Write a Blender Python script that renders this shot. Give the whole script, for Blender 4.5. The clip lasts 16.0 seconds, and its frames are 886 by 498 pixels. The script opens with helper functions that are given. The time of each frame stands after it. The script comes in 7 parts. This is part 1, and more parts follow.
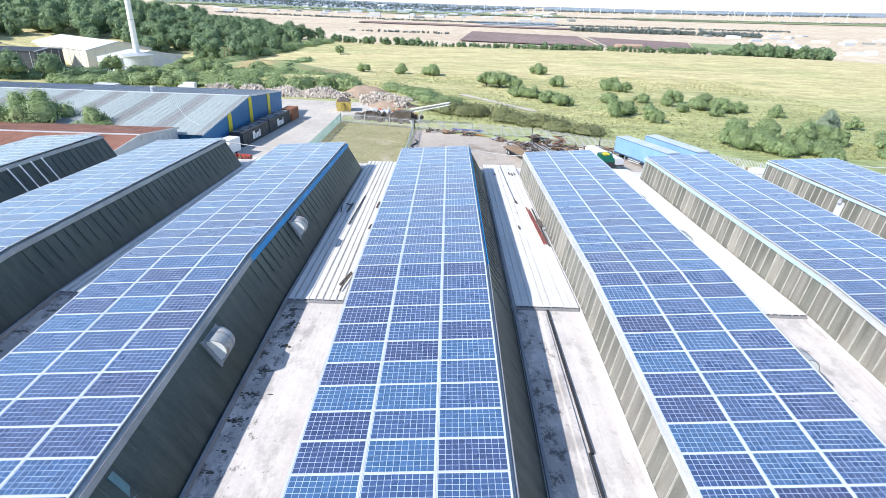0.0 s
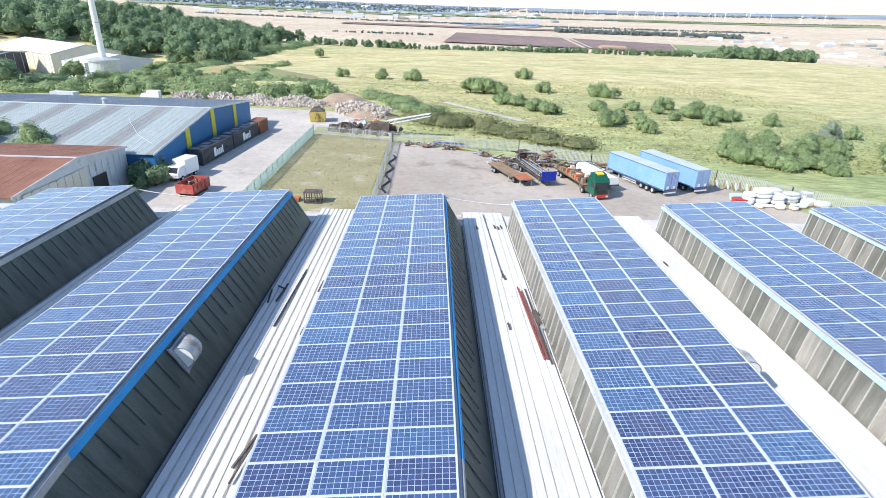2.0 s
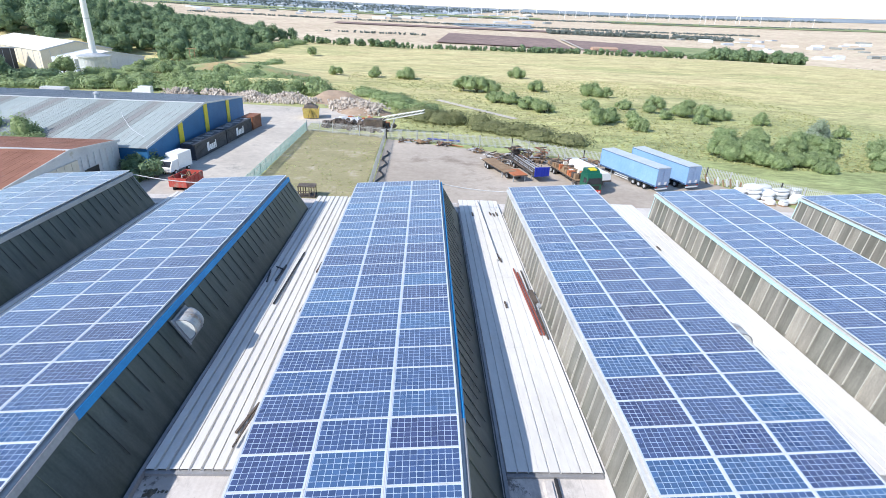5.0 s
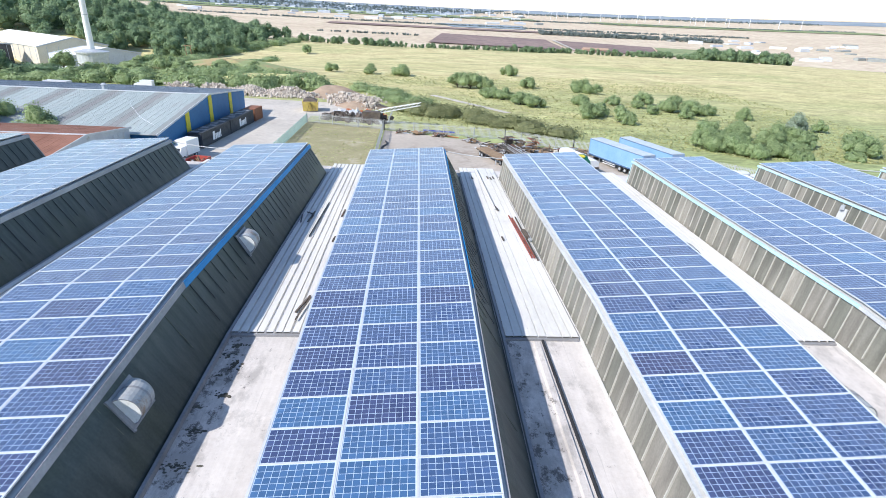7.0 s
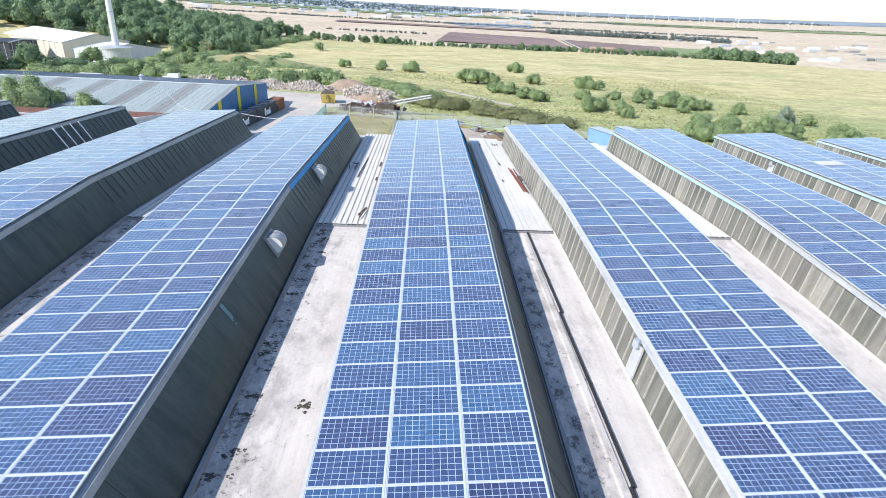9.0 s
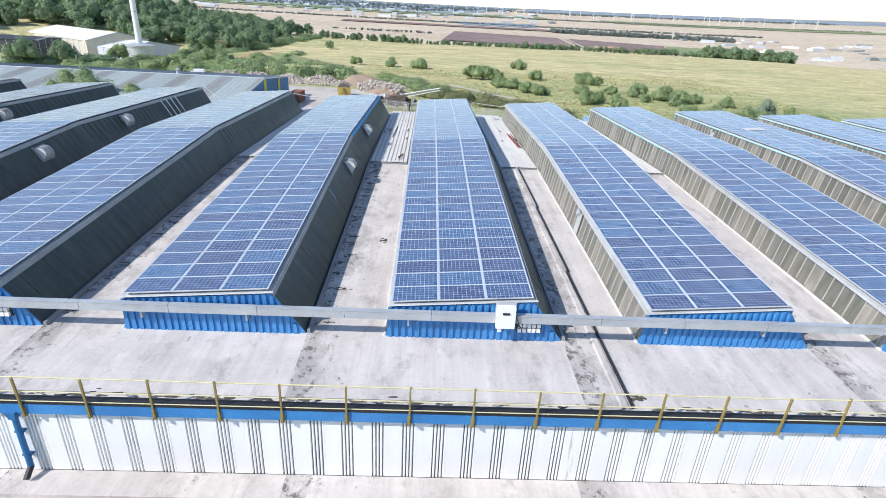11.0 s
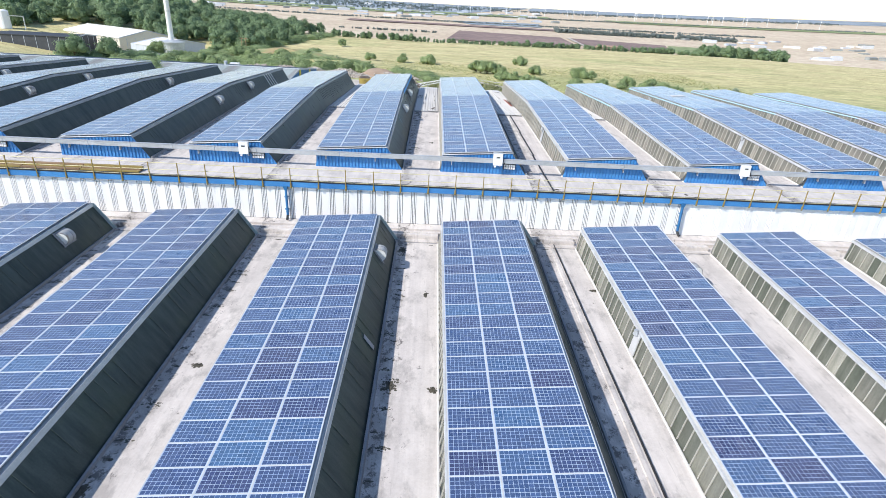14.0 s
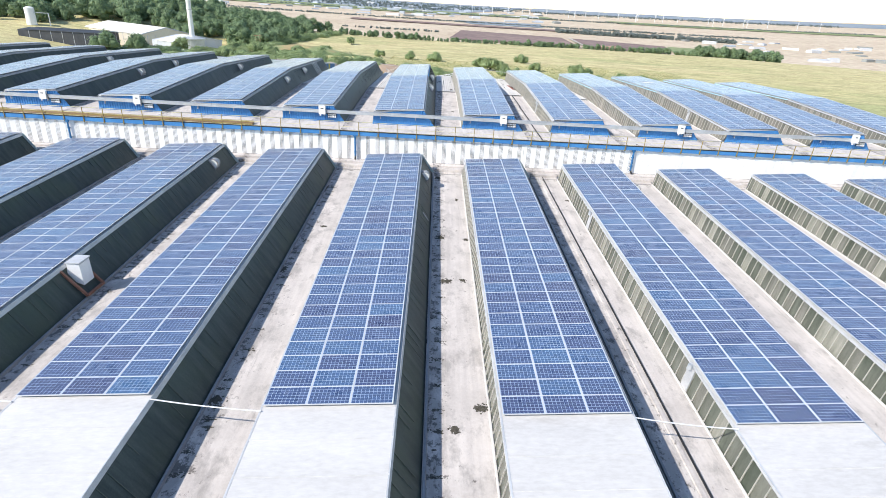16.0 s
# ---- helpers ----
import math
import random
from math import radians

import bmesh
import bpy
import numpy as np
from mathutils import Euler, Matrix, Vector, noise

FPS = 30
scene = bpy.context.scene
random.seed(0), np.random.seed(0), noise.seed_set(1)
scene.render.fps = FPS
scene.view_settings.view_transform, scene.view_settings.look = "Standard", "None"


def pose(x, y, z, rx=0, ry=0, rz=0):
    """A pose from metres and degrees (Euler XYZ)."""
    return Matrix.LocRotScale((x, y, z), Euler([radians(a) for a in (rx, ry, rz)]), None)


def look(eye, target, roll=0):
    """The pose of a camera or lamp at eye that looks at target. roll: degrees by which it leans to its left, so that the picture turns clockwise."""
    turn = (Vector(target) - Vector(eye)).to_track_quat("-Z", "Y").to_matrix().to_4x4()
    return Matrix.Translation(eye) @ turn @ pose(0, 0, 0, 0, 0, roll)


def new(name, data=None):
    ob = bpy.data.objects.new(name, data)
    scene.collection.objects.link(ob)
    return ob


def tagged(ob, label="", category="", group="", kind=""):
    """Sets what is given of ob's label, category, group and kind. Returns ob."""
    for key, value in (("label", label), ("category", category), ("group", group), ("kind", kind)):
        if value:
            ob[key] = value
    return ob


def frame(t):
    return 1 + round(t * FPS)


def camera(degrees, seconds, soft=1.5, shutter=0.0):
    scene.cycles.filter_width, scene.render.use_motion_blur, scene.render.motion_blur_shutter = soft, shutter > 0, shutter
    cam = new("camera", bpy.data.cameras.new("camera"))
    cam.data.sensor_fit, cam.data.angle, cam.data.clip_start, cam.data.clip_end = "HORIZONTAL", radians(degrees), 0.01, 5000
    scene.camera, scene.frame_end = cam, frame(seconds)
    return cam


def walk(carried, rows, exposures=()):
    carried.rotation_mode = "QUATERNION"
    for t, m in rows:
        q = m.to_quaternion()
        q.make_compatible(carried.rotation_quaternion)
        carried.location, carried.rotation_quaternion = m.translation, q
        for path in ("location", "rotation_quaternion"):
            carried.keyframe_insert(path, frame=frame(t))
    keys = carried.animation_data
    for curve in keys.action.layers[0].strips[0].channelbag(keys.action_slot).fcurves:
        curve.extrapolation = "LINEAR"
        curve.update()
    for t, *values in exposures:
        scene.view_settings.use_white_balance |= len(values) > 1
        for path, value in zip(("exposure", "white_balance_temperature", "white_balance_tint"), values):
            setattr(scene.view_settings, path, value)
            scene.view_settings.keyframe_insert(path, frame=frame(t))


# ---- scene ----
cam = camera(78.4, 16.0, 0.7)
PATH = [
    (0, (-0.361, -1.611, 20.133), (-0.359, 0.217, 19.321), 1.9),
    (0.5, (-0.033, 2.139, 20.223), (-0.028, 3.966, 19.41), 2.0),
    (1, (0.152, 5.115, 20.484), (0.182, 6.943, 19.673), 1.9),
    (1.5, (0.314, 6.9, 20.751), (0.361, 8.729, 19.943), 2.0),
    (2, (0.529, 7.671, 20.835), (0.581, 9.5, 20.027), 2.0),
    (2.5, (0.713, 7.716, 20.781), (0.771, 9.545, 19.973), 2.1),
    (3, (0.761, 7.574, 20.637), (0.825, 9.404, 19.832), 2.2),
    (5.5, (0.103, 6.568, 19.946), (0.194, 8.397, 19.141), 2.6),
    (6, (-0.105, 5.281, 19.685), (-0.002, 7.109, 18.881), 2.7),
    (6.5, (-0.312, 3.674, 19.46), (-0.206, 5.503, 18.658), 2.7),
    (7, (-0.55, 1.84, 19.289), (-0.441, 3.669, 18.487), 2.8),
    (7.5, (-0.806, -0.219, 19.226), (-0.702, 1.61, 18.424), 2.8),
    (8, (-0.999, -2.5, 19.204), (-0.902, -0.671, 18.401), 2.9),
    (8.5, (-1.227, -5.007, 19.188), (-1.136, -3.178, 18.384), 2.9),
    (9, (-1.464, -7.745, 19.163), (-1.377, -5.917, 18.357), 3.0),
    (11.5, (-2.959, -23.565, 19.389), (-2.888, -21.737, 18.58), 3.0),
    (12, (-3.299, -27.188, 19.523), (-3.229, -25.36, 18.714), 3.0),
    (12.5, (-3.591, -30.898, 19.589), (-3.524, -29.07, 18.779), 3.0),
    (13, (-3.901, -34.732, 19.628), (-3.836, -32.904, 18.818), 3.1),
    (13.5, (-4.259, -38.72, 19.611), (-4.196, -36.893, 18.8), 3.1),
    (14, (-4.651, -42.84, 19.556), (-4.59, -41.012, 18.745), 3.1),
    (14.5, (-5.059, -46.973, 19.551), (-5.002, -45.146, 18.74), 3.2),
    (15, (-5.631, -51.172, 19.591), (-5.571, -49.346, 18.778), 3.4),
    (15.5, (-6.281, -55.535, 19.716), (-6.221, -53.708, 18.903), 3.4),
    (16, (-6.929, -59.938, 19.758), (-6.868, -58.111, 18.946), 3.5),
]
walk(cam, [(t, look(eye, target, roll)) for t, eye, target, roll in PATH], exposures=[(0, 0.67, 6300, 11), (6, 0.54, 6300, 11), (9, 0.54, 6300, 11), (11.5, 0.28, 6320, 11), (14, 0.4, 6430, 11), (16, 0.46, 6600, 11)])

# ---- light ----
SUN_DIR = Vector((1.04, 0.64, -1.0)).normalized()
sun = new("sun", bpy.data.lights.new("sun", "SUN"))
sun.data.energy, sun.data.angle, sun.data.color = 4.0, radians(0.55), (1.0, 0.95, 0.87)
sun.matrix_world = SUN_DIR.to_track_quat("-Z", "Y").to_matrix().to_4x4()
world = bpy.data.worlds.new("world")
scene.world = world
world.use_nodes = True
wn = world.node_tree.nodes
sky = wn.new("ShaderNodeTexSky")
sky.sky_type, sky.sun_disc = "NISHITA", False
sky.sun_elevation = math.asin(-SUN_DIR.z)
sky.sun_rotation = math.atan2(-SUN_DIR.x, -SUN_DIR.y)
sky.air_density, sky.dust_density, sky.ozone_density = 1.0, 0.1, 1.8
world.node_tree.links.new(sky.outputs["Color"], wn["Background"].inputs["Color"])
wn["Background"].inputs["Strength"].default_value = 0.15


# ---- materials ----
class Nodes:
    """A small builder for a Principled material."""

    def __init__(self, name, rough=0.7, metal=0.0, spec=0.5):
        self.m = bpy.data.materials.new(name)
        self.m.use_nodes = True
        self.t = self.m.node_tree
        self.b = self.t.nodes["Principled BSDF"]
        self.b.inputs["Roughness"].default_value = rough
        self.b.inputs["Metallic"].default_value = metal
        self.b.inputs["Specular IOR Level"].default_value = spec

    def add(self, kind, **props):
        n = self.t.nodes.new(kind)
        for k, v in props.items():
            if k == "blend_type":
                n.blend_type = v
            elif k == "data_type":
                n.data_type = v
            elif k == "operation":
                n.operation = v
        return n

    def link(self, a, b):
        self.t.links.new(a, b)

    def place(self, scale=(1, 1, 1), local=False):
        if local:
            src = self.add("ShaderNodeTexCoord").outputs["Object"]
        else:
            src = self.add("ShaderNodeNewGeometry").outputs["Position"]
        mp = self.add("ShaderNodeMapping")
        mp.inputs["Scale"].default_value = scale
        self.link(src, mp.inputs["Vector"])
        return mp.outputs["Vector"]

    def noise(self, vec, scale, detail=5.0, rough=0.6):
        n = self.add("ShaderNodeTexNoise")
        n.inputs["Scale"].default_value = scale
        n.inputs["Detail"].default_value = detail
        n.inputs["Roughness"].default_value = rough
        self.link(vec, n.inputs["Vector"])
        return n.outputs["Fac"]

    def ramp(self, fac, stops):
        r = self.add("ShaderNodeValToRGB")
        e = r.color_ramp.elements
        while len(e) < len(stops):
            e.new(0.5)
        for el, (p, c) in zip(e, stops):
            el.position = p
            el.color = (*c, 1) if isinstance(c, tuple) else (c, c, c, 1)
        self.link(fac, r.inputs["Fac"])
        return r.outputs["Color"]

    def mix(self, fac, a, b, mode="MIX"):
        n = self.add("ShaderNodeMix", data_type="RGBA", blend_type=mode)
        for sock, v in ((n.inputs[0], fac), (n.inputs[6], a), (n.inputs[7], b)):
            if isinstance(v, (int, float)):
                sock.default_value = v
            elif isinstance(v, tuple):
                sock.default_value = (*v, 1)
            else:
                self.link(v, sock)
        return n.outputs[2]

    def bump(self, height, strength, dist=0.02):
        n = self.add("ShaderNodeBump")
        n.inputs["Strength"].default_value = strength
        n.inputs["Distance"].default_value = dist
        self.link(height, n.inputs["Height"])
        self.link(n.outputs["Normal"], self.b.inputs["Normal"])

    def color(self, c):
        if isinstance(c, tuple):
            self.b.inputs["Base Color"].default_value = (*c, 1)
        else:
            self.link(c, self.b.inputs["Base Color"])
        return self.m


def surf(name, c1, c2, scale=0.6, fine=14.0, rough=0.75, metal=0.0, bump=0.15, stain=None, stain_scale=0.35, stain_at=0.6, stretch=(1, 1, 1), rand=0.0):
    """Two-scale variation between c1 and c2, with optional stains of a third colour."""
    n = Nodes(name, rough, metal)
    v = n.place(stretch)
    big = n.ramp(n.noise(v, scale, 6), [(0.3, c1), (0.7, c2)])
    small = n.noise(v, fine, 4)
    col = n.mix(0.35, big, n.ramp(small, [(0.3, 0.35), (0.7, 0.65)]), "OVERLAY")
    if stain:
        mask = n.ramp(n.noise(v, stain_scale, 8, 0.7), [(stain_at, 0.0), (min(stain_at + 0.1, 0.98), 1.0)])
        col = n.mix(mask, col, stain)
    if rand:
        info = n.add("ShaderNodeObjectInfo")
        lo = n.ramp(info.outputs["Random"], [(0.0, 1.0 - rand), (1.0, 1.0)])
        col = n.mix(1.0, col, lo, "MULTIPLY")
    if bump:
        n.bump(small, bump)
    return n.color(col)


def plain(name, c, rough=0.5, metal=0.0, var=0.12, scale=3.0):
    dark = tuple(v * (1 - var) for v in c)
    lite = tuple(min(1, v * (1 + var)) for v in c)
    return surf(name, dark, lite, scale, 30.0, rough, metal, 0.05)


def cell_material():
    n = Nodes("solar_cell", 0.16, 0.0, 0.5)
    info = n.add("ShaderNodeObjectInfo")
    geo = n.add("ShaderNodeNewGeometry")
    base = n.ramp(info.outputs["Random"], [(0.0, (0.046, 0.057, 0.138)), (0.12, (0.047, 0.066, 0.158)), (0.3, (0.05, 0.082, 0.188)), (0.75, (0.052, 0.099, 0.216)), (1.0, (0.054, 0.13, 0.262))])
    isl = n.ramp(geo.outputs["Random Per Island"], [(0.0, 0.8), (1.0, 1.15)])
    col = n.mix(1.0, base, isl, "MULTIPLY")
    grain = n.noise(n.place((1, 1, 1)), 60.0, 3)
    col = n.mix(0.25, col, n.ramp(grain, [(0.3, 0.3), (0.7, 0.7)]), "OVERLAY")
    dust = n.noise(n.place((0.5, 0.5, 0.5)), 1.2, 6)
    n.link(n.ramp(dust, [(0.3, 0.22), (0.75, 0.4)]), n.b.inputs["Roughness"])
    n.b.inputs["Coat Weight"].default_value = 0.8
    n.b.inputs["Coat Roughness"].default_value = 0.12
    n.b.inputs["Sheen Weight"].default_value = 0.35
    n.b.inputs["Sheen Roughness"].default_value = 0.4
    return n.color(col)


def deck_material(name, lo, hi, moss):
    """Weathered bituminous concrete deck: run-off streaks, blotches, and moss gathered along the monitors' drip line."""
    n = Nodes(name, 0.9)
    v = n.place((1, 1, 1))
    streak = n.noise(n.place((2.2, 0.12, 1)), 1.0, 6, 0.65)
    blotch = n.noise(v, 0.45, 7, 0.65)
    col = n.mix(n.ramp(streak, [(0.35, 0.0), (0.65, 1.0)]), lo, hi)
    col = n.mix(n.ramp(blotch, [(0.36, 0.34), (0.58, 0.0)]), col, tuple(c * 0.62 for c in lo))
    fine = n.noise(v, 9.0, 6, 0.7)
    col = n.mix(0.2, col, n.ramp(fine, [(0.3, 0.28), (0.7, 0.72)]), "OVERLAY")
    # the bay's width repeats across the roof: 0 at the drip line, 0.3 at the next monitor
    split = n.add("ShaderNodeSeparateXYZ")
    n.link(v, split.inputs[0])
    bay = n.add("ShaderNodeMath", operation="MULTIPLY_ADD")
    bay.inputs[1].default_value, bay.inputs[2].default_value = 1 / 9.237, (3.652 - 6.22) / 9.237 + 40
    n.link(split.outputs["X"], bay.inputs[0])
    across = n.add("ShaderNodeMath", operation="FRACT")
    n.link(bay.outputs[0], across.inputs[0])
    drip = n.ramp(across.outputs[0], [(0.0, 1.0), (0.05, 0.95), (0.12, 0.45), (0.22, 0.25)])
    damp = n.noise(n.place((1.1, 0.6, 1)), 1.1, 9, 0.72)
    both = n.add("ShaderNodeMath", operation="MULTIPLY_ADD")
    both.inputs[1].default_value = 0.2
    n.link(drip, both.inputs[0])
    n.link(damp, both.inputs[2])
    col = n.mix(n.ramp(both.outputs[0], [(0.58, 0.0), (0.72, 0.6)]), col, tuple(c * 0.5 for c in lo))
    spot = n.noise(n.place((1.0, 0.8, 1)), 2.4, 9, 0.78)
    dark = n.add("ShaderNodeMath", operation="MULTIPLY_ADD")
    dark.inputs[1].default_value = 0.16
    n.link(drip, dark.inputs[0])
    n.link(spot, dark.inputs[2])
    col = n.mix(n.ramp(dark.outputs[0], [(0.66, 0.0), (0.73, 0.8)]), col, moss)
    crack = n.noise(n.place((6.0, 0.25, 1)), 1.0, 3, 0.5)
    col = n.mix(n.ramp(crack, [(0.66, 0.0), (0.69, 0.35), (0.72, 0.0)]), col, tuple(c * 0.5 for c in lo))
    n.bump(fine, 0.25)
    return n.color(col)


def glazing_material(name, lo, hi, streak_c, rough, panes=0.0, spec=0.5):
    """Dirty wired glass on the sides of the roof monitors, streaked from top to bottom; each pane weathered in its own way."""
    n = Nodes(name, rough, 0.0, spec)
    v = n.place((1, 1, 1))
    streak = n.noise(n.place((0.6, 2.6, 0.35)), 1.0, 6, 0.65)
    col = n.mix(n.ramp(streak, [(0.35, 0.0), (0.7, 1.0)]), lo, hi)
    patch = n.noise(n.place((0.3, 0.3, 0.3)), 1.0, 5, 0.6)
    col = n.mix(n.ramp(patch, [(0.5, 0.0), (0.68, 0.6)]), col, streak_c)
    if panes:
        own = n.add("ShaderNodeMath", operation="ADD")
        n.link(n.add("ShaderNodeObjectInfo").outputs["Random"], own.inputs[0])
        n.link(n.add("ShaderNodeNewGeometry").outputs["Random Per Island"], own.inputs[1])
        pick = n.add("ShaderNodeMath", operation="FRACT")
        n.link(own.outputs[0], pick.inputs[0])
        tone = n.ramp(pick.outputs[0], [(0.0, (0.55, 0.62, 0.54)), (0.4, (0.8, 0.83, 0.77)), (0.7, (1.0, 0.98, 0.94)), (0.88, (1.35, 1.32, 1.24)), (1.0, (1.8, 1.75, 1.66))])
        col = n.mix(panes, col, tone, "MULTIPLY")
    fine = n.noise(v, 16.0, 4)
    col = n.mix(0.3, col, n.ramp(fine, [(0.3, 0.3), (0.7, 0.7)]), "OVERLAY")
    n.bump(fine, 0.1)
    return n.color(col)


def field_material(name, c1, c2, c3, patch=0.012, fine=0.5, stretch=(1, 1, 1)):
    n = Nodes(name, 0.95, 0.0, 0.2)
    v = n.place(stretch)
    big = n.noise(v, patch, 6, 0.6)
    col = n.mix(n.ramp(big, [(0.38, 0.0), (0.62, 1.0)]), c1, c2)
    mid = n.noise(v, patch * 6, 6, 0.65)
    col = n.mix(n.ramp(mid, [(0.5, 0.0), (0.66, 0.8)]), col, c3)
    small = n.noise(v, fine, 6, 0.7)
    col = n.mix(0.6, col, n.ramp(small, [(0.3, 0.25), (0.7, 0.75)]), "OVERLAY")
    n.bump(small, 0.6, 0.3)
    return n.color(col)


def meadow_material():
    """Long dry grass: greener near the yard, yellow further out, with combed streaks and worn patches."""
    n = Nodes("meadow_grass", 0.95, 0.0, 0.2)
    far = n.add("ShaderNodeSeparateXYZ")
    n.link(n.place((1, 1, 1)), far.inputs[0])
    span = n.add("ShaderNodeMapRange")
    span.inputs["From Min"].default_value, span.inputs["From Max"].default_value = 110, 260
    n.link(far.outputs["Y"], span.inputs["Value"])
    drift = n.noise(n.place((0.5, 1.2, 1)), 0.016, 6, 0.6)
    dry = n.add("ShaderNodeMath", operation="ADD")
    n.link(span.outputs["Result"], dry.inputs[0])
    n.link(n.ramp(drift, [(0.3, 0.0), (0.7, 0.9)]), dry.inputs[1])
    half = n.add("ShaderNodeMath", operation="MULTIPLY")
    half.inputs[1].default_value = 0.55
    n.link(dry.outputs[0], half.inputs[0])
    col = n.ramp(half.outputs[0], [(0.1, (0.29, 0.34, 0.15)), (0.45, (0.42, 0.41, 0.195)), (0.62, (0.52, 0.465, 0.235)), (0.95, (0.58, 0.5, 0.27))])
    patch = n.noise(n.place((0.4, 1.3, 1)), 0.05, 7, 0.65)
    col = n.mix(n.ramp(patch, [(0.56, 0.0), (0.72, 0.65)]), col, (0.21, 0.26, 0.105))
    swathe = n.noise(n.place((0.35, 1.0, 1)), 0.018, 5, 0.7)
    col = n.mix(n.ramp(swathe, [(0.52, 0.0), (0.68, 0.55)]), col, (0.31, 0.355, 0.145))
    bleached = n.noise(n.place((0.3, 1.1, 1)), 0.027, 7, 0.7)
    col = n.mix(n.ramp(bleached, [(0.56, 0.0), (0.7, 0.55)]), col, (0.6, 0.52, 0.3))
    comb = n.noise(n.place((0.42, 0.8, 1)), 0.2, 9, 0.78)
    col = n.mix(0.48, col, n.ramp(comb, [(0.36, 0.22), (0.64, 0.78)]), "OVERLAY")
    tuft = n.noise(n.place((0.5, 1.4, 1)), 0.8, 6, 0.75)
    col = n.mix(0.6, col, n.ramp(tuft, [(0.34, 0.22), (0.66, 0.75)]), "OVERLAY")
    n.bump(comb, 0.4, 0.3)
    return n.color(col)


def leaf_material(name, c1, c2):
    n = Nodes(name, 0.6, 0.0, 0.3)
    geo = n.add("ShaderNodeNewGeometry")
    col = n.ramp(geo.outputs["Random Per Island"], [(0.0, c1), (1.0, c2)])
    patch = n.noise(n.place((1, 1, 1)), 0.25, 4)
    col = n.mix(0.4, col, n.ramp(patch, [(0.3, 0.38), (0.7, 0.74)]), "OVERLAY")
    n.color(col)
    thin = n.add("ShaderNodeBsdfTranslucent")
    n.link(col, thin.inputs["Color"])
    both = n.add("ShaderNodeMixShader")
    both.inputs[0].default_value = 0.42
    n.link(n.b.outputs[0], both.inputs[1])
    n.link(thin.outputs[0], both.inputs[2])
    n.link(both.outputs[0], n.t.nodes["Material Output"].inputs["Surface"])
    return n.m


CELL = cell_material()
FRAME = plain("anodised_aluminium", (0.66, 0.665, 0.67), 0.45, 0.25, 0.05)
BACK = plain("white_backsheet", (0.51, 0.61, 0.75), 0.4, 0.0, 0.04)
ROOF_WHITE = surf("white_roof_sheet", (0.53, 0.517, 0.5), (0.645, 0.63, 0.61), 0.25, 5, 0.8, 0, 0.06, (0.45, 0.43, 0.405), 0.22, 0.6, (0.5, 1.4, 1))
DECK_N = deck_material("grey_deck", (0.57, 0.525, 0.495), (0.69, 0.64, 0.6), (0.085, 0.075, 0.07))
SHEET = surf("pale_corrugated_sheet", (0.62, 0.6, 0.57), (0.74, 0.72, 0.69), 0.4, 8, 0.8, 0, 0.1, (0.4, 0.38, 0.35), 0.7, 0.68, (1, 0.25, 1))
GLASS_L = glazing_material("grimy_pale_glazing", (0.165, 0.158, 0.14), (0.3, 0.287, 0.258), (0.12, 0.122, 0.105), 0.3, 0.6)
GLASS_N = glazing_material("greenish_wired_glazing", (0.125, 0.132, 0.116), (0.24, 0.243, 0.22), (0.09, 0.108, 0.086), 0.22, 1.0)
# mossy slopes facing away from the sun: shade and dark reflections deepen the base
GLASS_R = glazing_material("mossy_shaded_glazing", (0.043, 0.055, 0.05), (0.09, 0.104, 0.093), (0.075, 0.09, 0.06), 0.5, 0.0, 0.3)
GLASS_D = glazing_material("mossy_deep_shaded_glazing", (0.036, 0.048, 0.043), (0.082, 0.098, 0.084), (0.07, 0.09, 0.056), 0.5, 0.0, 0.3)
BAR_L = plain("pale_glazing_bar", (0.5, 0.485, 0.44), 0.6, 0.1)
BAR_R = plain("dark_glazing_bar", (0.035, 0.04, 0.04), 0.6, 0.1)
TEAL_PANE = plain("dull_teal_pane", (0.1, 0.2, 0.22), 0.4)
BAR_P = plain("dull_glazing_bar", (0.115, 0.13, 0.1), 0.8)
FLASH = surf("grey_flashing", (0.5, 0.51, 0.52), (0.68, 0.69, 0.7), 0.8, 12, 0.55, 0.2, 0.05)
FLASH_E = surf("grey_edge_flashing", (0.24, 0.245, 0.26), (0.36, 0.37, 0.39), 0.8, 12, 0.55, 0.1, 0.05)
HIP = surf("pale_teal_hip_board", (0.3, 0.38, 0.38), (0.42, 0.5, 0.49), 0.8, 12, 0.5, 0, 0.05)
FLASH_D = surf("dull_lead_flashing", (0.22, 0.22, 0.23), (0.34, 0.34, 0.35), 0.8, 12, 0.6, 0.1, 0.05)
BLUE = surf("blue_cladding", (0.04, 0.19, 0.46), (0.07, 0.28, 0.6), 0.5, 12, 0.45, 0, 0.05, (0.06, 0.13, 0.28), 0.8, 0.66)
BLUE_TRIM = surf("blue_trim", (0.004, 0.2, 0.5), (0.008, 0.27, 0.6), 0.8, 14, 0.6, 0, 0.05, (0.04, 0.15, 0.32), 1.0, 0.68)
TEAL = plain("teal_trim", (0.46, 0.68, 0.74), 0.45)
WALL_WHITE = surf("white_wall_cladding", (0.84, 0.835, 0.825), (0.9, 0.895, 0.885), 0.5, 10, 0.6, 0, 0.05, (0.4, 0.39, 0.37), 0.6, 0.64, (3.2, 1, 0.28))
# darker uneven tone for the groove floors and the backing wall
WALL_GROOVE = surf("dark_groove", (0.1, 0.1, 0.1), (0.34, 0.335, 0.33), 0.9, 14, 0.75, 0, 0.1, (0.07, 0.07, 0.07), 0.7, 0.6, (1.5, 1, 0.4))
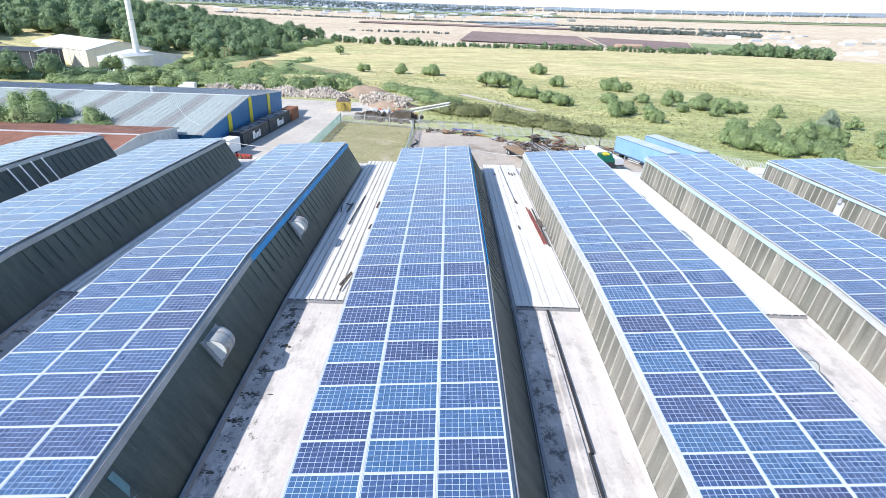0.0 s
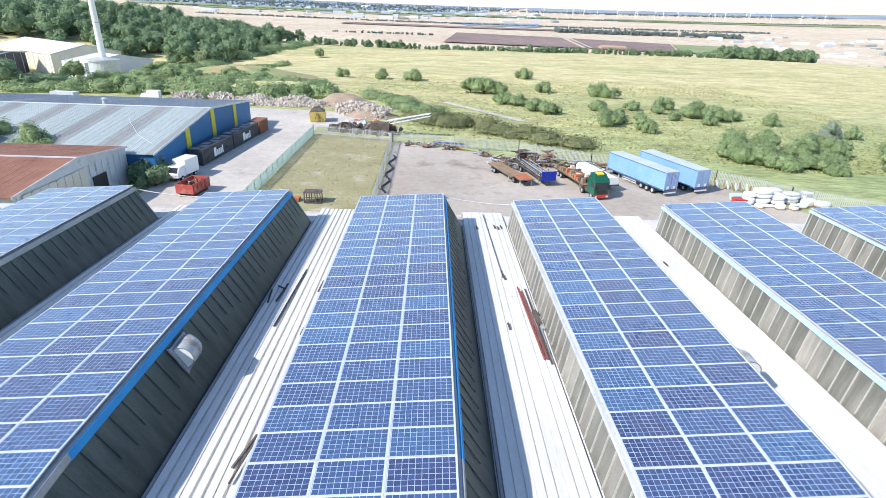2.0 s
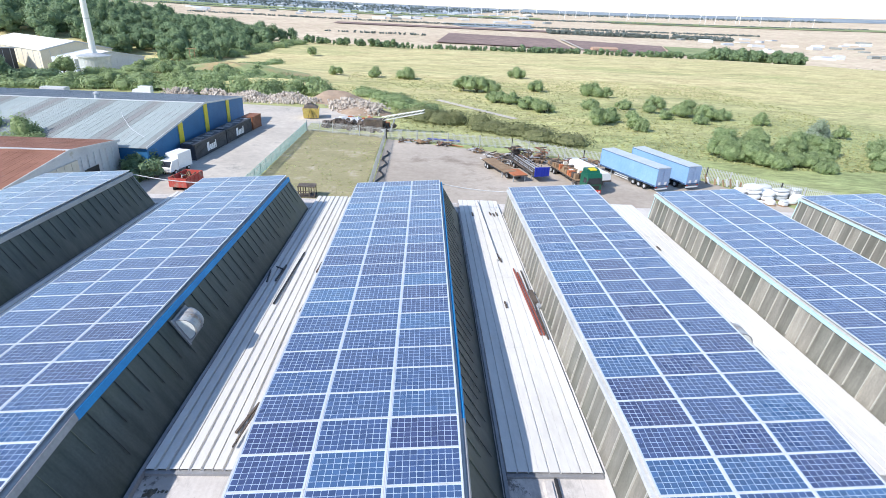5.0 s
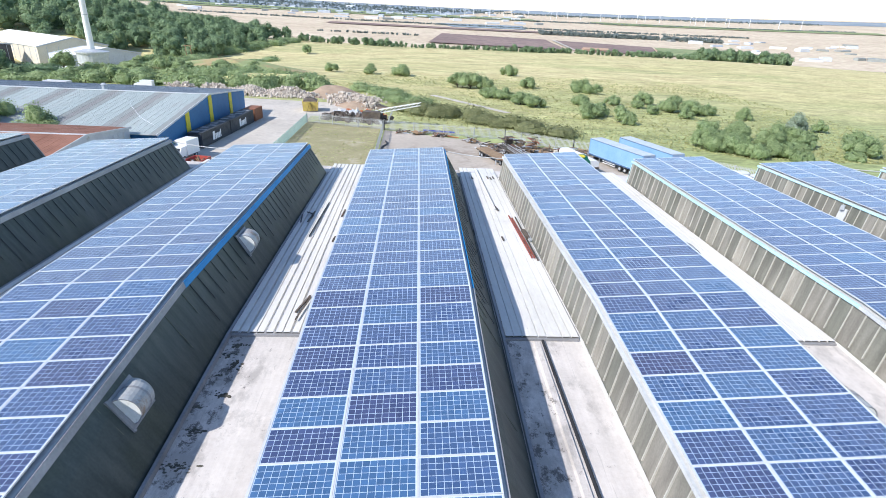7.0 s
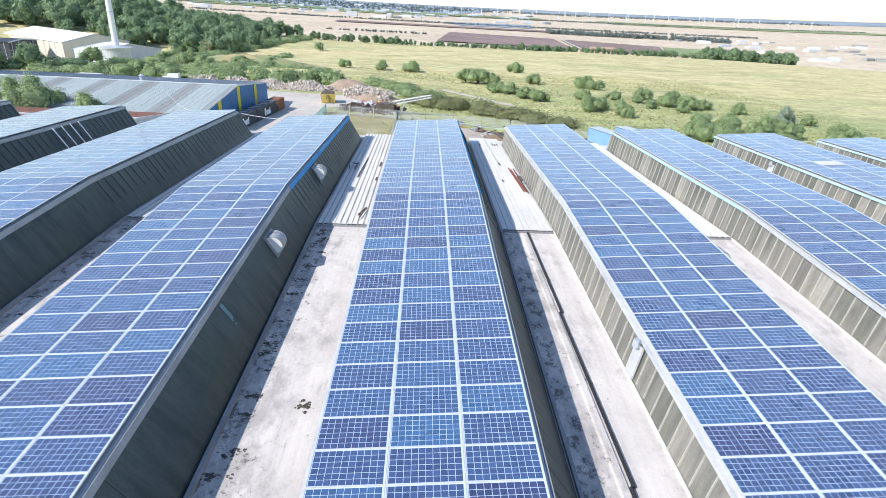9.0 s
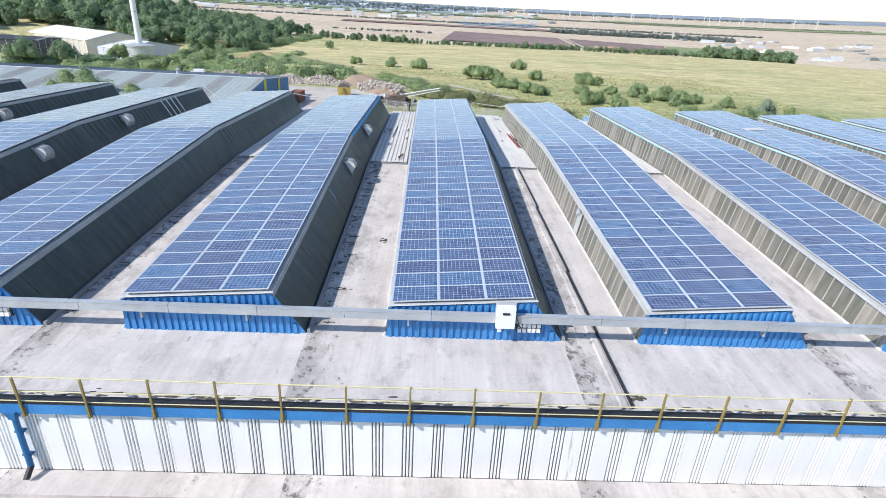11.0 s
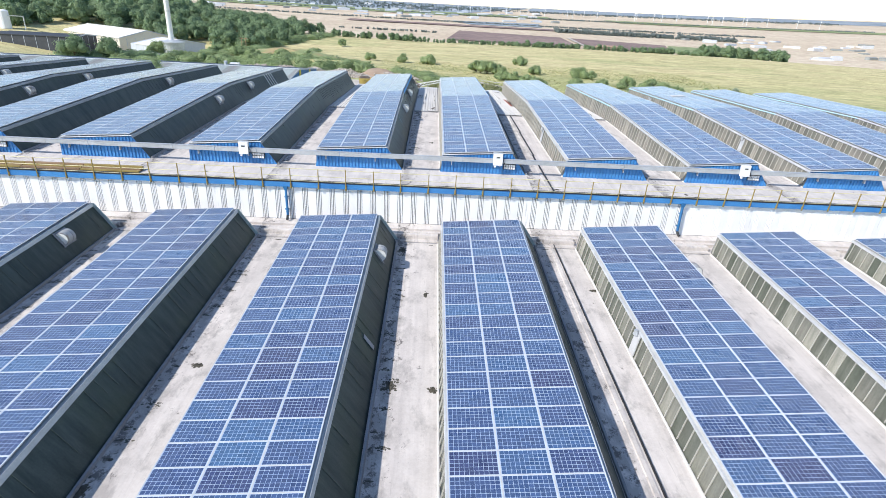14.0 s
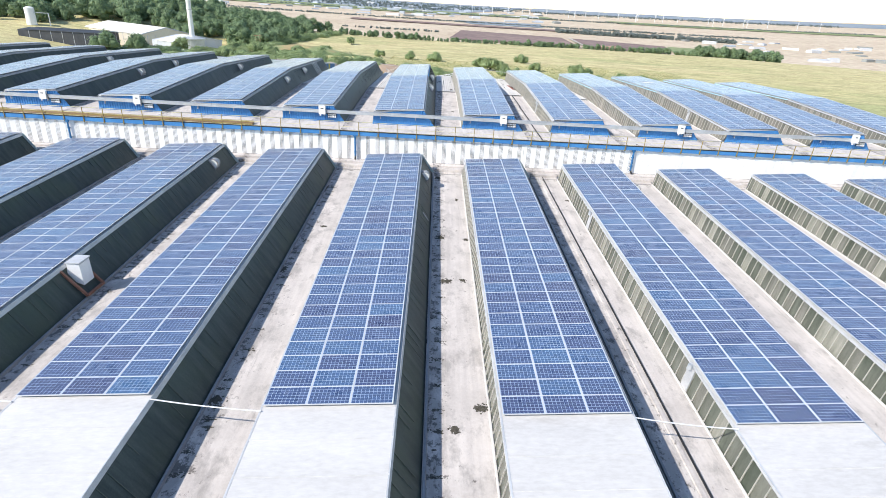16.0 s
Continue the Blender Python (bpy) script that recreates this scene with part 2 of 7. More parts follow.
YELLOW = surf("yellow_rail_paint", (0.26, 0.19, 0.06), (0.37, 0.28, 0.09), 2.0, 20, 0.5, 0, 0.05, (0.2, 0.12, 0.05), 2.0, 0.66)
RAIL_PALE = surf("faded_rail_paint", (0.6, 0.54, 0.28), (0.74, 0.68, 0.42), 2.0, 20, 0.5, 0, 0.05, (0.4, 0.3, 0.14), 2.0, 0.7)
GALV = surf("galvanised_steel", (0.42, 0.44, 0.46), (0.56, 0.58, 0.6), 1.2, 18, 0.5, 0.3, 0.05)
BLACK = plain("black_plastic", (0.025, 0.025, 0.027), 0.5)
WHITE_P = plain("white_enamel", (0.8, 0.8, 0.8), 0.4, 0, 0.04)
CONC = surf("yard_concrete", (0.37, 0.315, 0.26), (0.49, 0.425, 0.36), 0.06, 1.2, 0.95, 0, 0.3, (0.27, 0.22, 0.175), 0.09, 0.56)
ROAD = surf("pale_service_road", (0.45, 0.405, 0.355), (0.59, 0.535, 0.47), 0.08, 1.0, 0.95, 0, 0.2, (0.3, 0.28, 0.25), 0.12, 0.6)
SCRUB = surf("thin_yard_grass", (0.25, 0.235, 0.115), (0.38, 0.33, 0.19), 0.2, 2.2, 0.95, 0, 0.6, (0.44, 0.385, 0.29), 0.2, 0.56)
RUST = surf("rust_red_sheet", (0.23, 0.1, 0.06), (0.36, 0.17, 0.115), 0.3, 4, 0.85, 0, 0.2, (0.36, 0.27, 0.23), 0.22, 0.6)
BRICK_RED = surf("dull_red_oxide_steel", (0.23, 0.065, 0.045), (0.33, 0.1, 0.07), 1.0, 15, 0.75, 0, 0.1)
OLD_GREEN = surf("weathered_green_grey_sheet", (0.34, 0.385, 0.375), (0.42, 0.465, 0.45), 0.15, 4, 0.7, 0.0, 0.1, (0.33, 0.33, 0.31), 0.3, 0.58, (1.0, 0.1, 1))
OLD_SOOT = surf("brown_streaked_sheet", (0.24, 0.235, 0.225), (0.31, 0.305, 0.29), 0.15, 4, 0.75, 0.0, 0.1, (0.33, 0.34, 0.33), 0.3, 0.56, (1.0, 0.1, 1))
OLD_HALF = surf("half_streaked_sheet", (0.25, 0.265, 0.25), (0.33, 0.35, 0.335), 0.15, 4, 0.75, 0.0, 0.1, (0.3, 0.3, 0.29), 0.3, 0.56, (1.0, 0.1, 1))
REAR_ROOF = surf("blue_grey_rear_sheet", (0.15, 0.18, 0.215), (0.23, 0.265, 0.3), 0.12, 3, 0.75, 0.0, 0.1, (0.3, 0.32, 0.33), 0.2, 0.6, (1.0, 0.2, 1))
WARE_BLUE = surf("warehouse_blue", (0.02, 0.13, 0.3), (0.03, 0.17, 0.38), 0.3, 6, 0.6, 0, 0.05)
WARE_YEL = plain("warehouse_yellow", (0.7, 0.58, 0.04), 0.6)
CREAM = surf("cream_cladding", (0.62, 0.57, 0.47), (0.7, 0.65, 0.55), 0.1, 2, 0.7, 0, 0.05)
PALE_ROOF = surf("pale_roof", (0.7, 0.68, 0.62), (0.8, 0.78, 0.72), 0.1, 2, 0.7, 0, 0.05)
GREY_CLAD = surf("light_grey_cladding", (0.42, 0.45, 0.5), (0.52, 0.55, 0.6), 0.1, 2, 0.6, 0, 0.05)
SHED_WHITE = surf("chalky_white_cladding", (0.52, 0.53, 0.55), (0.64, 0.65, 0.66), 0.3, 4, 0.75, 0, 0.05, (0.4, 0.38, 0.3), 0.3, 0.6)
DARK_BOX = surf("charcoal_container", (0.035, 0.04, 0.048), (0.06, 0.065, 0.075), 0.4, 8, 0.6, 0, 0.05)
BROWN_BOX = surf("brown_container", (0.2, 0.08, 0.04), (0.3, 0.12, 0.06), 0.4, 8, 0.7, 0, 0.05)
CURTAIN = surf("sky_blue_curtain", (0.2, 0.36, 0.58), (0.26, 0.43, 0.65), 0.4, 6, 0.5, 0, 0.08)
TYRE = plain("tyre_rubber", (0.02, 0.02, 0.02), 0.85)
DEEP_BLUE = plain("deep_blue_paint", (0.01, 0.03, 0.35), 0.4)
GREEN_P = plain("dark_green_paint", (0.01, 0.1, 0.06), 0.35)
SKIP_RED = surf("scuffed_red_paint", (0.36, 0.05, 0.035), (0.5, 0.09, 0.07), 0.8, 10, 0.7, 0, 0.1, (0.34, 0.2, 0.16), 0.9, 0.52)
RED_P = surf("red_paint", (0.45, 0.035, 0.02), (0.6, 0.06, 0.04), 0.8, 10, 0.5, 0, 0.05)
ORANGE = surf("rusty_orange_steel", (0.4, 0.12, 0.04), (0.52, 0.18, 0.08), 1.0, 15, 0.7, 0, 0.1)
WOOD = surf("weathered_timber", (0.22, 0.14, 0.08), (0.36, 0.25, 0.15), 1.0, 14, 0.85, 0, 0.2)
SCRAP = surf("scrap_metal", (0.09, 0.075, 0.065), (0.2, 0.16, 0.13), 1.0, 8, 0.75, 0.2, 0.2, (0.26, 0.11, 0.05), 1.5, 0.6, rand=0.4)
RUBBLE = surf("pale_rubble", (0.44, 0.38, 0.32), (0.62, 0.55, 0.48), 0.5, 5, 0.95, 0, 0.3, (0.3, 0.16, 0.1), 0.6, 0.6)
MUD = surf("bare_brown_earth", (0.3, 0.215, 0.15), (0.42, 0.32, 0.235), 0.15, 2, 0.95, 0, 0.4)
GLASS_W = plain("dark_window_glass", (0.03, 0.035, 0.045), 0.08)
BARK = surf("bark", (0.07, 0.05, 0.035), (0.13, 0.1, 0.07), 2.0, 12, 0.9, 0, 0.3)
LEAF = leaf_material("shrub_leaves", (0.25, 0.33, 0.15), (0.39, 0.47, 0.25))
LEAF_OLIVE = leaf_material("bramble_leaves", (0.19, 0.21, 0.1), (0.31, 0.32, 0.16))
LEAF_PALE = leaf_material("willow_leaves", (0.3, 0.36, 0.25), (0.46, 0.52, 0.4))
LEAF_DARK = leaf_material("woodland_leaves", (0.17, 0.25, 0.14), (0.28, 0.375, 0.205))
# far foliage: blue-grey of the distance haze mixed into the leaf colour
LEAF_HAZED = leaf_material("hazed_hedge_leaves", (0.18, 0.22, 0.21), (0.25, 0.29, 0.27))
GRASS = meadow_material()
STRAW = field_material("cut_straw_field", (0.56, 0.45, 0.33), (0.64, 0.53, 0.4), (0.52, 0.44, 0.3), 0.004, 0.05)
PLOUGH = field_material("ploughed_brown_field", (0.23, 0.165, 0.15), (0.29, 0.21, 0.185), (0.2, 0.15, 0.14), 0.004, 0.05)
GREENF = field_material("green_crop_field", (0.2, 0.26, 0.12), (0.28, 0.32, 0.16), (0.3, 0.3, 0.16), 0.004, 0.05)
TUFT = leaf_material("dry_grass_tufts", (0.38, 0.39, 0.185), (0.48, 0.46, 0.235))


# ---- mesh helpers ----
class Shape:
    """Collects vertices and faces for one mesh."""

    def __init__(self):
        self.v, self.f, self.s = [], [], []

    def face(self, pts, slot=0):
        n = len(self.v)
        self.v.extend(tuple(p) for p in pts)
        self.f.append(tuple(range(n, n + len(pts))))
        self.s.append(slot)
        return self

    def hexa(self, p, slot=0):
        """Eight corners: four below, four above, both anticlockwise from above."""
        n = len(self.v)
        self.v.extend(tuple(q) for q in p)
        for f in ((3, 2, 1, 0), (4, 5, 6, 7), (0, 1, 5, 4), (1, 2, 6, 5), (2, 3, 7, 6), (3, 0, 4, 7)):
            self.f.append(tuple(n + i for i in f))
            self.s.append(slot)
        return self

    def box(self, x0, y0, z0, x1, y1, z1, slot=0):
        return self.hexa([(x0, y0, z0), (x1, y0, z0), (x1, y1, z0), (x0, y1, z0), (x0, y0, z1), (x1, y0, z1), (x1, y1, z1), (x0, y1, z1)], slot)

    def beam(self, a, b, w, h, slot=0):
        """A straight bar of w by h from a to b."""
        a, b = Vector(a), Vector(b)
        d = (b - a).normalized()
        side = d.cross(Vector((0, 0, 1)))
        side = Vector((1, 0, 0)) if side.length < 1e-4 else side.normalized()
        up = side.cross(d).normalized()
        s, u = side * w / 2, up * h / 2
        return self.hexa([a - s - u, a + s - u, b + s - u, b - s - u, a - s + u, a + s + u, b + s + u, b - s + u], slot)

    def tube(self, a, b, r0, r1=None, sides=8, slot=0, caps=True):
        a, b = Vector(a), Vector(b)
        r1 = r0 if r1 is None else r1
        q = (b - a).to_track_quat("Z", "Y")
        n = len(self.v)
        for p, r in ((a, r0), (b, r1)):
            for i in range(sides):
                t = 2 * math.pi * i / sides
                self.v.append(tuple(p + q @ Vector((math.cos(t) * r, math.sin(t) * r, 0))))
        for i in range(sides):
            j = (i + 1) % sides
            self.f.append((n + i, n + j, n + sides + j, n + sides + i))
            self.s.append(slot)
        if caps:
            self.f.append(tuple(n + i for i in reversed(range(sides))))
            self.f.append(tuple(n + sides + i for i in range(sides)))
            self.s.extend((slot, slot))
        return self

    def prism(self, outline, a, b, axis="x", slot=0):
        """An outline of (u, v) pairs pushed from a to b along an axis."""
        mk = {"x": lambda u, v, w: (w, u, v), "y": lambda u, v, w: (u, w, v), "z": lambda u, v, w: (u, v, w)}[axis]
        n, k = len(self.v), len(outline)
        self.v.extend(mk(u, v, a) for u, v in outline)
        self.v.extend(mk(u, v, b) for u, v in outline)
        self.f.append(tuple(n + i for i in range(k)))
        self.f.append(tuple(n + k + i for i in reversed(range(k))))
        self.s.extend((slot, slot))
        for i in range(k):
            j = (i + 1) % k
            self.f.append((n + j, n + i, n + k + i, n + k + j))
            self.s.append(slot)
        return self

    def mesh(self, name, *mats, smooth=False):
        me = bpy.data.meshes.new(name)
        me.from_pydata(self.v, [], self.f)
        for m in mats:
            me.materials.append(m)
        me.polygons.foreach_set("material_index", self.s)
        if smooth:
            me.polygons.foreach_set("use_smooth", [True] * len(self.f))
        me.update()
        bm = bmesh.new()
        bm.from_mesh(me)
        bmesh.ops.recalc_face_normals(bm, faces=bm.faces)
        bm.to_mesh(me)
        bm.free()
        return me


def part(name, data, parent, label="", m=None):
    """Links a mesh as one object under a thing or a part."""
    ob = new(name, data)
    ob.parent = parent
    if m is not None:
        ob.matrix_basis = m
    return tagged(ob, label)


def thing(name, label, category, m=None, group="", kind="", data=None):
    ob = new(name, data)
    if m is not None:
        ob.matrix_basis = m
    return tagged(ob, label, category, group, kind)


# ---- terrain ----
def ease(a, b, t):
    t = min(1.0, max(0.0, (t - a) / (b - a)))
    return t * t * (3 - 2 * t)


def ground_h(x, y):
    d = math.hypot(x, y)
    edge = 390 + 0.22 * max(0.0, min(400.0, x))
    z = -4.7 - 1.6 * ease(130, 330, d) - 40 * ease(edge, edge + 560, d)
    z += 100 * max(0.0, (d - 950) / 3950) ** 1.55
    # wooded hill, the hollow of the warehouses and the grassy mound before it
    z += 12 * math.exp(-((x + 276) ** 2 + (y - 462) ** 2) / (2 * 95.0**2)) + 9 * math.exp(-((x + 350) ** 2 + (y - 430) ** 2) / (2 * 80.0**2))
    z -= 9.5 * math.exp(-((x + 172) ** 2 / (2 * 43.0**2) + (y - 281) ** 2 / (2 * 38.0**2)))
    z -= 2.5 * math.exp(-((x + 97) ** 2 + (y - 346) ** 2) / (2 * 50.0**2))
    z += 3.0 * math.exp(-((x + 74) ** 2 + (y - 233) ** 2) / (2 * 20.0**2))
    return z


def ground_sheet():
    s = Shape()
    far_slot = lambda x, y: 1 if math.hypot(x, y) > 640 + 0.3 * max(0.0, min(400.0, x)) else 0
    xs = sorted({round(v, 2) for v in [i * 8 for i in range(-32, 33)] + [sg * (256 + 4100 * (i / 26) ** 1.8) for i in range(1, 27) for sg in (-1, 1)]})
    ys = [-600 + i * 60 for i in range(11)] + [i * 8 for i in range(1, 63)] + [500 + 4150 * (i / 40) ** 1.6 for i in range(1, 41)]
    s.v = [(x, y, ground_h(x, y) + (0.5 * noise.noise(Vector((x, y, 0)) * 0.03) if math.hypot(x, y) > 190 else 0)) for y in ys for x in xs]
    n = len(xs)
    s.f = [(j * n + i, j * n + i + 1, (j + 1) * n + i + 1, (j + 1) * n + i) for j in range(len(ys) - 1) for i in range(n - 1)]
    s.s = [far_slot(*s.v[f[0]][:2]) for f in s.f]
    return thing("ground", "rolling meadow of long grass with pale stubble plain beyond", "ground", kind="structure", data=s.mesh("ground", GRASS, STRAW, smooth=True))


ground_sheet()


def on_ground(name, corners, mat, label, category, lift=0.05, step=6.0, kind="structure"):
    """A surface laid over the ground between four corners."""
    a, b, c, d = (Vector((*p, 0)) for p in corners)
    nu = max(1, min(60, int(max((b - a).length, (c - d).length) / step)))
    nv = max(1, min(60, int(max((d - a).length, (c - b).length) / step)))
    s = Shape()
    for j in range(nv + 1):
        for i in range(nu + 1):
            u, v = i / nu, j / nv
            p = (a * (1 - u) + b * u) * (1 - v) + (d * (1 - u) + c * u) * v
            s.v.append((p.x, p.y, ground_h(p.x, p.y) + lift))
    s.f = [(j * (nu + 1) + i, j * (nu + 1) + i + 1, (j + 1) * (nu + 1) + i + 1, (j + 1) * (nu + 1) + i) for j in range(nv) for i in range(nu)]
    s.s = [0] * len(s.f)
    return thing(name, label, category, kind=kind, data=s.mesh(name, mat))


on_ground("yard_paving", [(-7.3, 40), (78, 40), (46.0, 98.0), (-7.3, 119.0)], CONC, "dusty brown-grey concrete storage yard", "yard", 0.06)
on_ground("yard_grass", [(-24.6, 40), (-8.2, 40), (-8.4, 123.0), (-25.1, 125.7)], SCRUB, "patchy mown grass plot inside the fence", "grass plot", 0.05)
on_ground("road", [(-40.5, 40), (-24.9, 40), (-25.4, 132.5), (-41.4, 137.9)], ROAD, "pale dusty concrete service road", "road", 0.06)
on_ground("road", [(-112.3, 135.4), (-20.4, 132.4), (-14.3, 152.2), (-112.3, 161.6)], ROAD, "pale gravel track behind the warehouse", "road", 0.08)

# ---- the factory roofs ----
PITCH, X0 = 9.237, -3.652
FAR_K, NEAR_K = range(-8, 6), range(-6, 6)
WIDE, FOOT_L, FOOT_R = 5.04, -0.22, 6.22
Y_END, Y_RIDGE, Y_EAVE = -3.4, 17.45, 39.0
Z_END = 9.69
ROW, COL = 1.0242, 1.668
NEAR_FALL = 0.0372


def far_deck(y):
    return 9.06 - (17.7 - y) * 0.032 if y < 17.7 else 9.06 - (y - 17.7) * 0.0245


def near_deck(y):
    return 5.2 + (y + 9.5) * NEAR_FALL


def panel_mesh(h):
    """One framed photovoltaic module of ten by six cells."""
    s = Shape()
    w, t = 1.664, 0.04
    for a in ((-w / 2, -h / 2, w / 2, -h / 2 + 0.021), (-w / 2, h / 2 - 0.021, w / 2, h / 2), (-w / 2, -h / 2 + 0.021, -w / 2 + 0.029, h / 2 - 0.021), (w / 2 - 0.029, -h / 2 + 0.021, w / 2, h / 2 - 0.021)):
        s.box(a[0], a[1], 0, a[2], a[3], t, 0)
    s.face([(-w / 2 + 0.02, -h / 2 + 0.02, 0.03), (w / 2 - 0.02, -h / 2 + 0.02, 0.03), (w / 2 - 0.02, h / 2 - 0.02, 0.03), (-w / 2 + 0.02, h / 2 - 0.02, 0.03)], 1)
    px, py, g = 0.157, (h - 0.06) / 6, 0.0062
    for i in range(10):
        for j in range(6):
            x, y = (i - 5) * px, (j - 3) * py
            s.face([(x + g, y + g, 0.033), (x + px - g, y + g, 0.033), (x + px - g, y + py - g, 0.033), (x + g, y + py - g, 0.033)], 2)
    return s.mesh("solar_panel", FRAME, BACK, CELL)


PANELS, PANES = {}, {}


def frame_on(xl, ya, za, yb, zb):
    """The tilted frame of a monitor's top between two ends: origin at its left corner, x across, y along."""
    vx = Vector((WIDE, 0, 0.35)).normalized()
    vy = Vector((0, yb - ya, zb - za)).normalized()
    vz = vx.cross(vy).normalized()
    m = Matrix((vx, vy, vz)).transposed().to_4x4()
    m.translation = (xl, ya, za)
    return m


def solar_array(xl, runs, label):
    """Rows of three modules along each run (ya, za, yb, zb, rows), on long rails."""
    root = thing("solar_array", label, "solar array", group="solar arrays on the roof monitors")
    for ya, za, yb, zb, rows in runs:
        m = frame_on(xl, ya, za, yb, zb)
        row = round(math.hypot(yb - ya, zb - za) / rows, 4)
        if row not in PANELS:
            PANELS[row] = panel_mesh(row - 0.006)
        rail_bar = Shape()
        rail_bar.box(-0.02, 0.05, 0.03, 0.02, rows * row - 0.05, 0.09)
        rail_mesh = rail_bar.mesh("mounting_rail", FRAME)
        for c in range(3):
            for r in (0.35, 1.3):
                part("mounting_rail", rail_mesh, root, "", m @ pose(c * COL + r, 0, 0))
        for j in range(rows):
            for c in range(3):
                jit = random.gauss(0, 0.1)
                part("solar_panel", PANELS[row], root, "", m @ pose(c * COL + 0.825, (j + 0.5) * row, 0.092, jit, random.gauss(0, 0.08), 0))
    return root


def monitor(k, near):
    """A glazed roof monitor: steep glazed side, sloping glazed side, sheeted top, clad ends."""
    xl = X0 + PITCH * k
    deck = near_deck if near else far_deck
    if near:
        tops = [(-62.0, 6.63 - (62.0 - 9.45) * NEAR_FALL), (-9.45, 6.63)]
    else:
        tops = [(Y_END, Z_END), (Y_RIDGE, 10.72), (Y_EAVE, 10.2)]
    root = thing("roof_monitor", "long glazed roof monitor with a sheeted top" if near else "long ridged roof monitor with blue clad end", "roof monitor", kind="structure", group="roof monitors of the factory")
    drop = 0.05
    # top sheet
    s = Shape()
    for (ya, za), (yb, zb) in zip(tops, tops[1:]):
        s.hexa([(xl - 0.05, ya, za - 0.1), (xl + WIDE + 0.06, ya, za + 0.27), (xl + WIDE + 0.06, yb, zb + 0.27), (xl - 0.05, yb, zb - 0.1),
                (xl - 0.05, ya, za - 0.02), (xl + WIDE + 0.06, ya, za + 0.35), (xl + WIDE + 0.06, yb, zb + 0.35), (xl - 0.05, yb, zb - 0.02)])
    part("top_sheet", s.mesh("top_sheet", ROOF_WHITE), root, "white sheeted top")
    if near:
        y = -61.2
        while y < -44.3:
            z = 6.63 + (y + 9.45) * NEAR_FALL
            seam = Shape()
            seam.hexa([(xl - 0.04, y, z - 0.03), (xl + WIDE + 0.05, y + random.uniform(-0.06, 0.06), z + 0.34), (xl + WIDE + 0.05, y + 0.09, z + 0.34), (xl - 0.04, y + 0.09, z - 0.03),
                       (xl - 0.04, y, z - 0.008), (xl + WIDE + 0.05, y, z + 0.362), (xl + WIDE + 0.05, y + 0.08, z + 0.362), (xl - 0.04, y + 0.08, z - 0.008)])
            part("lap_seam", seam.mesh("lap_seam", ROOF_WHITE), root)
            y += random.uniform(1.2, 2.2)
    # sides
    for side in (0, 1):
        g = Shape()
        xt, xf, dz = (xl, xl + FOOT_L, -0.1) if side == 0 else (xl + WIDE, xl + FOOT_R, 0.27)
        loose = near and side == 0 and 0 <= k <= 3
        for (ya, za), (yb, zb) in zip(tops, tops[1:]):
            n = int((yb - ya) / 0.62) if side == 0 else 1
            cuts = [ya] + [ya + (yb - ya) * (i + 0.5) / n for i in range(n)] + [yb] if n > 1 else [ya, yb]
            for y0, y1 in zip(cuts, cuts[1:]):
                z0, z1 = (za + (zb - za) * (y - ya) / (yb - ya) + dz for y in (y0, y1))
                if loose:
                    wide = round(y1 - y0, 3)
                    if wide not in PANES:
                        p, t = Shape(), 0.006
                        p.hexa([(FOOT_L, 0, deck(0.0) - drop - 0.3), (FOOT_L + t, 0, deck(0.0) - drop - 0.3), (FOOT_L + t, wide, deck(wide) - drop - 0.3), (FOOT_L, wide, deck(wide) - drop - 0.3),
                                (0, 0, deck(0.0) + 1.327), (t, 0, deck(0.0) + 1.327), (t, wide, deck(wide) + 1.327), (0, wide, deck(wide) + 1.327)])
                        PANES[wide] = p.mesh("pane", GLASS_N)
                    part("pane", PANES[wide], root, "", pose(xl, y0, deck(y0) - deck(0.0)))
                else:
                    g.face([(xf, y0, deck(y0) - drop), (xf, y1, deck(y1) - drop), (xt, y1, z1), (xt, y0, z0)])
        if not loose:
            part("glazing", g.mesh("glazing", (GLASS_D if near else GLASS_R) if side else (GLASS_N if near else GLASS_L)), root, "mossy sloping glazing with shade in its dark colour" if side else "grimy pale upright glazing")
        # glazing bars
        joined, quiet = Shape(), Shape()
        sep = abs(k) <= 1
        for (ya, za), (yb, zb) in zip(tops, tops[1:]):
            n = int((yb - ya) / 0.62)
            for i in range(n):
                u = (i + 0.5) / n
                y, z = ya + (yb - ya) * u, za + (zb - za) * u
                a, b = Vector((xf, y, deck(y))), Vector((xt, y, z + dz))
                out = Vector((0.012, 0, 0)) if side else Vector((-0.02, 0, 0))
                faint = side and (near or y < Y_RIDGE)
                if faint and random.random() < (0.6 if near else 0.7):
                    continue
                if faint:
                    a = a.lerp(b, random.uniform(0.2, 0.6))
                elif side:
                    a = a.lerp(b, random.uniform(0.22, 0.5))
                else:
                    a = a.lerp(b, random.uniform(0.02, 0.14))
                h = (Shape() if sep else quiet if faint else joined).beam(a + out, b + out, 0.018 if faint else 0.022 if side else 0.03, 0.02 if side else 0.05)
                if sep:
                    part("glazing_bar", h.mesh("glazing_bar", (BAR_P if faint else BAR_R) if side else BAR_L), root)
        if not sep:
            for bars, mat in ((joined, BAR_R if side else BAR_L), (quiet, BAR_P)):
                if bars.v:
                    tagged(part("glazing_bars", bars.mesh("glazing_bars", mat), root), kind="stuff")
        # kerb along the foot
        c = Shape()
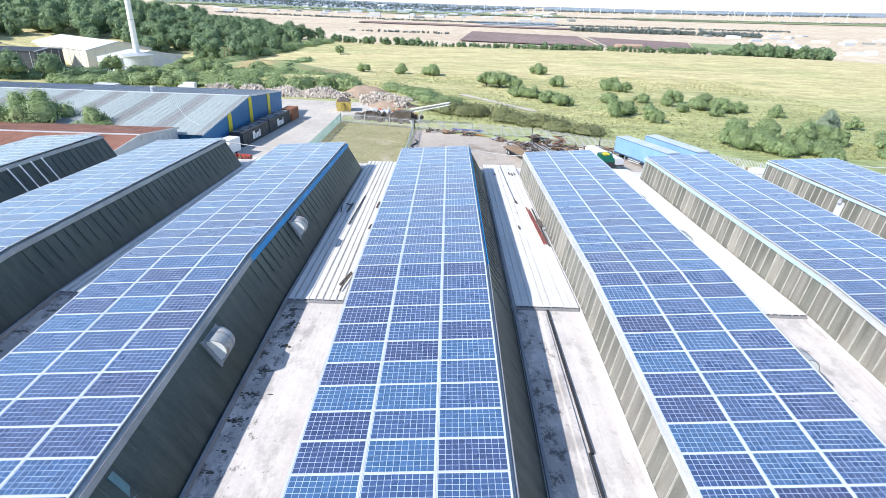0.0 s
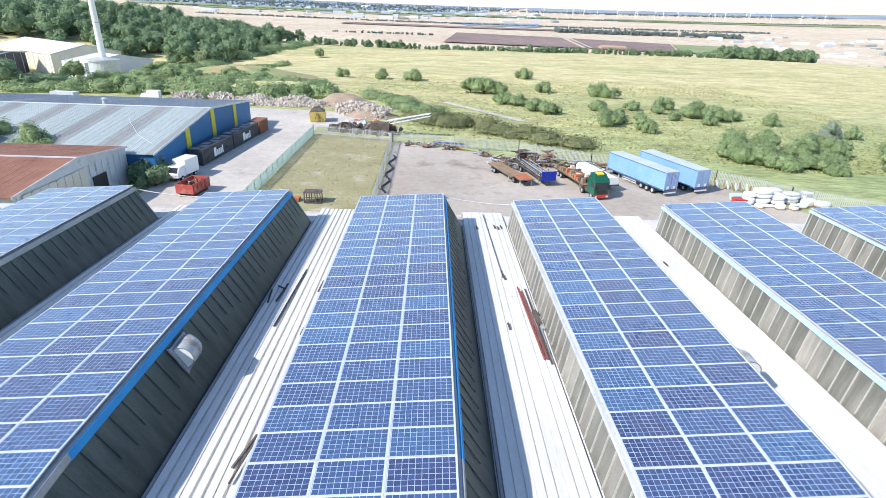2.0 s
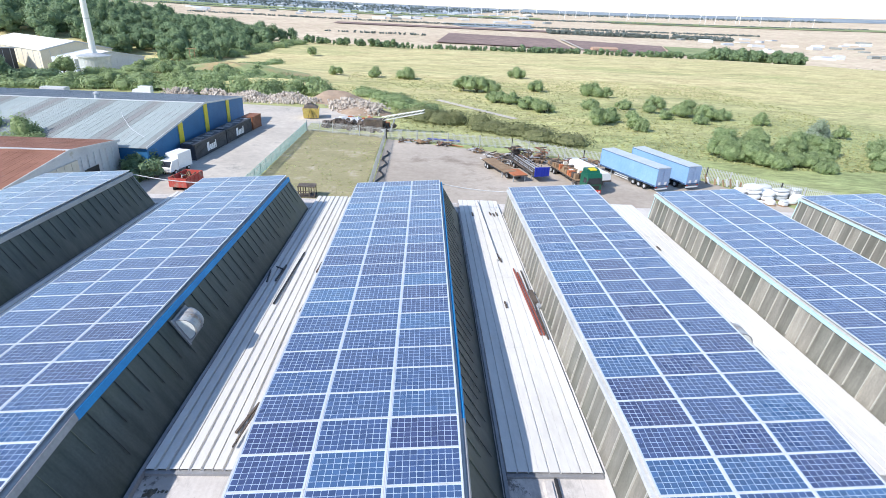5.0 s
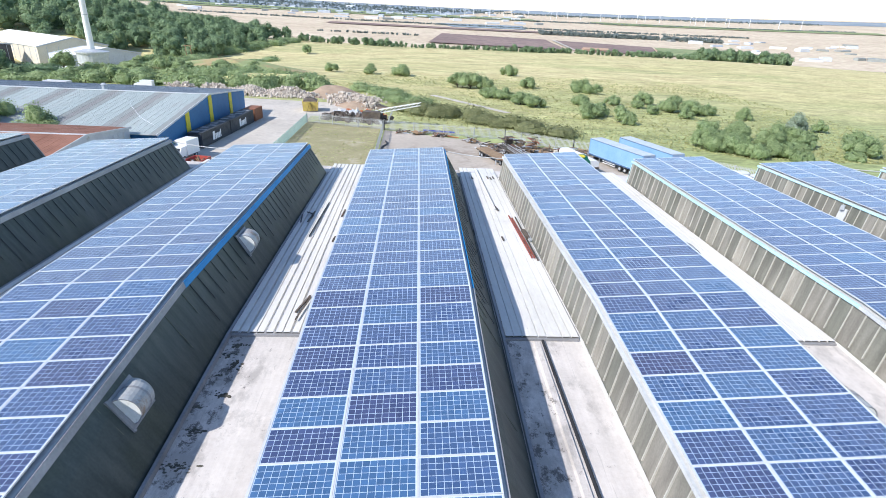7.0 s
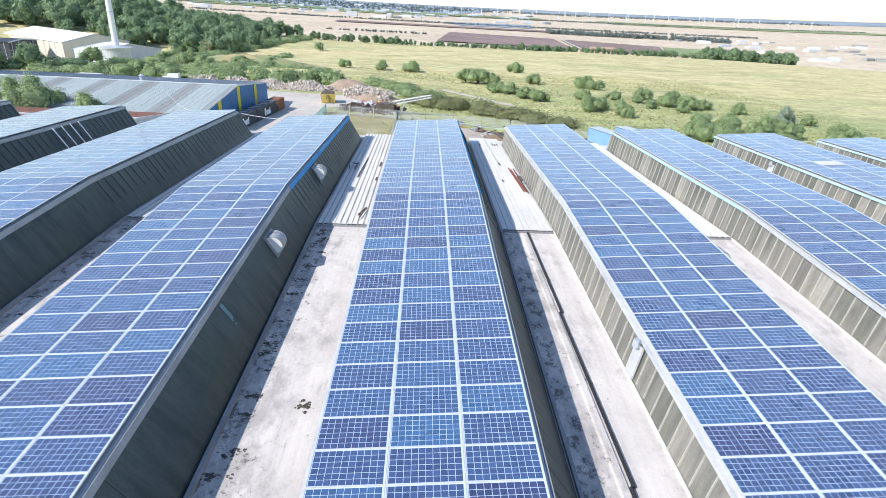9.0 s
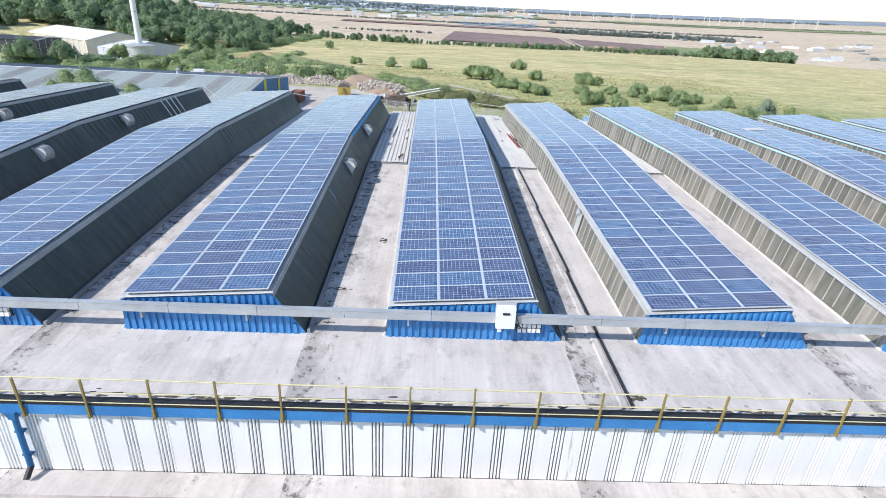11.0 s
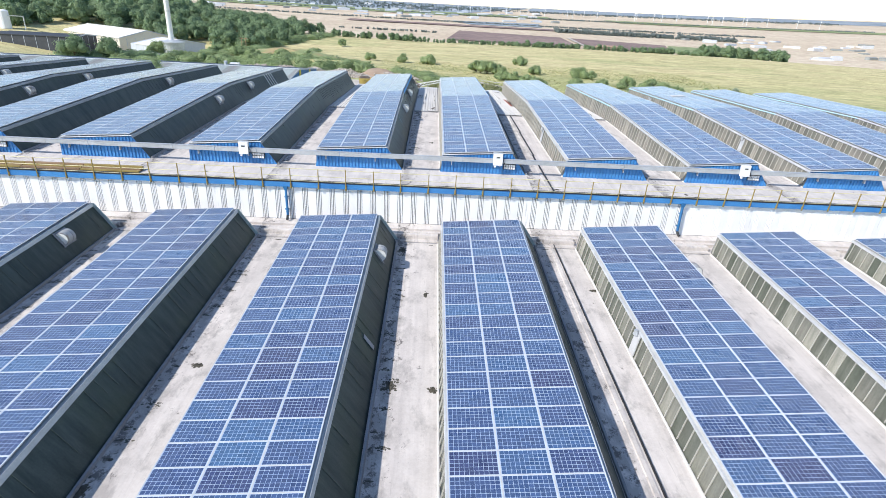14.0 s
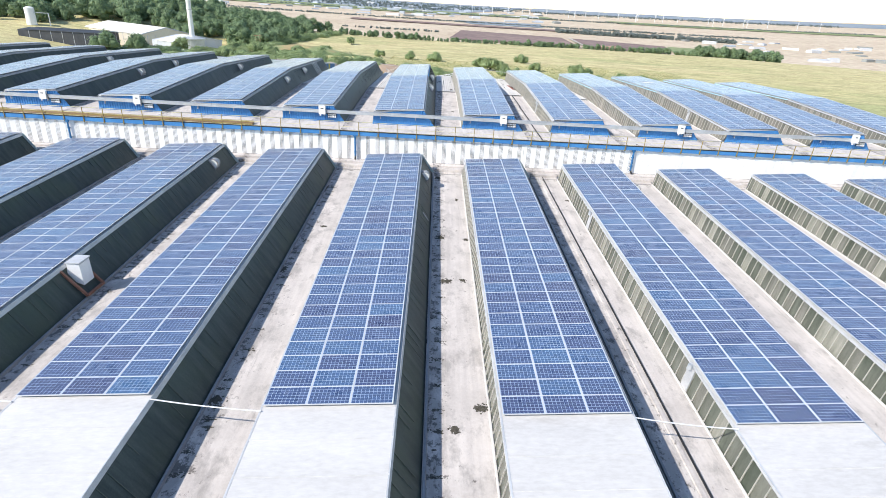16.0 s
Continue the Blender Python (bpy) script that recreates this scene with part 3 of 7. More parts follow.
        for (ya, za), (yb, zb) in zip(tops, tops[1:]):
            sx = 1 if side else -1
            wk, hk = (0.14, 0.13) if side else (0.08, 0.07)
            c.hexa([(min(xf, xf + sx * wk), ya, deck(ya) - 0.05), (max(xf, xf + sx * wk), ya, deck(ya) - 0.05), (max(xf, xf + sx * wk), yb, deck(yb) - 0.05), (min(xf, xf + sx * wk), yb, deck(yb) - 0.05),
                    (min(xf, xf + sx * wk * 0.7), ya, deck(ya) + hk), (max(xf, xf + sx * wk * 0.7), ya, deck(ya) + hk), (max(xf, xf + sx * wk * 0.7), yb, deck(yb) + hk), (min(xf, xf + sx * wk * 0.7), yb, deck(yb) + hk)])
        part("kerb", c.mesh("kerb", FLASH_D if side else SHEET), root, "lead-dressed kerb" if side else "pale kerb")
        # flashing along the top edge
        for n, ((ya, za), (yb, zb)) in enumerate(zip(tops, tops[1:])):
            f = Shape()
            if side:
                mat = BLUE_TRIM if (not near and n == 1 and k in (-1, 0)) else GALV if near else FLASH_E
                lab = "blue edge trim" if mat is BLUE_TRIM else "metal edge flashing"
                wd = 0.15 if mat is BLUE_TRIM else 0.15 if near else 0.13
                f.hexa([(xt + wd * 0.55, ya, za + dz - wd), (xt + wd * 0.55 + 0.05, ya, za + dz - wd + 0.03), (xt + wd * 0.55 + 0.05, yb, zb + dz - wd + 0.03), (xt + wd * 0.55, yb, zb + dz - wd),
                        (xt + 0.0, ya, za + dz + 0.07), (xt + 0.07, ya, za + dz + 0.1), (xt + 0.07, yb, zb + dz + 0.1), (xt + 0.0, yb, zb + dz + 0.07)])
            else:
                mat = TEAL if (not near and n == 1 and k >= 2) else FLASH
                lab = "teal edge trim" if mat is TEAL else "pale edge flashing"
                f.hexa([(xt - 0.11, ya, za - 0.13), (xt - 0.03, ya, za - 0.13), (xt - 0.03, yb, zb - 0.13), (xt - 0.11, yb, zb - 0.13),
                        (xt - 0.1, ya, za - 0.01), (xt - 0.03, ya, za - 0.01), (xt - 0.03, yb, zb - 0.01), (xt - 0.1, yb, zb - 0.01)])
            part("edge_trim", f.mesh("edge_trim", mat), root, lab)
    # ends
    for n, (y, z) in enumerate((tops[0], tops[-1])):
        e = Shape()
        d, sy = deck(y) - drop, (-1 if n == 0 else 1)
        outline = [(xl + FOOT_L, d), (xl + FOOT_R, d), (xl + WIDE, z + 0.3), (xl, z - 0.08)]
        e.prism(outline, y - sy * 0.06, y, "y")
        blue = (not near and n == 0)
        if blue:
            x = xl + FOOT_L + 0.08
            while x < xl + FOOT_R - 0.2:
                zt = z - 0.1 + 0.37 * (x - xl) / WIDE if x < xl + WIDE - 0.1 else z + 0.26 - (x - xl - WIDE + 0.12) / (FOOT_R - WIDE) * (z + 0.3 - d)
                if zt > d + 0.15:
                    e.hexa([(x, y - 0.055, d), (x + 0.15, y - 0.055, d), (x + 0.15, y, d), (x, y, d), (x + 0.03, y - 0.055, zt), (x + 0.12, y - 0.055, zt), (x + 0.15, y, zt), (x, y, zt)])
                x += 0.245
        part("end_panel", e.mesh("end_panel", BLUE if blue else (TEAL if k >= 2 and not near else FLASH_D)), root, "bright blue ribbed end cladding" if blue else "plain end panel")
        if near and n == 1:
            b = Shape()
            b.beam((xl + WIDE + 0.03, y + 0.03, z + 0.3), (xl + FOOT_R + 0.05, y + 0.03, d + 0.08), 0.1, 0.2)
            part("hip_board", b.mesh("hip_board", HIP), root, "pale teal-grey hip board")
        if blue:
            b = Shape()
            b.hexa([(xl - 0.1, y - 0.09, z - 0.03), (xl + WIDE + 0.1, y - 0.09, z + 0.34), (xl + WIDE + 0.1, y, z + 0.34), (xl - 0.1, y, z - 0.03),
                    (xl - 0.1, y - 0.08, z + 0.0), (xl + WIDE + 0.1, y - 0.08, z + 0.37), (xl + WIDE + 0.1, y, z + 0.37), (xl - 0.1, y, z + 0.0)])
            part("end_trim", b.mesh("end_trim", FLASH), root, "grey metal verge trim")
    return root


for k in FAR_K:
    monitor(k, False)
    solar_array(X0 + PITCH * k, [(Y_END, Z_END, Y_RIDGE, 10.72, 21), (Y_RIDGE, 10.72, Y_EAVE, 10.2, 21)], "blue framed solar panels in three columns over a ridge")
for k in NEAR_K:
    monitor(k, True)
    ya = -9.54 - 33 * ROW
    solar_array(X0 + PITCH * k, [(ya, 6.63 - 33 * ROW * NEAR_FALL, -9.54, 6.63, 33)], "dark blue framed solar panels in three columns")

# deck slabs between the monitors
XA, XB = X0 + PITCH * -8 - 3.2, X0 + PITCH * 5 + 9.0


def slab(name, y0, z0, y1, z1, mat, label, thick=0.3, xa=None, xb=None):
    s = Shape()
    xa, xb = XA if xa is None else xa, XB if xb is None else xb
    s.hexa([(xa, y0, z0 - thick), (xb, y0, z0 - thick), (xb, y1, z1 - thick), (xa, y1, z1 - thick), (xa, y0, z0), (xb, y0, z0), (xb, y1, z1), (xa, y1, z1)])
    return thing(name, label, "roof deck", kind="structure", data=s.mesh(name, mat))


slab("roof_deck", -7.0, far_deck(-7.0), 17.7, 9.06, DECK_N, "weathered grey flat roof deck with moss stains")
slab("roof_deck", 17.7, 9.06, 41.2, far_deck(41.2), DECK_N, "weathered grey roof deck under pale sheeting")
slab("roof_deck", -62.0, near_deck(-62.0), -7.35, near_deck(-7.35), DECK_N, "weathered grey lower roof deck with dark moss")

# building walls below the roofs
w = Shape()
w.box(XA, 40.9, -4.8, XB, 41.2, 8.1).box(XA, -7.0, -4.8, XA + 0.3, 40.9, 7.4).box(XB - 0.3, -7.0, -4.8, XB, 40.9, 7.4)
thing("wall_north", "plain outer walls of the factory hall", "wall", kind="structure", data=w.mesh("wall_north", SHED_WHITE))
w = Shape()
w.box(XA, -62.3, -4.8, XB, -62.0, 3.3).box(XA, -62.0, -4.8, XA + 0.3, -7.4, 3.1).box(XB - 0.3, -62.0, -4.8, XB, -7.4, 3.1)
thing("wall_south", "plain outer walls of the lower hall", "wall", kind="structure", data=w.mesh("wall_south", SHED_WHITE))


def valley_sheets(k):
    """Corrugated sheets laid over the deck between two monitors, lapped in three runs."""
    xa, xb = X0 + PITCH * k + FOOT_R + 0.12, X0 + PITCH * (k + 1) + FOOT_L - 0.12
    root = thing("corrugated_roof", "pale corrugated sheets laid between two roof monitors", "roof sheeting", kind="structure", group="corrugated valley roofs")
    n = 3
    wid = (xb - xa) / n
    rib = (0.215, -0.035) if k < 0 else (0.25, 0.0)
    for j in range(4):
        y0, y1 = 17.6 + j * 5.95, 17.6 + (j + 1) * 5.95 + 0.12
        for i in range(n):
            s = Shape()
            prof = []
            x = 0.0
            while x < wid + 0.001:
                prof += [(x, 0.045), (min(x + rib[0], wid), 0.045), (min(x + rib[0] + 0.01, wid), rib[1]), (min(x + 0.29, wid), rib[1]), (min(x + 0.3, wid), 0.045)]
                x += 0.3
            prof = sorted(set((round(a, 4), b) for a, b in prof))
            lo = 0.07 + random.uniform(0, 0.004)
            for (a, za), (b, zb) in zip(prof, prof[1:]):
                s.face([(xa + i * wid + a, y0, far_deck(y0) + lo + za + 0.012), (xa + i * wid + b, y0, far_deck(y0) + lo + zb + 0.012), (xa + i * wid + b, y1, far_deck(y1) + lo + zb), (xa + i * wid + a, y1, far_deck(y1) + lo + za)])
            part("roof_sheet", s.mesh("roof_sheet", SHEET), root)
    e = Shape()
    e.box(xa, 17.5, 9.0, xb, 17.63, 9.13)
    part("edge_board", e.mesh("edge_board", FLASH_D), root, "dark edge board")
    return root


for k in range(-8, 5):
    valley_sheets(k)

# ---- the step between the halls: clad wall, fascia, pipes, guard rail ----
WALL_Y = -7.22
step = thing("wall_step", "white ribbed cladding wall between the upper and lower roof", "wall", kind="structure")
s = Shape()
s.box(XA, WALL_Y + 0.06, 4.6, XB, WALL_Y + 0.2, 8.2)
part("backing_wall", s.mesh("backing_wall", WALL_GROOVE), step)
s = Shape()
prof, u = [(0.0, 0.0), (0.5, 0.0)], 0.5
for i in range(4):
    prof += [(u + 0.012, 0.05), (u + 0.045, 0.05), (u + 0.057, 0.0), (u + 0.105, 0.0)]
    u += 0.105
prof[-1] = (0.93, 0.0)
faded = Shape()
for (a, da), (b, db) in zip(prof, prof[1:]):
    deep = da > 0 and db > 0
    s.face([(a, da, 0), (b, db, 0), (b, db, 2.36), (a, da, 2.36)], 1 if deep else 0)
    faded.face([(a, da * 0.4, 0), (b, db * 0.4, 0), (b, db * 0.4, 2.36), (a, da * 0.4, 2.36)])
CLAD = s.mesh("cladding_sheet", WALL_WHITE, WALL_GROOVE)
CLAD_FADED = faded.mesh("cladding_sheet", WALL_WHITE)
n = int((XB - XA) / 0.93)
for i in range(n):
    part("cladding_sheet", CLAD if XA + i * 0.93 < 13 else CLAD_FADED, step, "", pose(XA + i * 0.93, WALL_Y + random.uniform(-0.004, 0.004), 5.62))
s = Shape()
s.box(XA, WALL_Y - 0.2, 7.97, XB, WALL_Y + 0.06, 8.34)
part("fascia", s.mesh("fascia", BLUE), step, "blue painted fascia board")
s = Shape()
s.box(XA, WALL_Y - 0.22, 8.34, XB, WALL_Y + 0.1, 8.41)
part("gutter_edge", s.mesh("gutter_edge", BLACK), step, "blackened gutter edge")
s = Shape()
s.box(XA, WALL_Y - 0.95, near_deck(-7.4) - 0.15, XB, WALL_Y, 5.6).box(XA, WALL_Y - 1.3, near_deck(-7.4) - 0.15, XB, WALL_Y - 0.95, 5.46)
part("wall_upstand", s.mesh("wall_upstand", DECK_N), step, "grey upstand along the wall foot")

for i, x in enumerate((-69.1, -41.7, -14.35, 13.0, 40.4)):
    p = thing("downpipe", "blue rainwater downpipe with hopper and shoe", "downpipe", pose(x, WALL_Y - 0.16, 0.42), "downpipes on the step wall")
    s = Shape()
    s.tube((0, 0, 7.5), (0.02, -0.02, 5.45), 0.085, sides=10)
    part("pipe", s.mesh("pipe", WARE_BLUE, smooth=False), p)
    s = Shape()
    s.hexa([(-0.1, -0.1, 7.36), (0.1, -0.1, 7.36), (0.1, 0.1, 7.36), (-0.1, 0.1, 7.36), (-0.15, -0.14, 7.62), (0.15, -0.14, 7.62), (0.15, 0.1, 7.62), (-0.15, 0.1, 7.62)])
    part("hopper", s.mesh("hopper", WARE_BLUE), p)
    s = Shape()
    s.tube((0.02, -0.02, 5.5), (0.05, -0.35, 5.3), 0.09, sides=10)
    part("shoe", s.mesh("shoe", BLACK), p, "black outlet shoe")
    for z in (5.9, 6.8):
        s = Shape()
        s.box(-0.13, -0.03, z, 0.13, 0.14, z + 0.06)
        part("bracket", s.mesh("bracket", WARE_BLUE), p)

rail = thing("guard_rail", "yellow painted tubular guard rail along the roof edge", "guard rail")
s = Shape()
s.box(-0.027, -0.04, 0, 0.027, 0.018, 1.4).box(-0.06, 0.0, 0.0, 0.06, 0.02, 0.34)
POST = s.mesh("post", YELLOW)
x = -4.69 - 1.86 * int((-4.69 - XA) / 1.86)
while x < XB:
    part("post", POST, rail, "", pose(x + random.uniform(-0.03, 0.03), WALL_Y - 0.22, 7.9, random.uniform(-2.0, 3.5), random.uniform(-1.5, 1.5), 0))
    x += 1.86
for z, r in ((9.26, 0.022), (8.79, 0.02), (8.44, 0.016)):
    x, last = XA, Vector((XA, WALL_Y - 0.2, z))
    while x < XB - 1:
        b = min(XB, x + 5.58)
        end = Vector((b, WALL_Y - 0.2 + random.uniform(-0.02, 0.02), z + random.uniform(-0.02, 0.02)))
        s = Shape()
        s.tube(last, end, r, sides=6)
        part("rail", s.mesh("rail", RAIL_PALE), rail, "faded cream-yellow rail")
        x, last = b, end
boards = thing("walkway_boards", "stack of yellowed timber scaffold boards along the roof edge", "boards")
for j in range(3):
    for i in range(7):
        s = Shape()
        x = -52.0 + i * 3.95
        s.box(x, -6.75 + j * 0.26, 8.3 + 0.02 * j, x + 3.9, -6.52 + j * 0.26, 8.39 + 0.08 * j + random.uniform(0, 0.04))
        part("board", s.mesh("board", WOOD if (i + j) % 2 else YELLOW), boards)


# cable tray across the blue ends
tray = thing("cable_tray", "long galvanised cable tray bracketed across the blue ends", "cable tray")
x = XA + 0.5
while x < XB - 1:
    s = Shape()
    s.box(x, -3.78, 9.3, x + 2.98, -3.74, 9.6).box(x, -3.74, 9.28, x + 2.98, -3.6, 9.31).box(x, -3.8, 9.59, x + 2.98, -3.6, 9.62)
    part("tray_length", s.mesh("tray_length", GALV), tray)
    x += 3.0
for k in FAR_K:
    for dx in (0.6, 4.2):
        s = Shape()
        s.box(-0.03, -0.2, -0.3, 0.03, 0.0, 0.12)
        part("bracket", s.mesh("bracket", GALV), tray, "", pose(X0 + PITCH * k + dx, Y_END - 0.05, 9.28))


def inverter(k):
    m = pose(X0 + PITCH * k + 3.98, Y_END - 0.42, 9.6)
    root = thing("inverter", "white solar inverter box hung on the cable tray", "inverter", m, "inverters on the blue ends")
    s = Shape()
    s.hexa([(-0.33, -0.14, -0.42), (0.33, -0.14, -0.42), (0.33, 0.08, -0.42), (-0.33, 0.08, -0.42), (-0.33, -0.1, 0.4), (0.33, -0.1, 0.4), (0.33, 0.08, 0.4), (-0.33, 0.08, 0.4)])
    part("casing", s.mesh("casing", WHITE_P), root)
    s = Shape()
    s.box(-0.12, -0.138, 0.12, 0.12, -0.118, 0.2)
    part("display", s.mesh("display", BLACK), root, "small dark display")
    s = Shape()
    s.box(-0.25, -0.1, -0.58, -0.12, 0.02, -0.42)
    part("isolator", s.mesh("isolator", WHITE_P), root)
    s = Shape()
    s.box(-0.36, 0.08, -0.3, 0.36, 0.12, 0.5)
    part("back_plate", s.mesh("back_plate", GALV), root)
    s = Shape()
    for i in range(5):
        s.tube((0.35 + i * 0.04, -0.02, -0.3), (0.62, 0.0, -0.46 - i * 0.02), 0.012, sides=5)
    s.tube((0.33, -0.02, 0.1), (0.5, 0.0, -0.3), 0.018, sides=5)
    part("cables", s.mesh("cables", BLACK), root, "loose black cables")
    bank = thing("switch_bank", "two rows of small white isolator switches", "switch bank", pose(X0 + PITCH * k + 4.92, Y_END - 0.1, 9.02), "switch banks on the blue ends")
    s = Shape()
    s.box(-0.45, -0.03, -0.22, 0.45, 0.02, 0.22)
    part("back_board", s.mesh("back_board", BLACK), bank, "black back board")
    for j in range(2):
        for i in range(5):
            s = Shape()
            s.box(-0.42 + i * 0.17, -0.12, -0.18 + j * 0.2, -0.29 + i * 0.17, -0.03, -0.04 + j * 0.2)
            part("switch", s.mesh("switch", WHITE_P), bank)


for k in (-6, -5, -4, -2, 0, 2, 4):
    inverter(k)


COWL = surf("weathered_galvanised_hood", (0.34, 0.35, 0.35), (0.5, 0.505, 0.5), 1.6, 14, 0.5, 0.1, 0.08, (0.27, 0.2, 0.15), 1.3, 0.52)
COWL_IN = surf("chalky_hood_lining", (0.62, 0.63, 0.6), (0.78, 0.78, 0.75), 3.0, 18, 0.7, 0, 0.08, (0.35, 0.31, 0.27), 3.0, 0.62)


def cowl(k, y, near):
    """A barrel-shaped weather hood on the sloping glazing: open chalky mouth at one end, raked back at the other."""
    deck = near_deck if near else far_deck
    top = (6.9 + (y + 9.54) * NEAR_FALL) if near else ((Z_END + 0.27 + (y - Y_END) * 0.0494) if y < Y_RIDGE else 11.09 - (y - Y_RIDGE) * 0.0241)
    xl = X0 + PITCH * k
    a, b = Vector((xl + WIDE, y, top)), Vector((xl + FOOT_R, y, deck(y)))
    p = a.lerp(b, 0.36)
    ang = math.degrees(math.atan2(a.z - b.z, b.x - a.x))
    root = thing("fan_cowl", "grey galvanised barrel-shaped fan hood on sloping glazing", "fan cowl", pose(p.x, p.y, p.z, 0, ang, 0) @ Matrix.Diagonal((0.86, 0.86, 0.86, 1)), "fan cowls on the monitors")
    n, r, depth = 14, 0.47, 0.5
    arc = [(-math.cos(math.pi * i / n) * r, math.sin(math.pi * i / n) * depth + 0.06) for i in range(n + 1)]
    back = [(u * 0.92, 0.06 + (v - 0.06) * 0.62) for u, v in arc]
    s = Shape()
    for i in range(n):
        (u0, v0), (u1, v1), (q0, w0), (q1, w1) = arc[i], arc[i + 1], back[i], back[i + 1]
        s.face([(u0, -0.5, v0), (u1, -0.5, v1), (u1, 0.3, v1), (u0, 0.3, v0)])
        s.face([(u0, 0.3, v0), (u1, 0.3, v1), (q1, 0.56, w1), (q0, 0.56, w0)])
        s.face([(q0, 0.56, w0), (q1, 0.56, w1), (q1, 0.57, 0.0), (q0, 0.57, 0.0)])
    part("hood", s.mesh("hood", COWL), root)
    s = Shape()
    for i in range(n):
        (u0, v0), (u1, v1) = arc[i], arc[i + 1]
        s.face([(u0, -0.505, v0), (u1, -0.505, v1), (u1 * 0.93, -0.49, 0.06 + (v1 - 0.06) * 0.93), (u0 * 0.93, -0.49, 0.06 + (v0 - 0.06) * 0.93)])
    part("rim", s.mesh("rim", FLASH_D), root, "dark folded rim")
    s = Shape()
    s.prism([(u * 0.94, 0.05 + (v - 0.06) * 0.94) for u, v in arc], -0.49, -0.46, "y")
    part("mouth", s.mesh("mouth", COWL_IN), root, "chalky pale hood mouth")
    s = Shape()
    s.box(-0.56, -0.6, -0.02, 0.56, 0.64, 0.05).box(-0.6, -0.68, 0.0, 0.6, -0.6, 0.07)
    part("base_frame", s.mesh("base_frame", FLASH_D), root)
    s = Shape()
    for i in range(n):
        (u0, v0), (u1, v1) = arc[i], arc[i + 1]
        s.face([(u0 * 1.02, 0.02, v0 * 1.02), (u1 * 1.02, 0.02, v1 * 1.02), (u1 * 1.02, 0.1, v1 * 1.02), (u0 * 1.02, 0.1, v0 * 1.02)])
    part("strap", s.mesh("strap", FLASH_D), root)


for k, ys in ((-1, (12.9, 22.8)), (-3, (12.9, 22.8)), (-4, (22.8,)), (-5, (12.9, 22.8)), (-6, (22.8,)), (-7, (12.9,)), (1, (12.9, 22.6)), (3, (12.9,))):
    for y in ys:
        cowl(k, y, False)
for k, y in ((-1, -13.6), (-3, -13.15), (1, -14.2), (3, -13.9)):
    cowl(k, y, True)

# louvred unit in a red frame on the lower hall
unit = thing("louvre_unit", "white ventilator box in a rusty red frame", "ventilator", pose(X0 - 3 * PITCH + 5.55, -33.25, 5.5))
s = Shape()
s.hexa([(-0.3, -0.45, -0.25), (0.5, -0.45, -0.55), (0.5, 0.45, -0.55), (-0.3, 0.45, -0.25), (-0.2, -0.45, 0.75), (0.45, -0.45, 0.65), (0.45, 0.45, 0.65), (-0.2, 0.45, 0.75)])
part("box", s.mesh("box", WHITE_P), unit)
s = Shape()
for y in (-0.75, 0.75):
    s.beam((-0.5, y, 0.45), (0.75, y, -1.0), 0.12, 0.12)
s.beam((-0.5, -0.75, 0.45), (-0.5, 0.75, 0.45), 0.12, 0.12).beam((0.75, -0.75, -1.0), (0.75, 0.75, -1.0), 0.12, 0.12)
part("red_frame", s.mesh("red_frame", RUST), unit, "rusty red steel frame")
s = Shape()
s.box(-0.25, -0.5, 0.72, 0.5, 0.5, 0.79)
part("cap", s.mesh("cap", FLASH), unit, "dull grey cap")

# covers and hatches on upright glazing
for k, y, near in ((1, 6.3, False), (3, 30.2, False), (3, 6.4, False), (1, -21.2, True), (1, -39.55, True), (4, -23.8, True)):
    deck = near_deck if near else far_deck
    xl = X0 + PITCH * k
    d = deck(y)
    c = thing("glazing_cover", "white sheet cover patched over one glazing bay", "cover panel", pose(xl - 0.13, y, d), "cover panels")
    s = Shape()
    s.hexa([(-0.16, -0.28, 0.15), (-0.1, -0.28, 0.15), (-0.1, 0.28, 0.15), (-0.16, 0.28, 0.15), (0.0, -0.28, 1.25), (0.06, -0.28, 1.25), (0.06, 0.28, 1.25), (0.0, 0.28, 1.25)])
    part("sheet", s.mesh("sheet", FLASH), c)
    s = Shape()
    s.tube((-0.1, 0, 1.2), (-0.1, 0, 1.45), 0.14, 0.1, 8)
    part("vent_cap", s.mesh("vent_cap", GALV), c)
hatch = thing("roof_patch", "white replacement sheet among the solar panels", "roof patch", frame_on(X0 + 3 * PITCH, Y_RIDGE, 10.72, Y_EAVE, 10.2))
s = Shape()
s.box(COL + 0.02, 10.1, 0.14, 2 * COL - 0.05, 11.2, 0.17)
part("sheet", s.mesh("sheet", ROOF_WHITE), hatch)

# single replaced panes on sloping glazing
for y, u0, u1, wd, mat, lab, near in ((-21.8, 0.42, 0.8, 0.3, FLASH_E, "dull grey replacement pane on mossy glazing", True), (7.42, 0.12, 0.5, 0.2, TEAL_PANE, "dull teal replacement pane on dark glazing", False)):
    xl = X0 - PITCH
    zt = (6.63 + (y + 9.54) * NEAR_FALL if near else Z_END + (y - Y_END) * 0.0494) + 0.27
    zb = near_deck(y) if near else far_deck(y)
    ends = [Vector((xl + WIDE + (FOOT_R - WIDE) * u + 0.02, y, zt + (zb - zt) * u + 0.012)) for u in (u0, u1)]
    s = Shape()
    s.beam(ends[0], ends[1], wd, 0.02)
    thing("glazing_patch", lab, "glass pane", data=s.mesh("glazing_patch", mat))

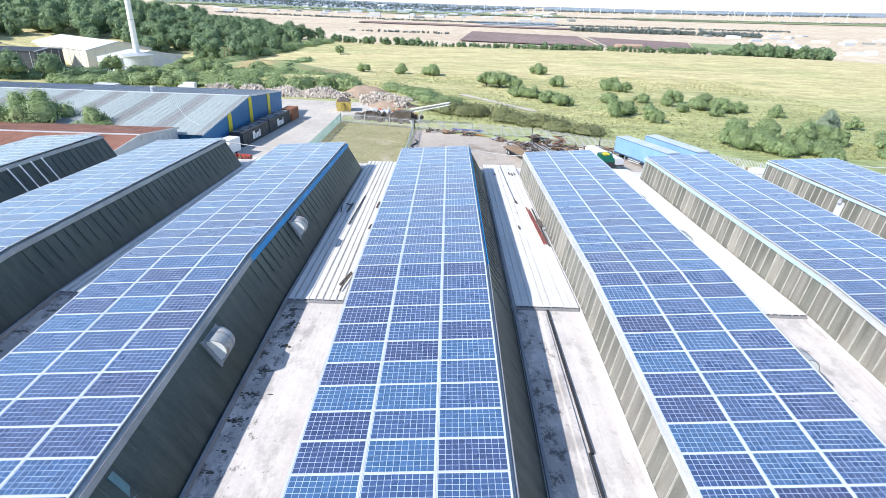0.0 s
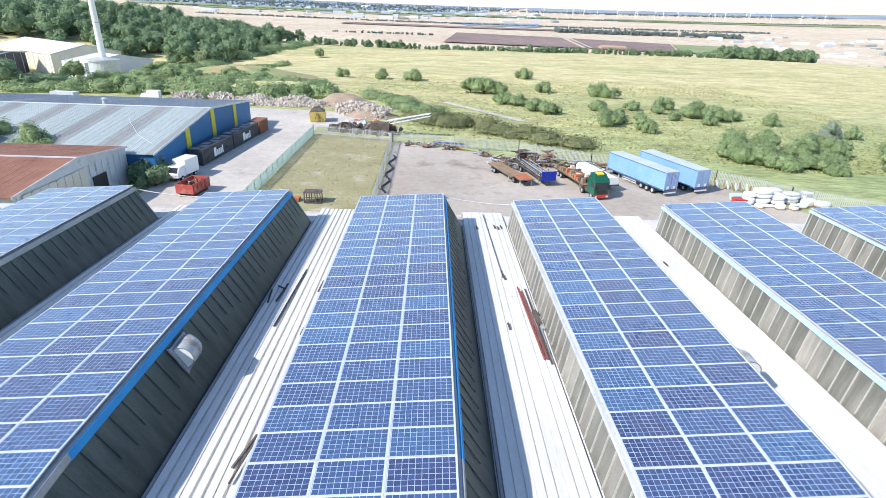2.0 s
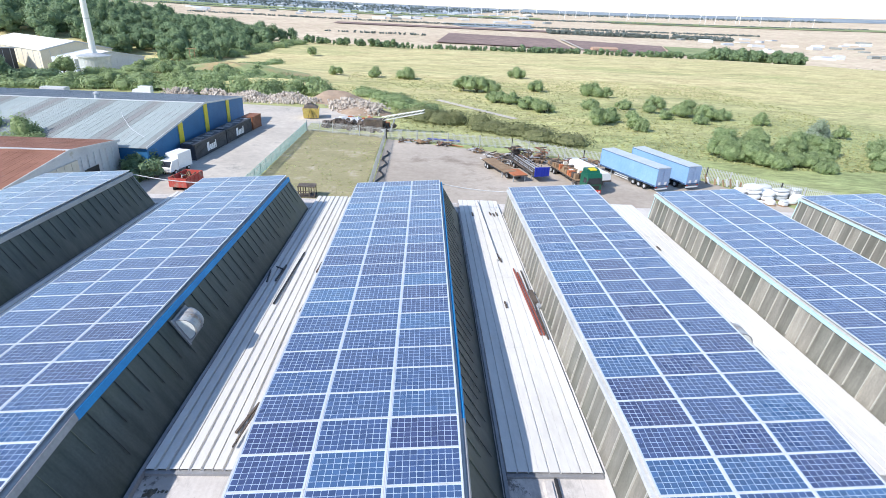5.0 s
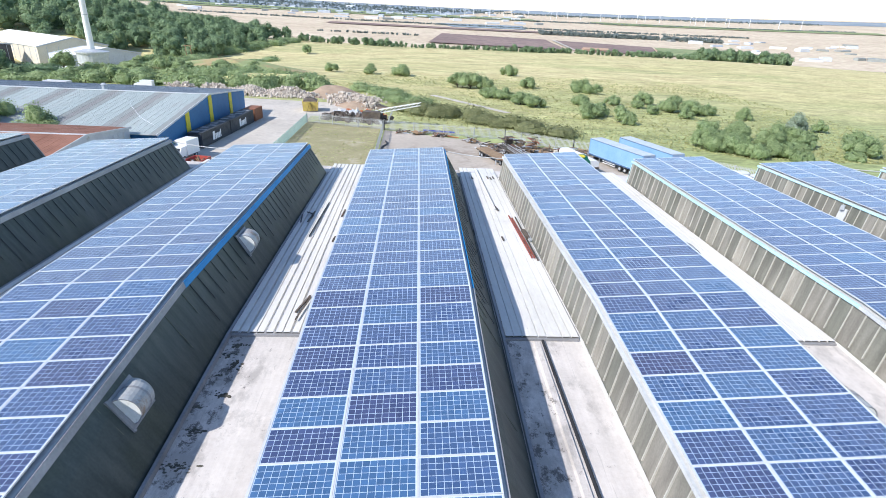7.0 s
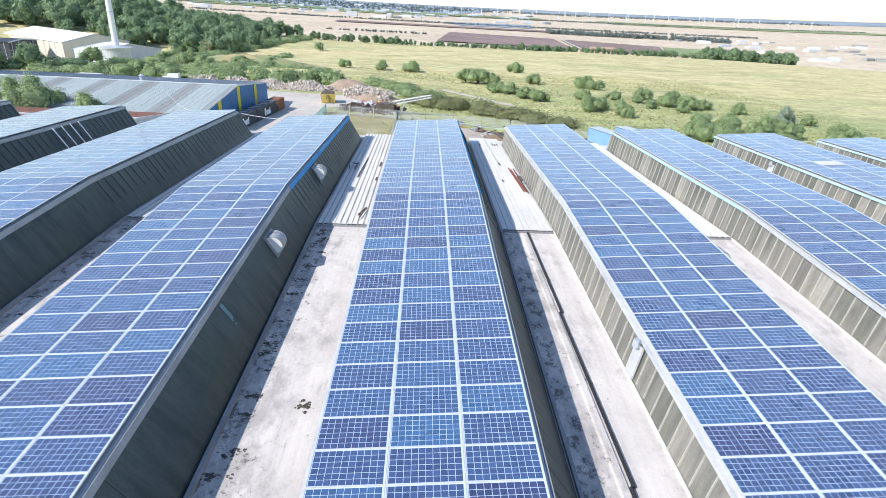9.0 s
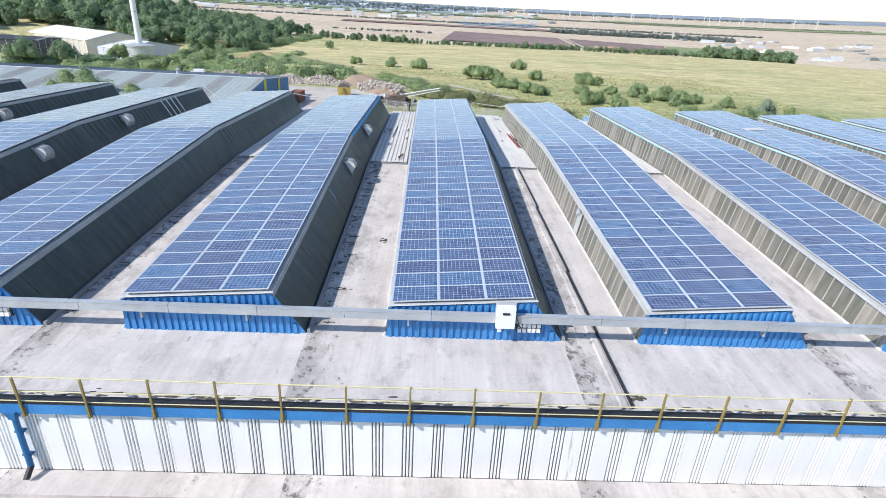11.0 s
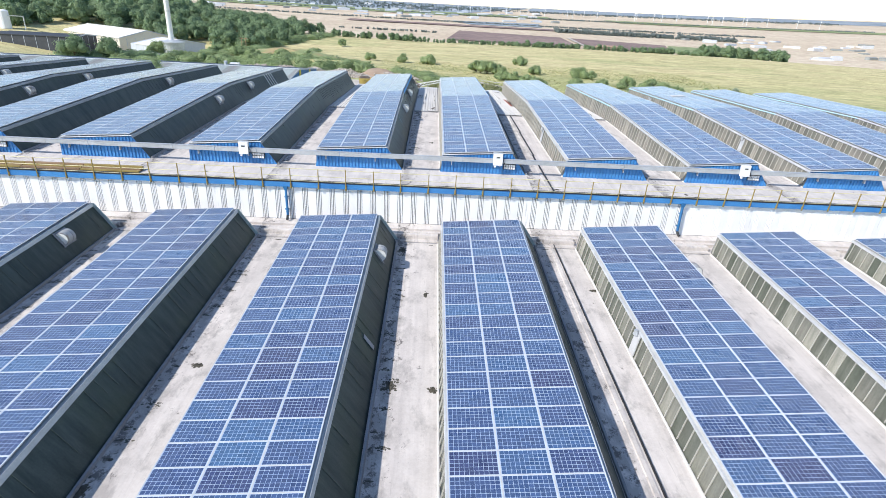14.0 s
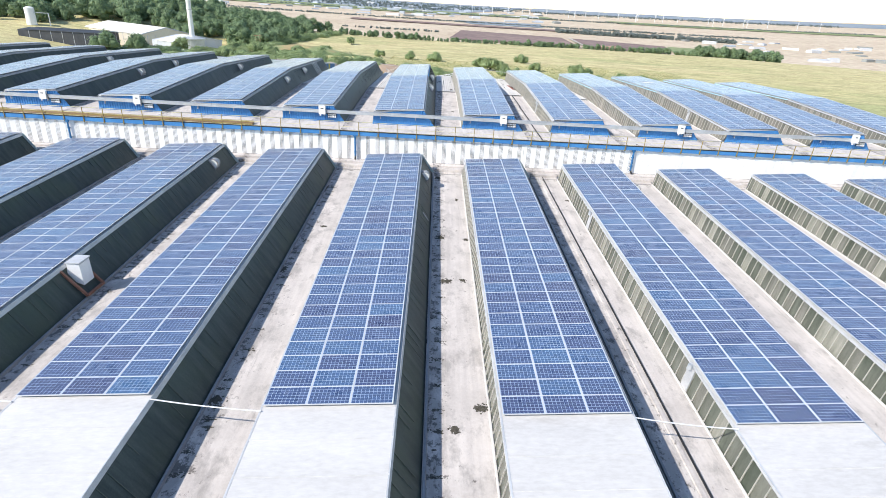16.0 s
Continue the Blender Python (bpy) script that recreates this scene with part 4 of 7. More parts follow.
# white battens laid on the slope of a far monitor
for i in range(4):
    y = 29.2 + i * 0.95
    b = thing("batten", "white batten lying down the dark sloping glazing", "batten", group="battens on the glazing")
    s = Shape()
    xl = X0 - 3 * PITCH
    zt, zb = 11.09 - (y - Y_RIDGE) * 0.0241, far_deck(y)
    s.beam((xl + WIDE + 0.22, y, zt - 0.1), (xl + FOOT_R + 0.02, y, zb + 0.3), 0.07, 0.05)
    part("bar", s.mesh("bar", WHITE_P), b)


# ---- things lying in the valleys ----
def bar_on_roof(name, label, cat, a, b, w, h, mat, group=""):
    s = Shape()
    s.beam(a, b, w, h)
    return thing(name, label, cat, None, group, data=s.mesh(name, mat))


Z = lambda y, o=0.17: far_deck(y) + o
bar_on_roof("plank", "twisted dark timber lath lying across corrugated sheets", "plank", (-4.41, 20.2, Z(20.2)), (-4.7, 18.9, Z(18.9)), 0.06, 0.05, SCRAP)
bar_on_roof("plank", "thin dark timber lath lying across corrugated sheets", "plank", (-4.36, 20.0, Z(20.0, 0.2)), (-4.58, 18.3, Z(18.3, 0.22)), 0.04, 0.04, SCRAP)
bar_on_roof("steel_bar", "long thin dark steel bar lying on pale sheets", "bar", (-5.46, 31.8, Z(31.8)), (-5.6, 26.4, Z(26.4)), 0.05, 0.05, BLACK)
bar_on_roof("steel_bar", "dark steel bar lying in shade beside the monitor", "bar", (-5.98, 30.2, Z(30.2)), (-6.06, 28.5, Z(28.5)), 0.06, 0.06, BLACK)
bar_on_roof("steel_bar", "short dark bar stub on corrugated sheets", "bar", (-6.55, 29.6, Z(29.6)), (-6.4, 28.4, Z(28.4)), 0.06, 0.06, BLACK)
bar_on_roof("steel_bar", "short dark bar crossing the stub", "bar", (-6.35, 29.9, Z(29.9, 0.22)), (-5.95, 29.6, Z(29.6, 0.22)), 0.05, 0.05, BLACK)
bar_on_roof("steel_bar", "short dark strip lying at the kerb", "bar", (-4.39, 30.6, Z(30.6)), (-4.44, 29.5, Z(29.5)), 0.07, 0.06, SCRAP)
bar_on_roof("steel_bar", "short dark strip lying at the kerb", "bar", (-4.35, 26.45, Z(26.45)), (-4.4, 25.8, Z(25.8)), 0.07, 0.06, SCRAP)
for dx in (0.0, 0.13):
    bar_on_roof("red_angle", "rusty red steel angle lying on white sheets", "bar", (4.75 + dx, 30.4 - dx * 3, Z(30.4)), (4.92 + dx, 24.4, Z(24.4)), 0.055, 0.06, BRICK_RED, "red angles on the roof")
bar_on_roof("steel_bar", "thin dark bar lying beside red angles", "bar", (5.08, 30.2, Z(30.2)), (5.14, 24.1, Z(24.1)), 0.05, 0.05, SCRAP)
bar_on_roof("offcut", "dark folded metal offcut beside the kerb", "offcut", (5.15, 28.1, Z(28.1)), (5.2, 26.9, Z(26.9)), 0.2, 0.12, SCRAP)
bar_on_roof("offcut", "grey metal tray beside the kerb", "offcut", (5.27, 27.6, Z(27.6)), (5.3, 26.6, Z(26.6)), 0.14, 0.06, GALV)
for x, y in ((4.17, 31.9), (4.25, 31.4), (3.88, 26.7), (13.1, 33.5), (4.5, 38.6), (4.7, 38.4), (4.9, 38.6), (3.4, 38.4)):
    bar_on_roof("offcut", "small grey metal clip on white sheets", "offcut", (x, y + 0.3, Z(y)), (x + 0.03, y - 0.2, Z(y)), 0.07, 0.05, SCRAP, "clips on the roof")
s = Shape()
s.tube((3.92, 41.0, Z(41.0, 0.2)), (4.12, 31.4, Z(31.4, 0.2)), 0.05, sides=6)
thing("conduit", "white conduit pipe laid along the sheets", "conduit", data=s.mesh("conduit", ROOF_WHITE))
s = Shape()
for a, b in ((-6.9, 2.0), (2.0, 10.0), (10.0, 17.45)):
    s.tube((4.02, a, far_deck(a) + 0.05), (3.95, b, far_deck(b) + 0.05), 0.05, sides=8)
thing("drain_pipe", "dark drain pipe running down the roof valley", "pipe", data=s.mesh("drain_pipe", BLACK))
s = Shape()
s.hexa([(3.62, -6.9, far_deck(-6.9) - 0.02), (3.92, -6.9, far_deck(-6.9) - 0.02), (3.86, 17.4, far_deck(17.4) - 0.02), (3.56, 17.4, far_deck(17.4) - 0.02),
        (3.7, -6.9, far_deck(-6.9) + 0.05), (3.9, -6.9, far_deck(-6.9) + 0.05), (3.84, 17.4, far_deck(17.4) + 0.05), (3.64, 17.4, far_deck(17.4) + 0.05)])
thing("valley_kerb", "low pale kerb along the valley drain", "kerb", kind="structure", data=s.mesh("valley_kerb", DECK_N))
s = Shape()
for a, b in ((-61.0, -40.0), (-40.0, -20.0), (-20.0, -7.8)):
    s.tube((3.95, a, near_deck(a) + 0.07), (3.95, b, near_deck(b) + 0.05), 0.045, sides=8)
thing("drain_pipe", "dark drain pipe along the lower roof valley", "pipe", data=s.mesh("drain_pipe", BLACK))
s = Shape()
s.hexa([(3.55, -61, near_deck(-61) - 0.02), (3.82, -61, near_deck(-61) - 0.02), (3.82, -7.8, near_deck(-7.8) - 0.02), (3.55, -7.8, near_deck(-7.8) - 0.02),
        (3.6, -61, near_deck(-61) + 0.05), (3.8, -61, near_deck(-61) + 0.05), (3.8, -7.8, near_deck(-7.8) + 0.05), (3.6, -7.8, near_deck(-7.8) + 0.05)])
thing("valley_kerb", "low pale kerb along the lower valley drain", "kerb", kind="structure", data=s.mesh("valley_kerb", DECK_N))

# box gutters between the near monitors beside the wall
for k in range(-6, 5):
    xa, xb = X0 + PITCH * k + WIDE + 0.6, X0 + PITCH * (k + 1) + FOOT_L - 0.02
    root = thing("cross_gutter", "grey concrete gutter ledge between two monitors", "gutter", None, "cross gutters")
    s = Shape()
    s.box(xa, -9.2, 5.1, xb, -8.5, 5.5).box(xa, -9.12, 5.5, xb, -9.0, 5.54).box(xa, -8.66, 5.5, xb, -8.56, 5.54)
    part("ledge", s.mesh("ledge", DECK_N), root)
    s = Shape()
    s.box(xa + 0.5, -9.62, 5.1, xb - 0.05, -9.2, 5.28)
    part("lower_step", s.mesh("lower_step", DECK_N), root)
    s = Shape()
    s.box(xa + 0.45, -9.66, 5.12, xb - 0.03, -9.62, 5.22)
    part("felt_strip", s.mesh("felt_strip", FLASH_D), root, "dark felt strip")


def sagging(name, label, a, b, sag, r, mat):
    s = Shape()
    a, b = Vector(a), Vector(b)
    last = a
    for i in range(1, 9):
        u = i / 8
        p = a.lerp(b, u) - Vector((0, 0, sag * 4 * u * (1 - u)))
        s.tube(last, p, r, sides=6, caps=False)
        last = p
    return thing(name, label, "cable", None, "cables between monitors", data=s.mesh(name, mat))


for k in (-4, -3, -2, 0, 2):
    xl = X0 + PITCH * k
    sagging("cable", "white cable slung between two roof monitors", (xl + WIDE + 0.05, -43.5, 5.72), (xl + PITCH - 0.02, -43.56, 5.4), 0.06, 0.028, WHITE_P)
for k in (-2, 0, 3):
    xl = X0 + PITCH * k
    sagging("cable", "pale cable slung between two monitor ends", (xl + WIDE + 0.05, 39.1, 10.4), (xl + PITCH, 39.1, 10.0), 0.1, 0.03, ROOF_WHITE)


def moss(x, y, near, rx, ry, seed):
    """A lumpy dark clump of moss on the deck."""
    rnd = random.Random(seed)
    s = Shape()
    deck = near_deck if near else far_deck
    for i in range(int((90 + 620 * rx * ry) * (1.0 if near else 0.18))):
        a, r = rnd.uniform(0, 6.28), abs(rnd.gauss(0, 0.42))
        cx, cy, q = x + math.cos(a) * rx * r, y + math.sin(a) * ry * r, rnd.uniform(0.015, 0.075)
        n = 6
        ring = [(cx + math.cos(2 * math.pi * j / n) * q * rnd.uniform(0.6, 1.4), cy + math.sin(2 * math.pi * j / n) * q * rnd.uniform(0.6, 1.4), deck(cy) + 0.003) for j in range(n)]
        for j in range(n):
            s.face([ring[j], ring[(j + 1) % n], (cx, cy, deck(cy) + q * rnd.uniform(0.3, 0.7))])
    return thing("moss_clump", "dark moss clump on the grey roof deck", "moss", None, "moss clumps on the deck", "stuff", data=s.mesh("moss_clump", MOSS))


MOSS = surf("dark_moss", (0.06, 0.055, 0.045), (0.13, 0.12, 0.095), 4.0, 30, 0.95, 0, 0.4)
for i, (x, y, near, rx, ry) in enumerate(((-4.6, 4.7, False, 0.35, 0.3), (-5.9, 14.6, False, 0.3, 0.25), (-6.15, 17.0, False, 0.4, 0.25), (-5.95, 16.0, False, 0.35, 0.5), (4.4, -6.4, False, 0.4, 0.25), (13.6, -6.3, False, 0.2, 0.2),
                                          (-6.8, -36.6, True, 0.2, 0.3), (-5.66, -30.28, True, 0.62, 0.36), (-4.58, -30.1, True, 0.22, 0.2), (-5.99, -23.94, True, 0.4, 0.6), (-4.14, -24.15, True, 0.22, 0.22), (-5.4, -42.6, True, 0.25, 0.3), (-4.21, -41.3, True, 0.45, 0.3),
                                          (5.09, -15.13, True, 0.3, 0.16), (-4.59, -16.3, True, 0.12, 0.35), (-15.0, -8.1, True, 0.3, 0.2), (-6.2, -10.8, True, 0.35, 0.5), (-14.5, -23.0, True, 0.3, 0.18), (-15.58, -41.4, True, 0.5, 0.35), (-15.8, -14.9, True, 0.2, 0.9), (-15.7, -29.7, True, 0.25, 0.7), (-25.0, -26.7, True, 0.3, 0.4))):
    moss(x, y, near, rx, ry, i)

def moss_row(k, near, y0, y1, seed):
    """Black moss scallops lying across the drip line at the foot of a monitor."""
    rnd = random.Random(seed)
    s = Shape()
    deck = near_deck if near else far_deck
    foot = X0 + PITCH * k + FOOT_R + 0.16
    y = y0
    while y < y1:
        size = rnd.choice((0.35, 0.6, 1.0, 1.0, 1.5))
        cx, cy = foot + rnd.uniform(0.1, 0.5), y + rnd.uniform(-0.15, 0.15)
        for i in range(int(26 * size)):
            px, py, q = cx + rnd.gauss(0, 0.15) * size, cy + rnd.gauss(0, 0.055) * size, rnd.uniform(0.015, 0.06)
            n = 6
            ring = [(px + math.cos(2 * math.pi * j / n) * q * rnd.uniform(0.7, 1.8), py + math.sin(2 * math.pi * j / n) * q * rnd.uniform(0.5, 1.0), deck(py) + 0.003) for j in range(n)]
            for j in range(n):
                s.face([ring[j], ring[(j + 1) % n], (px, py, deck(py) + q * rnd.uniform(0.2, 0.5))])
        y += rnd.uniform(0.5, 1.5)
    thing("moss_row", "black moss scallops along the monitor foot", "moss", None, "moss along the drip lines", "stuff", data=s.mesh("moss_row", MOSS))


for k in (-4, -3, -2, -1):
    moss_row(k, True, -58, -10.4, 300 + k)
for k in (-2, -1):
    moss_row(k, False, -2.5, 17.0, 320 + k)

# dirt washed against the wall foot and the upper roof edge
GRIME = surf("black_roof_grime", (0.05, 0.045, 0.04), (0.16, 0.145, 0.13), 2.0, 18, 0.95, 0, 0.4)


def grime_strip(label, y, z, x0, x1, count, spread, seed):
    rnd = random.Random(seed)
    s = Shape()
    for i in range(count):
        x, q = rnd.uniform(x0, x1), rnd.uniform(0.03, 0.16)
        yy = y + abs(rnd.gauss(0, spread))
        n = 7
        ring = [(x + math.cos(2 * math.pi * j / n) * q * rnd.uniform(0.6, 2.2), yy + math.sin(2 * math.pi * j / n) * q * rnd.uniform(0.25, 0.7), z(yy) + 0.004) for j in range(n)]
        for j in range(n):
            s.face([ring[j], ring[(j + 1) % n], (x, yy, z(yy) + q * 0.25)])
    thing("roof_grime", label, "dirt", kind="stuff", data=s.mesh("roof_grime", GRIME))


grime_strip("black dirt washed along the upper roof edge", WALL_Y + 0.28, far_deck, XA, XB, 420, 0.12, 71)
grime_strip("black leaf dirt along the gutter ledges", -10.0, near_deck, XA, XB, 160, 0.3, 72)

# ---- plants ----
def leaf_cloud(blobs, count, size, seed, droop=0.0):
    """Leaf sprays scattered over the skins of uneven ellipsoids (x, y, z, rx, ry, rz)."""
    rg = np.random.default_rng(seed)
    vol = np.array([b[3] * b[4] + b[3] * b[5] for b in blobs])
    pick = rg.choice(len(blobs), count, p=vol / vol.sum())
    b = np.array(blobs)[pick]
    d = rg.normal(size=(count, 3))
    d /= np.linalg.norm(d, axis=1)[:, None]
    d[:, 2] = np.where(d[:, 2] < -0.55, -d[:, 2], d[:, 2])
    lump = 1 + 0.16 * np.sin(d[:, 0] * 7 + b[:, 0] * 3) * np.cos(d[:, 1] * 6 + b[:, 1]) + 0.12 * np.sin(d[:, 2] * 9 + b[:, 1] * 5)
    r = (rg.random(count) ** 0.8 * 0.62 + 0.68) * lump
    c = b[:, :3] + d * b[:, 3:] * r[:, None]
    c[:, 2] -= droop * rg.random(count)
    face = d + rg.normal(size=(count, 3)) * 0.2 + np.array([0, 0, 0.2])
    a1 = np.cross(face, rg.normal(size=(count, 3)))
    a1 /= np.linalg.norm(a1, axis=1)[:, None]
    a2 = np.cross(a1, face)
    a2 /= np.linalg.norm(a2, axis=1)[:, None]
    sz = size * (0.55 + 0.9 * rg.random(count))[:, None]
    a1, a2 = a1 * sz, a2 * sz * 0.62
    v = np.stack([c - a1, c - a2 * 0.9 + a1 * 0.1, c + a1, c + a2 + a1 * 0.15], 1).reshape(-1, 3)
    return np.concatenate([v] + [heart(q, rg) for q in blobs])


def heart(q, rg, cols=8, rows=5):
    """The dense uneven inner foliage of one lobe, as a closed lumpy shell of leaf-coloured faces."""
    a, b = np.meshgrid(np.linspace(0, 2 * np.pi, cols + 1), np.linspace(-1.35, 1.57, rows + 1))
    k = 0.86 + 0.1 * np.sin(a * 3 + q[0] * 5) * np.cos(b * 2 + q[1]) + 0.05 * np.sin(b * 5 + q[2])
    k[:, -1] = k[:, 0]
    p = np.stack([q[0] + np.cos(a) * np.cos(b) * q[3] * k, q[1] + np.sin(a) * np.cos(b) * q[4] * k, q[2] + np.sin(b) * q[5] * k], -1)
    return np.stack([p[:-1, :-1], p[:-1, 1:], p[1:, 1:], p[1:, :-1]], 2).reshape(-1, 3)


def cloud_mesh(name, clouds, mat):
    v = np.concatenate(clouds)
    me = bpy.data.meshes.new(name)
    n = len(v) // 4
    me.from_pydata(v.tolist(), [], np.arange(4 * n).reshape(-1, 4).tolist())
    me.materials.append(mat)
    me.update()
    return me


def shrub(x, y, w, h, label, mat=None, count=1500, leaf=0.24, seed=0, name="shrub", cat="shrub", tall=False):
    """A bush or small tree: short forked trunk and a lobed crown."""
    rnd = random.Random(seed * 31 + 7)
    root = thing(name, label, cat, pose(x, y, ground_h(x, y)))
    s = Shape()
    base = h * (0.28 if tall else 0.12)
    s.tube((0, 0, -0.1), (0, 0, base), 0.05 * w * 0.4 + 0.06, 0.05 * w * 0.3 + 0.04, 6)
    blobs = []
    n = 16 if w > 3 else 10
    for i in range(n):
        a, q = rnd.uniform(0, 6.28), rnd.random() ** 0.7
        bx, by = math.cos(a) * w * 0.43 * q, math.sin(a) * w * 0.43 * q
        bz = base + (h - base) * rnd.uniform(0.12, 0.42 if q > 0.6 else 0.72)
        rr = w * rnd.uniform(0.11, 0.22)
        blobs.append((bx, by, bz, rr, rr, min(rr * rnd.uniform(0.85, 1.2), max(0.3, (h - bz) * 0.95))))
        s.tube((0, 0, base * 0.8), (bx * 0.8, by * 0.8, bz), 0.035 * w * 0.3 + 0.03, 0.015, 5, caps=False)
    part("trunk", s.mesh("trunk", BARK), root)
    part("crown", cloud_mesh("crown", [leaf_cloud(blobs, count, leaf, seed)], mat or LEAF), root)
    return root


SHRUBS = ((18, 198, 10, 4.0), (13.5, 200, 7, 4.8), (23, 197, 6, 3.4), (22.5, 176, 5, 2.6), (26.2, 173, 5.5, 2.8), (29.9, 164.5, 5.5, 2.9), (33.5, 159.5, 5.5, 2.8), (39.7, 251, 7.5, 3.6), (40, 208, 6.5, 2.8),
          (57.5, 199, 9, 3.6), (62, 197, 4.5, 2.6), (48.5, 169, 5.5, 2.4), (59.5, 171.5, 4.5, 2.2), (44.5, 144.5, 6.8, 3.1), (48.3, 148, 4.5, 2.3), (51.2, 138.3, 5.8, 2.8), (70.5, 174, 6, 3.0), (66, 167, 4.5, 2.2),
          (74.5, 162, 8, 3.3), (78, 157, 7, 3.0), (73, 150.5, 4, 2.0), (91, 152.5, 4.8, 2.7), (83, 159, 5, 2.5), (-6.5, 233, 8.5, 3.2), (-19.7, 235, 6.5, 3.0), (-35.6, 235, 5.5, 3.0), (-67, 352, 6.2, 5.0), (102, 137, 3.8, 2.4),
          (56, 153.5, 3.4, 1.8), (21, 178, 4, 2.2), (52, 160, 3.4, 1.6), (66, 156, 3.6, 1.8))
for i, (x, y, w, h) in enumerate(SHRUBS):
    shrub(x, y, w, h * 1.35, "rounded green shrub in the yellow meadow", count=int(900 + 650 * w), leaf=0.16, seed=i)
THICKET = ((60.5, 112.5, 7, 4.2), (64, 108.5, 6.5, 3.9), (67, 105.5, 5.5, 2.6), (71.5, 107, 6, 2.8), (69, 116.5, 6, 4.6), (75.5, 114.5, 6.5, 5.2), (63.5, 118.5, 6.5, 4.6), (80.5, 116.5, 6.5, 4.8), (72.5, 123, 6, 4.2), (79, 110, 4.5, 2.2), (75, 103.5, 4.2, 1.8), (92.5, 110.5, 7, 4.4), (97, 116.5, 6.5, 4.4), (88, 106, 3.6, 1.6))
for i, (x, y, w, h) in enumerate(THICKET):
    shrub(x, y, w, h * 1.05, "dense green thicket bush beside the yard fence", count=int(1400 + 700 * w), leaf=0.15, seed=100 + i)
shrub(84.2, 121.0, 5.4, 7.4, "silvery willow standing out of the thicket", LEAF_PALE, 5200, 0.17, 131, "tree", "tree", True)
shrub(84.6, 116.8, 5.4, 4.6, "green sallow bush beside the willow", None, 2200, 0.24, 132)
shrub(15.5, 201.5, 5.5, 5.4, "pale green willow bush in the meadow", LEAF_PALE, 1500, 0.28, 133)

# hedge banks
def bank(x0, y0, x1, y1, wid, h, count, mat, label, leaf=0.35, seed=0, name="hedge_bank", lift=0.0):
    rnd = random.Random(seed)
    n = max(3, int(math.hypot(x1 - x0, y1 - y0) / (wid * 0.45)))
    blobs = []
    for i in range(n):
        u = (i + rnd.random()) / n
        x, y = x0 + (x1 - x0) * u + rnd.uniform(-wid, wid) * 0.4, y0 + (y1 - y0) * u + rnd.uniform(-wid, wid) * 0.4
        hh = h * rnd.uniform(0.55, 1.1)
        blobs.append((x, y, ground_h(x, y) + lift + hh * 0.35, wid * rnd.uniform(0.4, 0.7), wid * rnd.uniform(0.4, 0.7), hh * 0.65))
    return thing(name, label, "hedge", kind="stuff", data=cloud_mesh(name, [leaf_cloud(blobs, count, leaf, seed)], mat))


bank(-73.5, 171.8, -30.6, 175.6, 6, 4.8, 9000, LEAF, "overgrown green hedge bank above the rubble", 0.34, 1)
bank(-73.5, 186.7, -40.8, 194.9, 7, 3.5, 5000, LEAF, "rough green scrub behind the hedge", 0.36, 2)
bank(-124.6, 176.5, -71.5, 180.3, 6, 2.9, 12000, LEAF, "dense green bushes beside the track", 0.34, 3)
bank(-3.0, 146.0, 29.5, 122.0, 6, 2.8, 14000, LEAF_OLIVE, "brambly olive bank behind the yard fence", 0.2, 4)
bank(-10.2, 162.7, 2.0, 150.0, 7, 2.8, 8000, LEAF, "green bramble bank beside the rubble", 0.2, 5)
bank(-22.5, 186.2, -6.1, 164.8, 6, 2.2, 4000, LEAF, "green scrub above the earth bank", 0.3, 6)
bank(-106.2, 193.4, -63.3, 210.1, 8, 2.4, 9000, LEAF, "mixed green bushes on the slope", 0.36, 7)
bank(-155.2, 189.6, -114.4, 195.6, 8, 3.0, 9000, LEAF_DARK, "dark green bushes before the cream warehouse", 0.4, 8)
bank(-118.4, 212.8, -98.0, 221.3, 7, 2.6, 6000, LEAF, "rough green scrub beside the silver drum", 0.38, 9)
bank(-100.1, 219.1, -85.8, 249.5, 9, 3.2, 6000, LEAF, "rough green scrub on the mound", 0.38, 10)
bank(-112.3, 335.2, -89.8, 421.1, 9, 3.4, 7000, LEAF, "low scrub trailing along the field edge", 0.45, 24)
bank(-67.4, 197.3, -36.8, 205.6, 8, 2.4, 6000, LEAF, "low green scrub above the bank", 0.34, 25)
bank(-96.0, 207.0, -46.0, 206.0, 9, 1.0, 7000, LEAF_OLIVE, "dry olive weeds over the mound", 0.3, 27)
bank(-87.8, 260.5, -75.6, 304.7, 7, 1.8, 3000, LEAF, "low scrub behind the mound", 0.4, 26)
for i, (x, y, w, h) in enumerate(((-123.5, 205.4, 8, 8.0), (-108.2, 184.9, 7, 3.4), (-98.0, 186.9, 7, 3.2), (-133.8, 189.4, 10, 8.0), (-146.0, 185.3, 11, 9), (-106.2, 223.5, 7, 4.6), (-89.8, 210.4, 8, 5), (-81.7, 201.7, 7, 4.5), (-77.6, 191.0, 6, 4.0), (-93.9, 182.6, 7, 5.0), (-106.2, 234.4, 7, 5), (-71.5, 211.3, 6, 3.4), (-61.3, 216.6, 5, 2.6))):
    shrub(x, y, w, h, "broad green tree beside the warehouses", LEAF_DARK if i in (3, 4) else None, 2600, 0.34, 200 + i, "tree", "tree", True)
shrub(-72.0, 93.3, 11.0, 10.8, "pale green willow between the sheds", None, 7500, 0.18, 210, "tree", "tree", True)
shrub(-61.2, 92.2, 7.5, 7.6, "leafy green tree between the sheds", None, 5000, 0.18, 211, "tree", "tree", True)
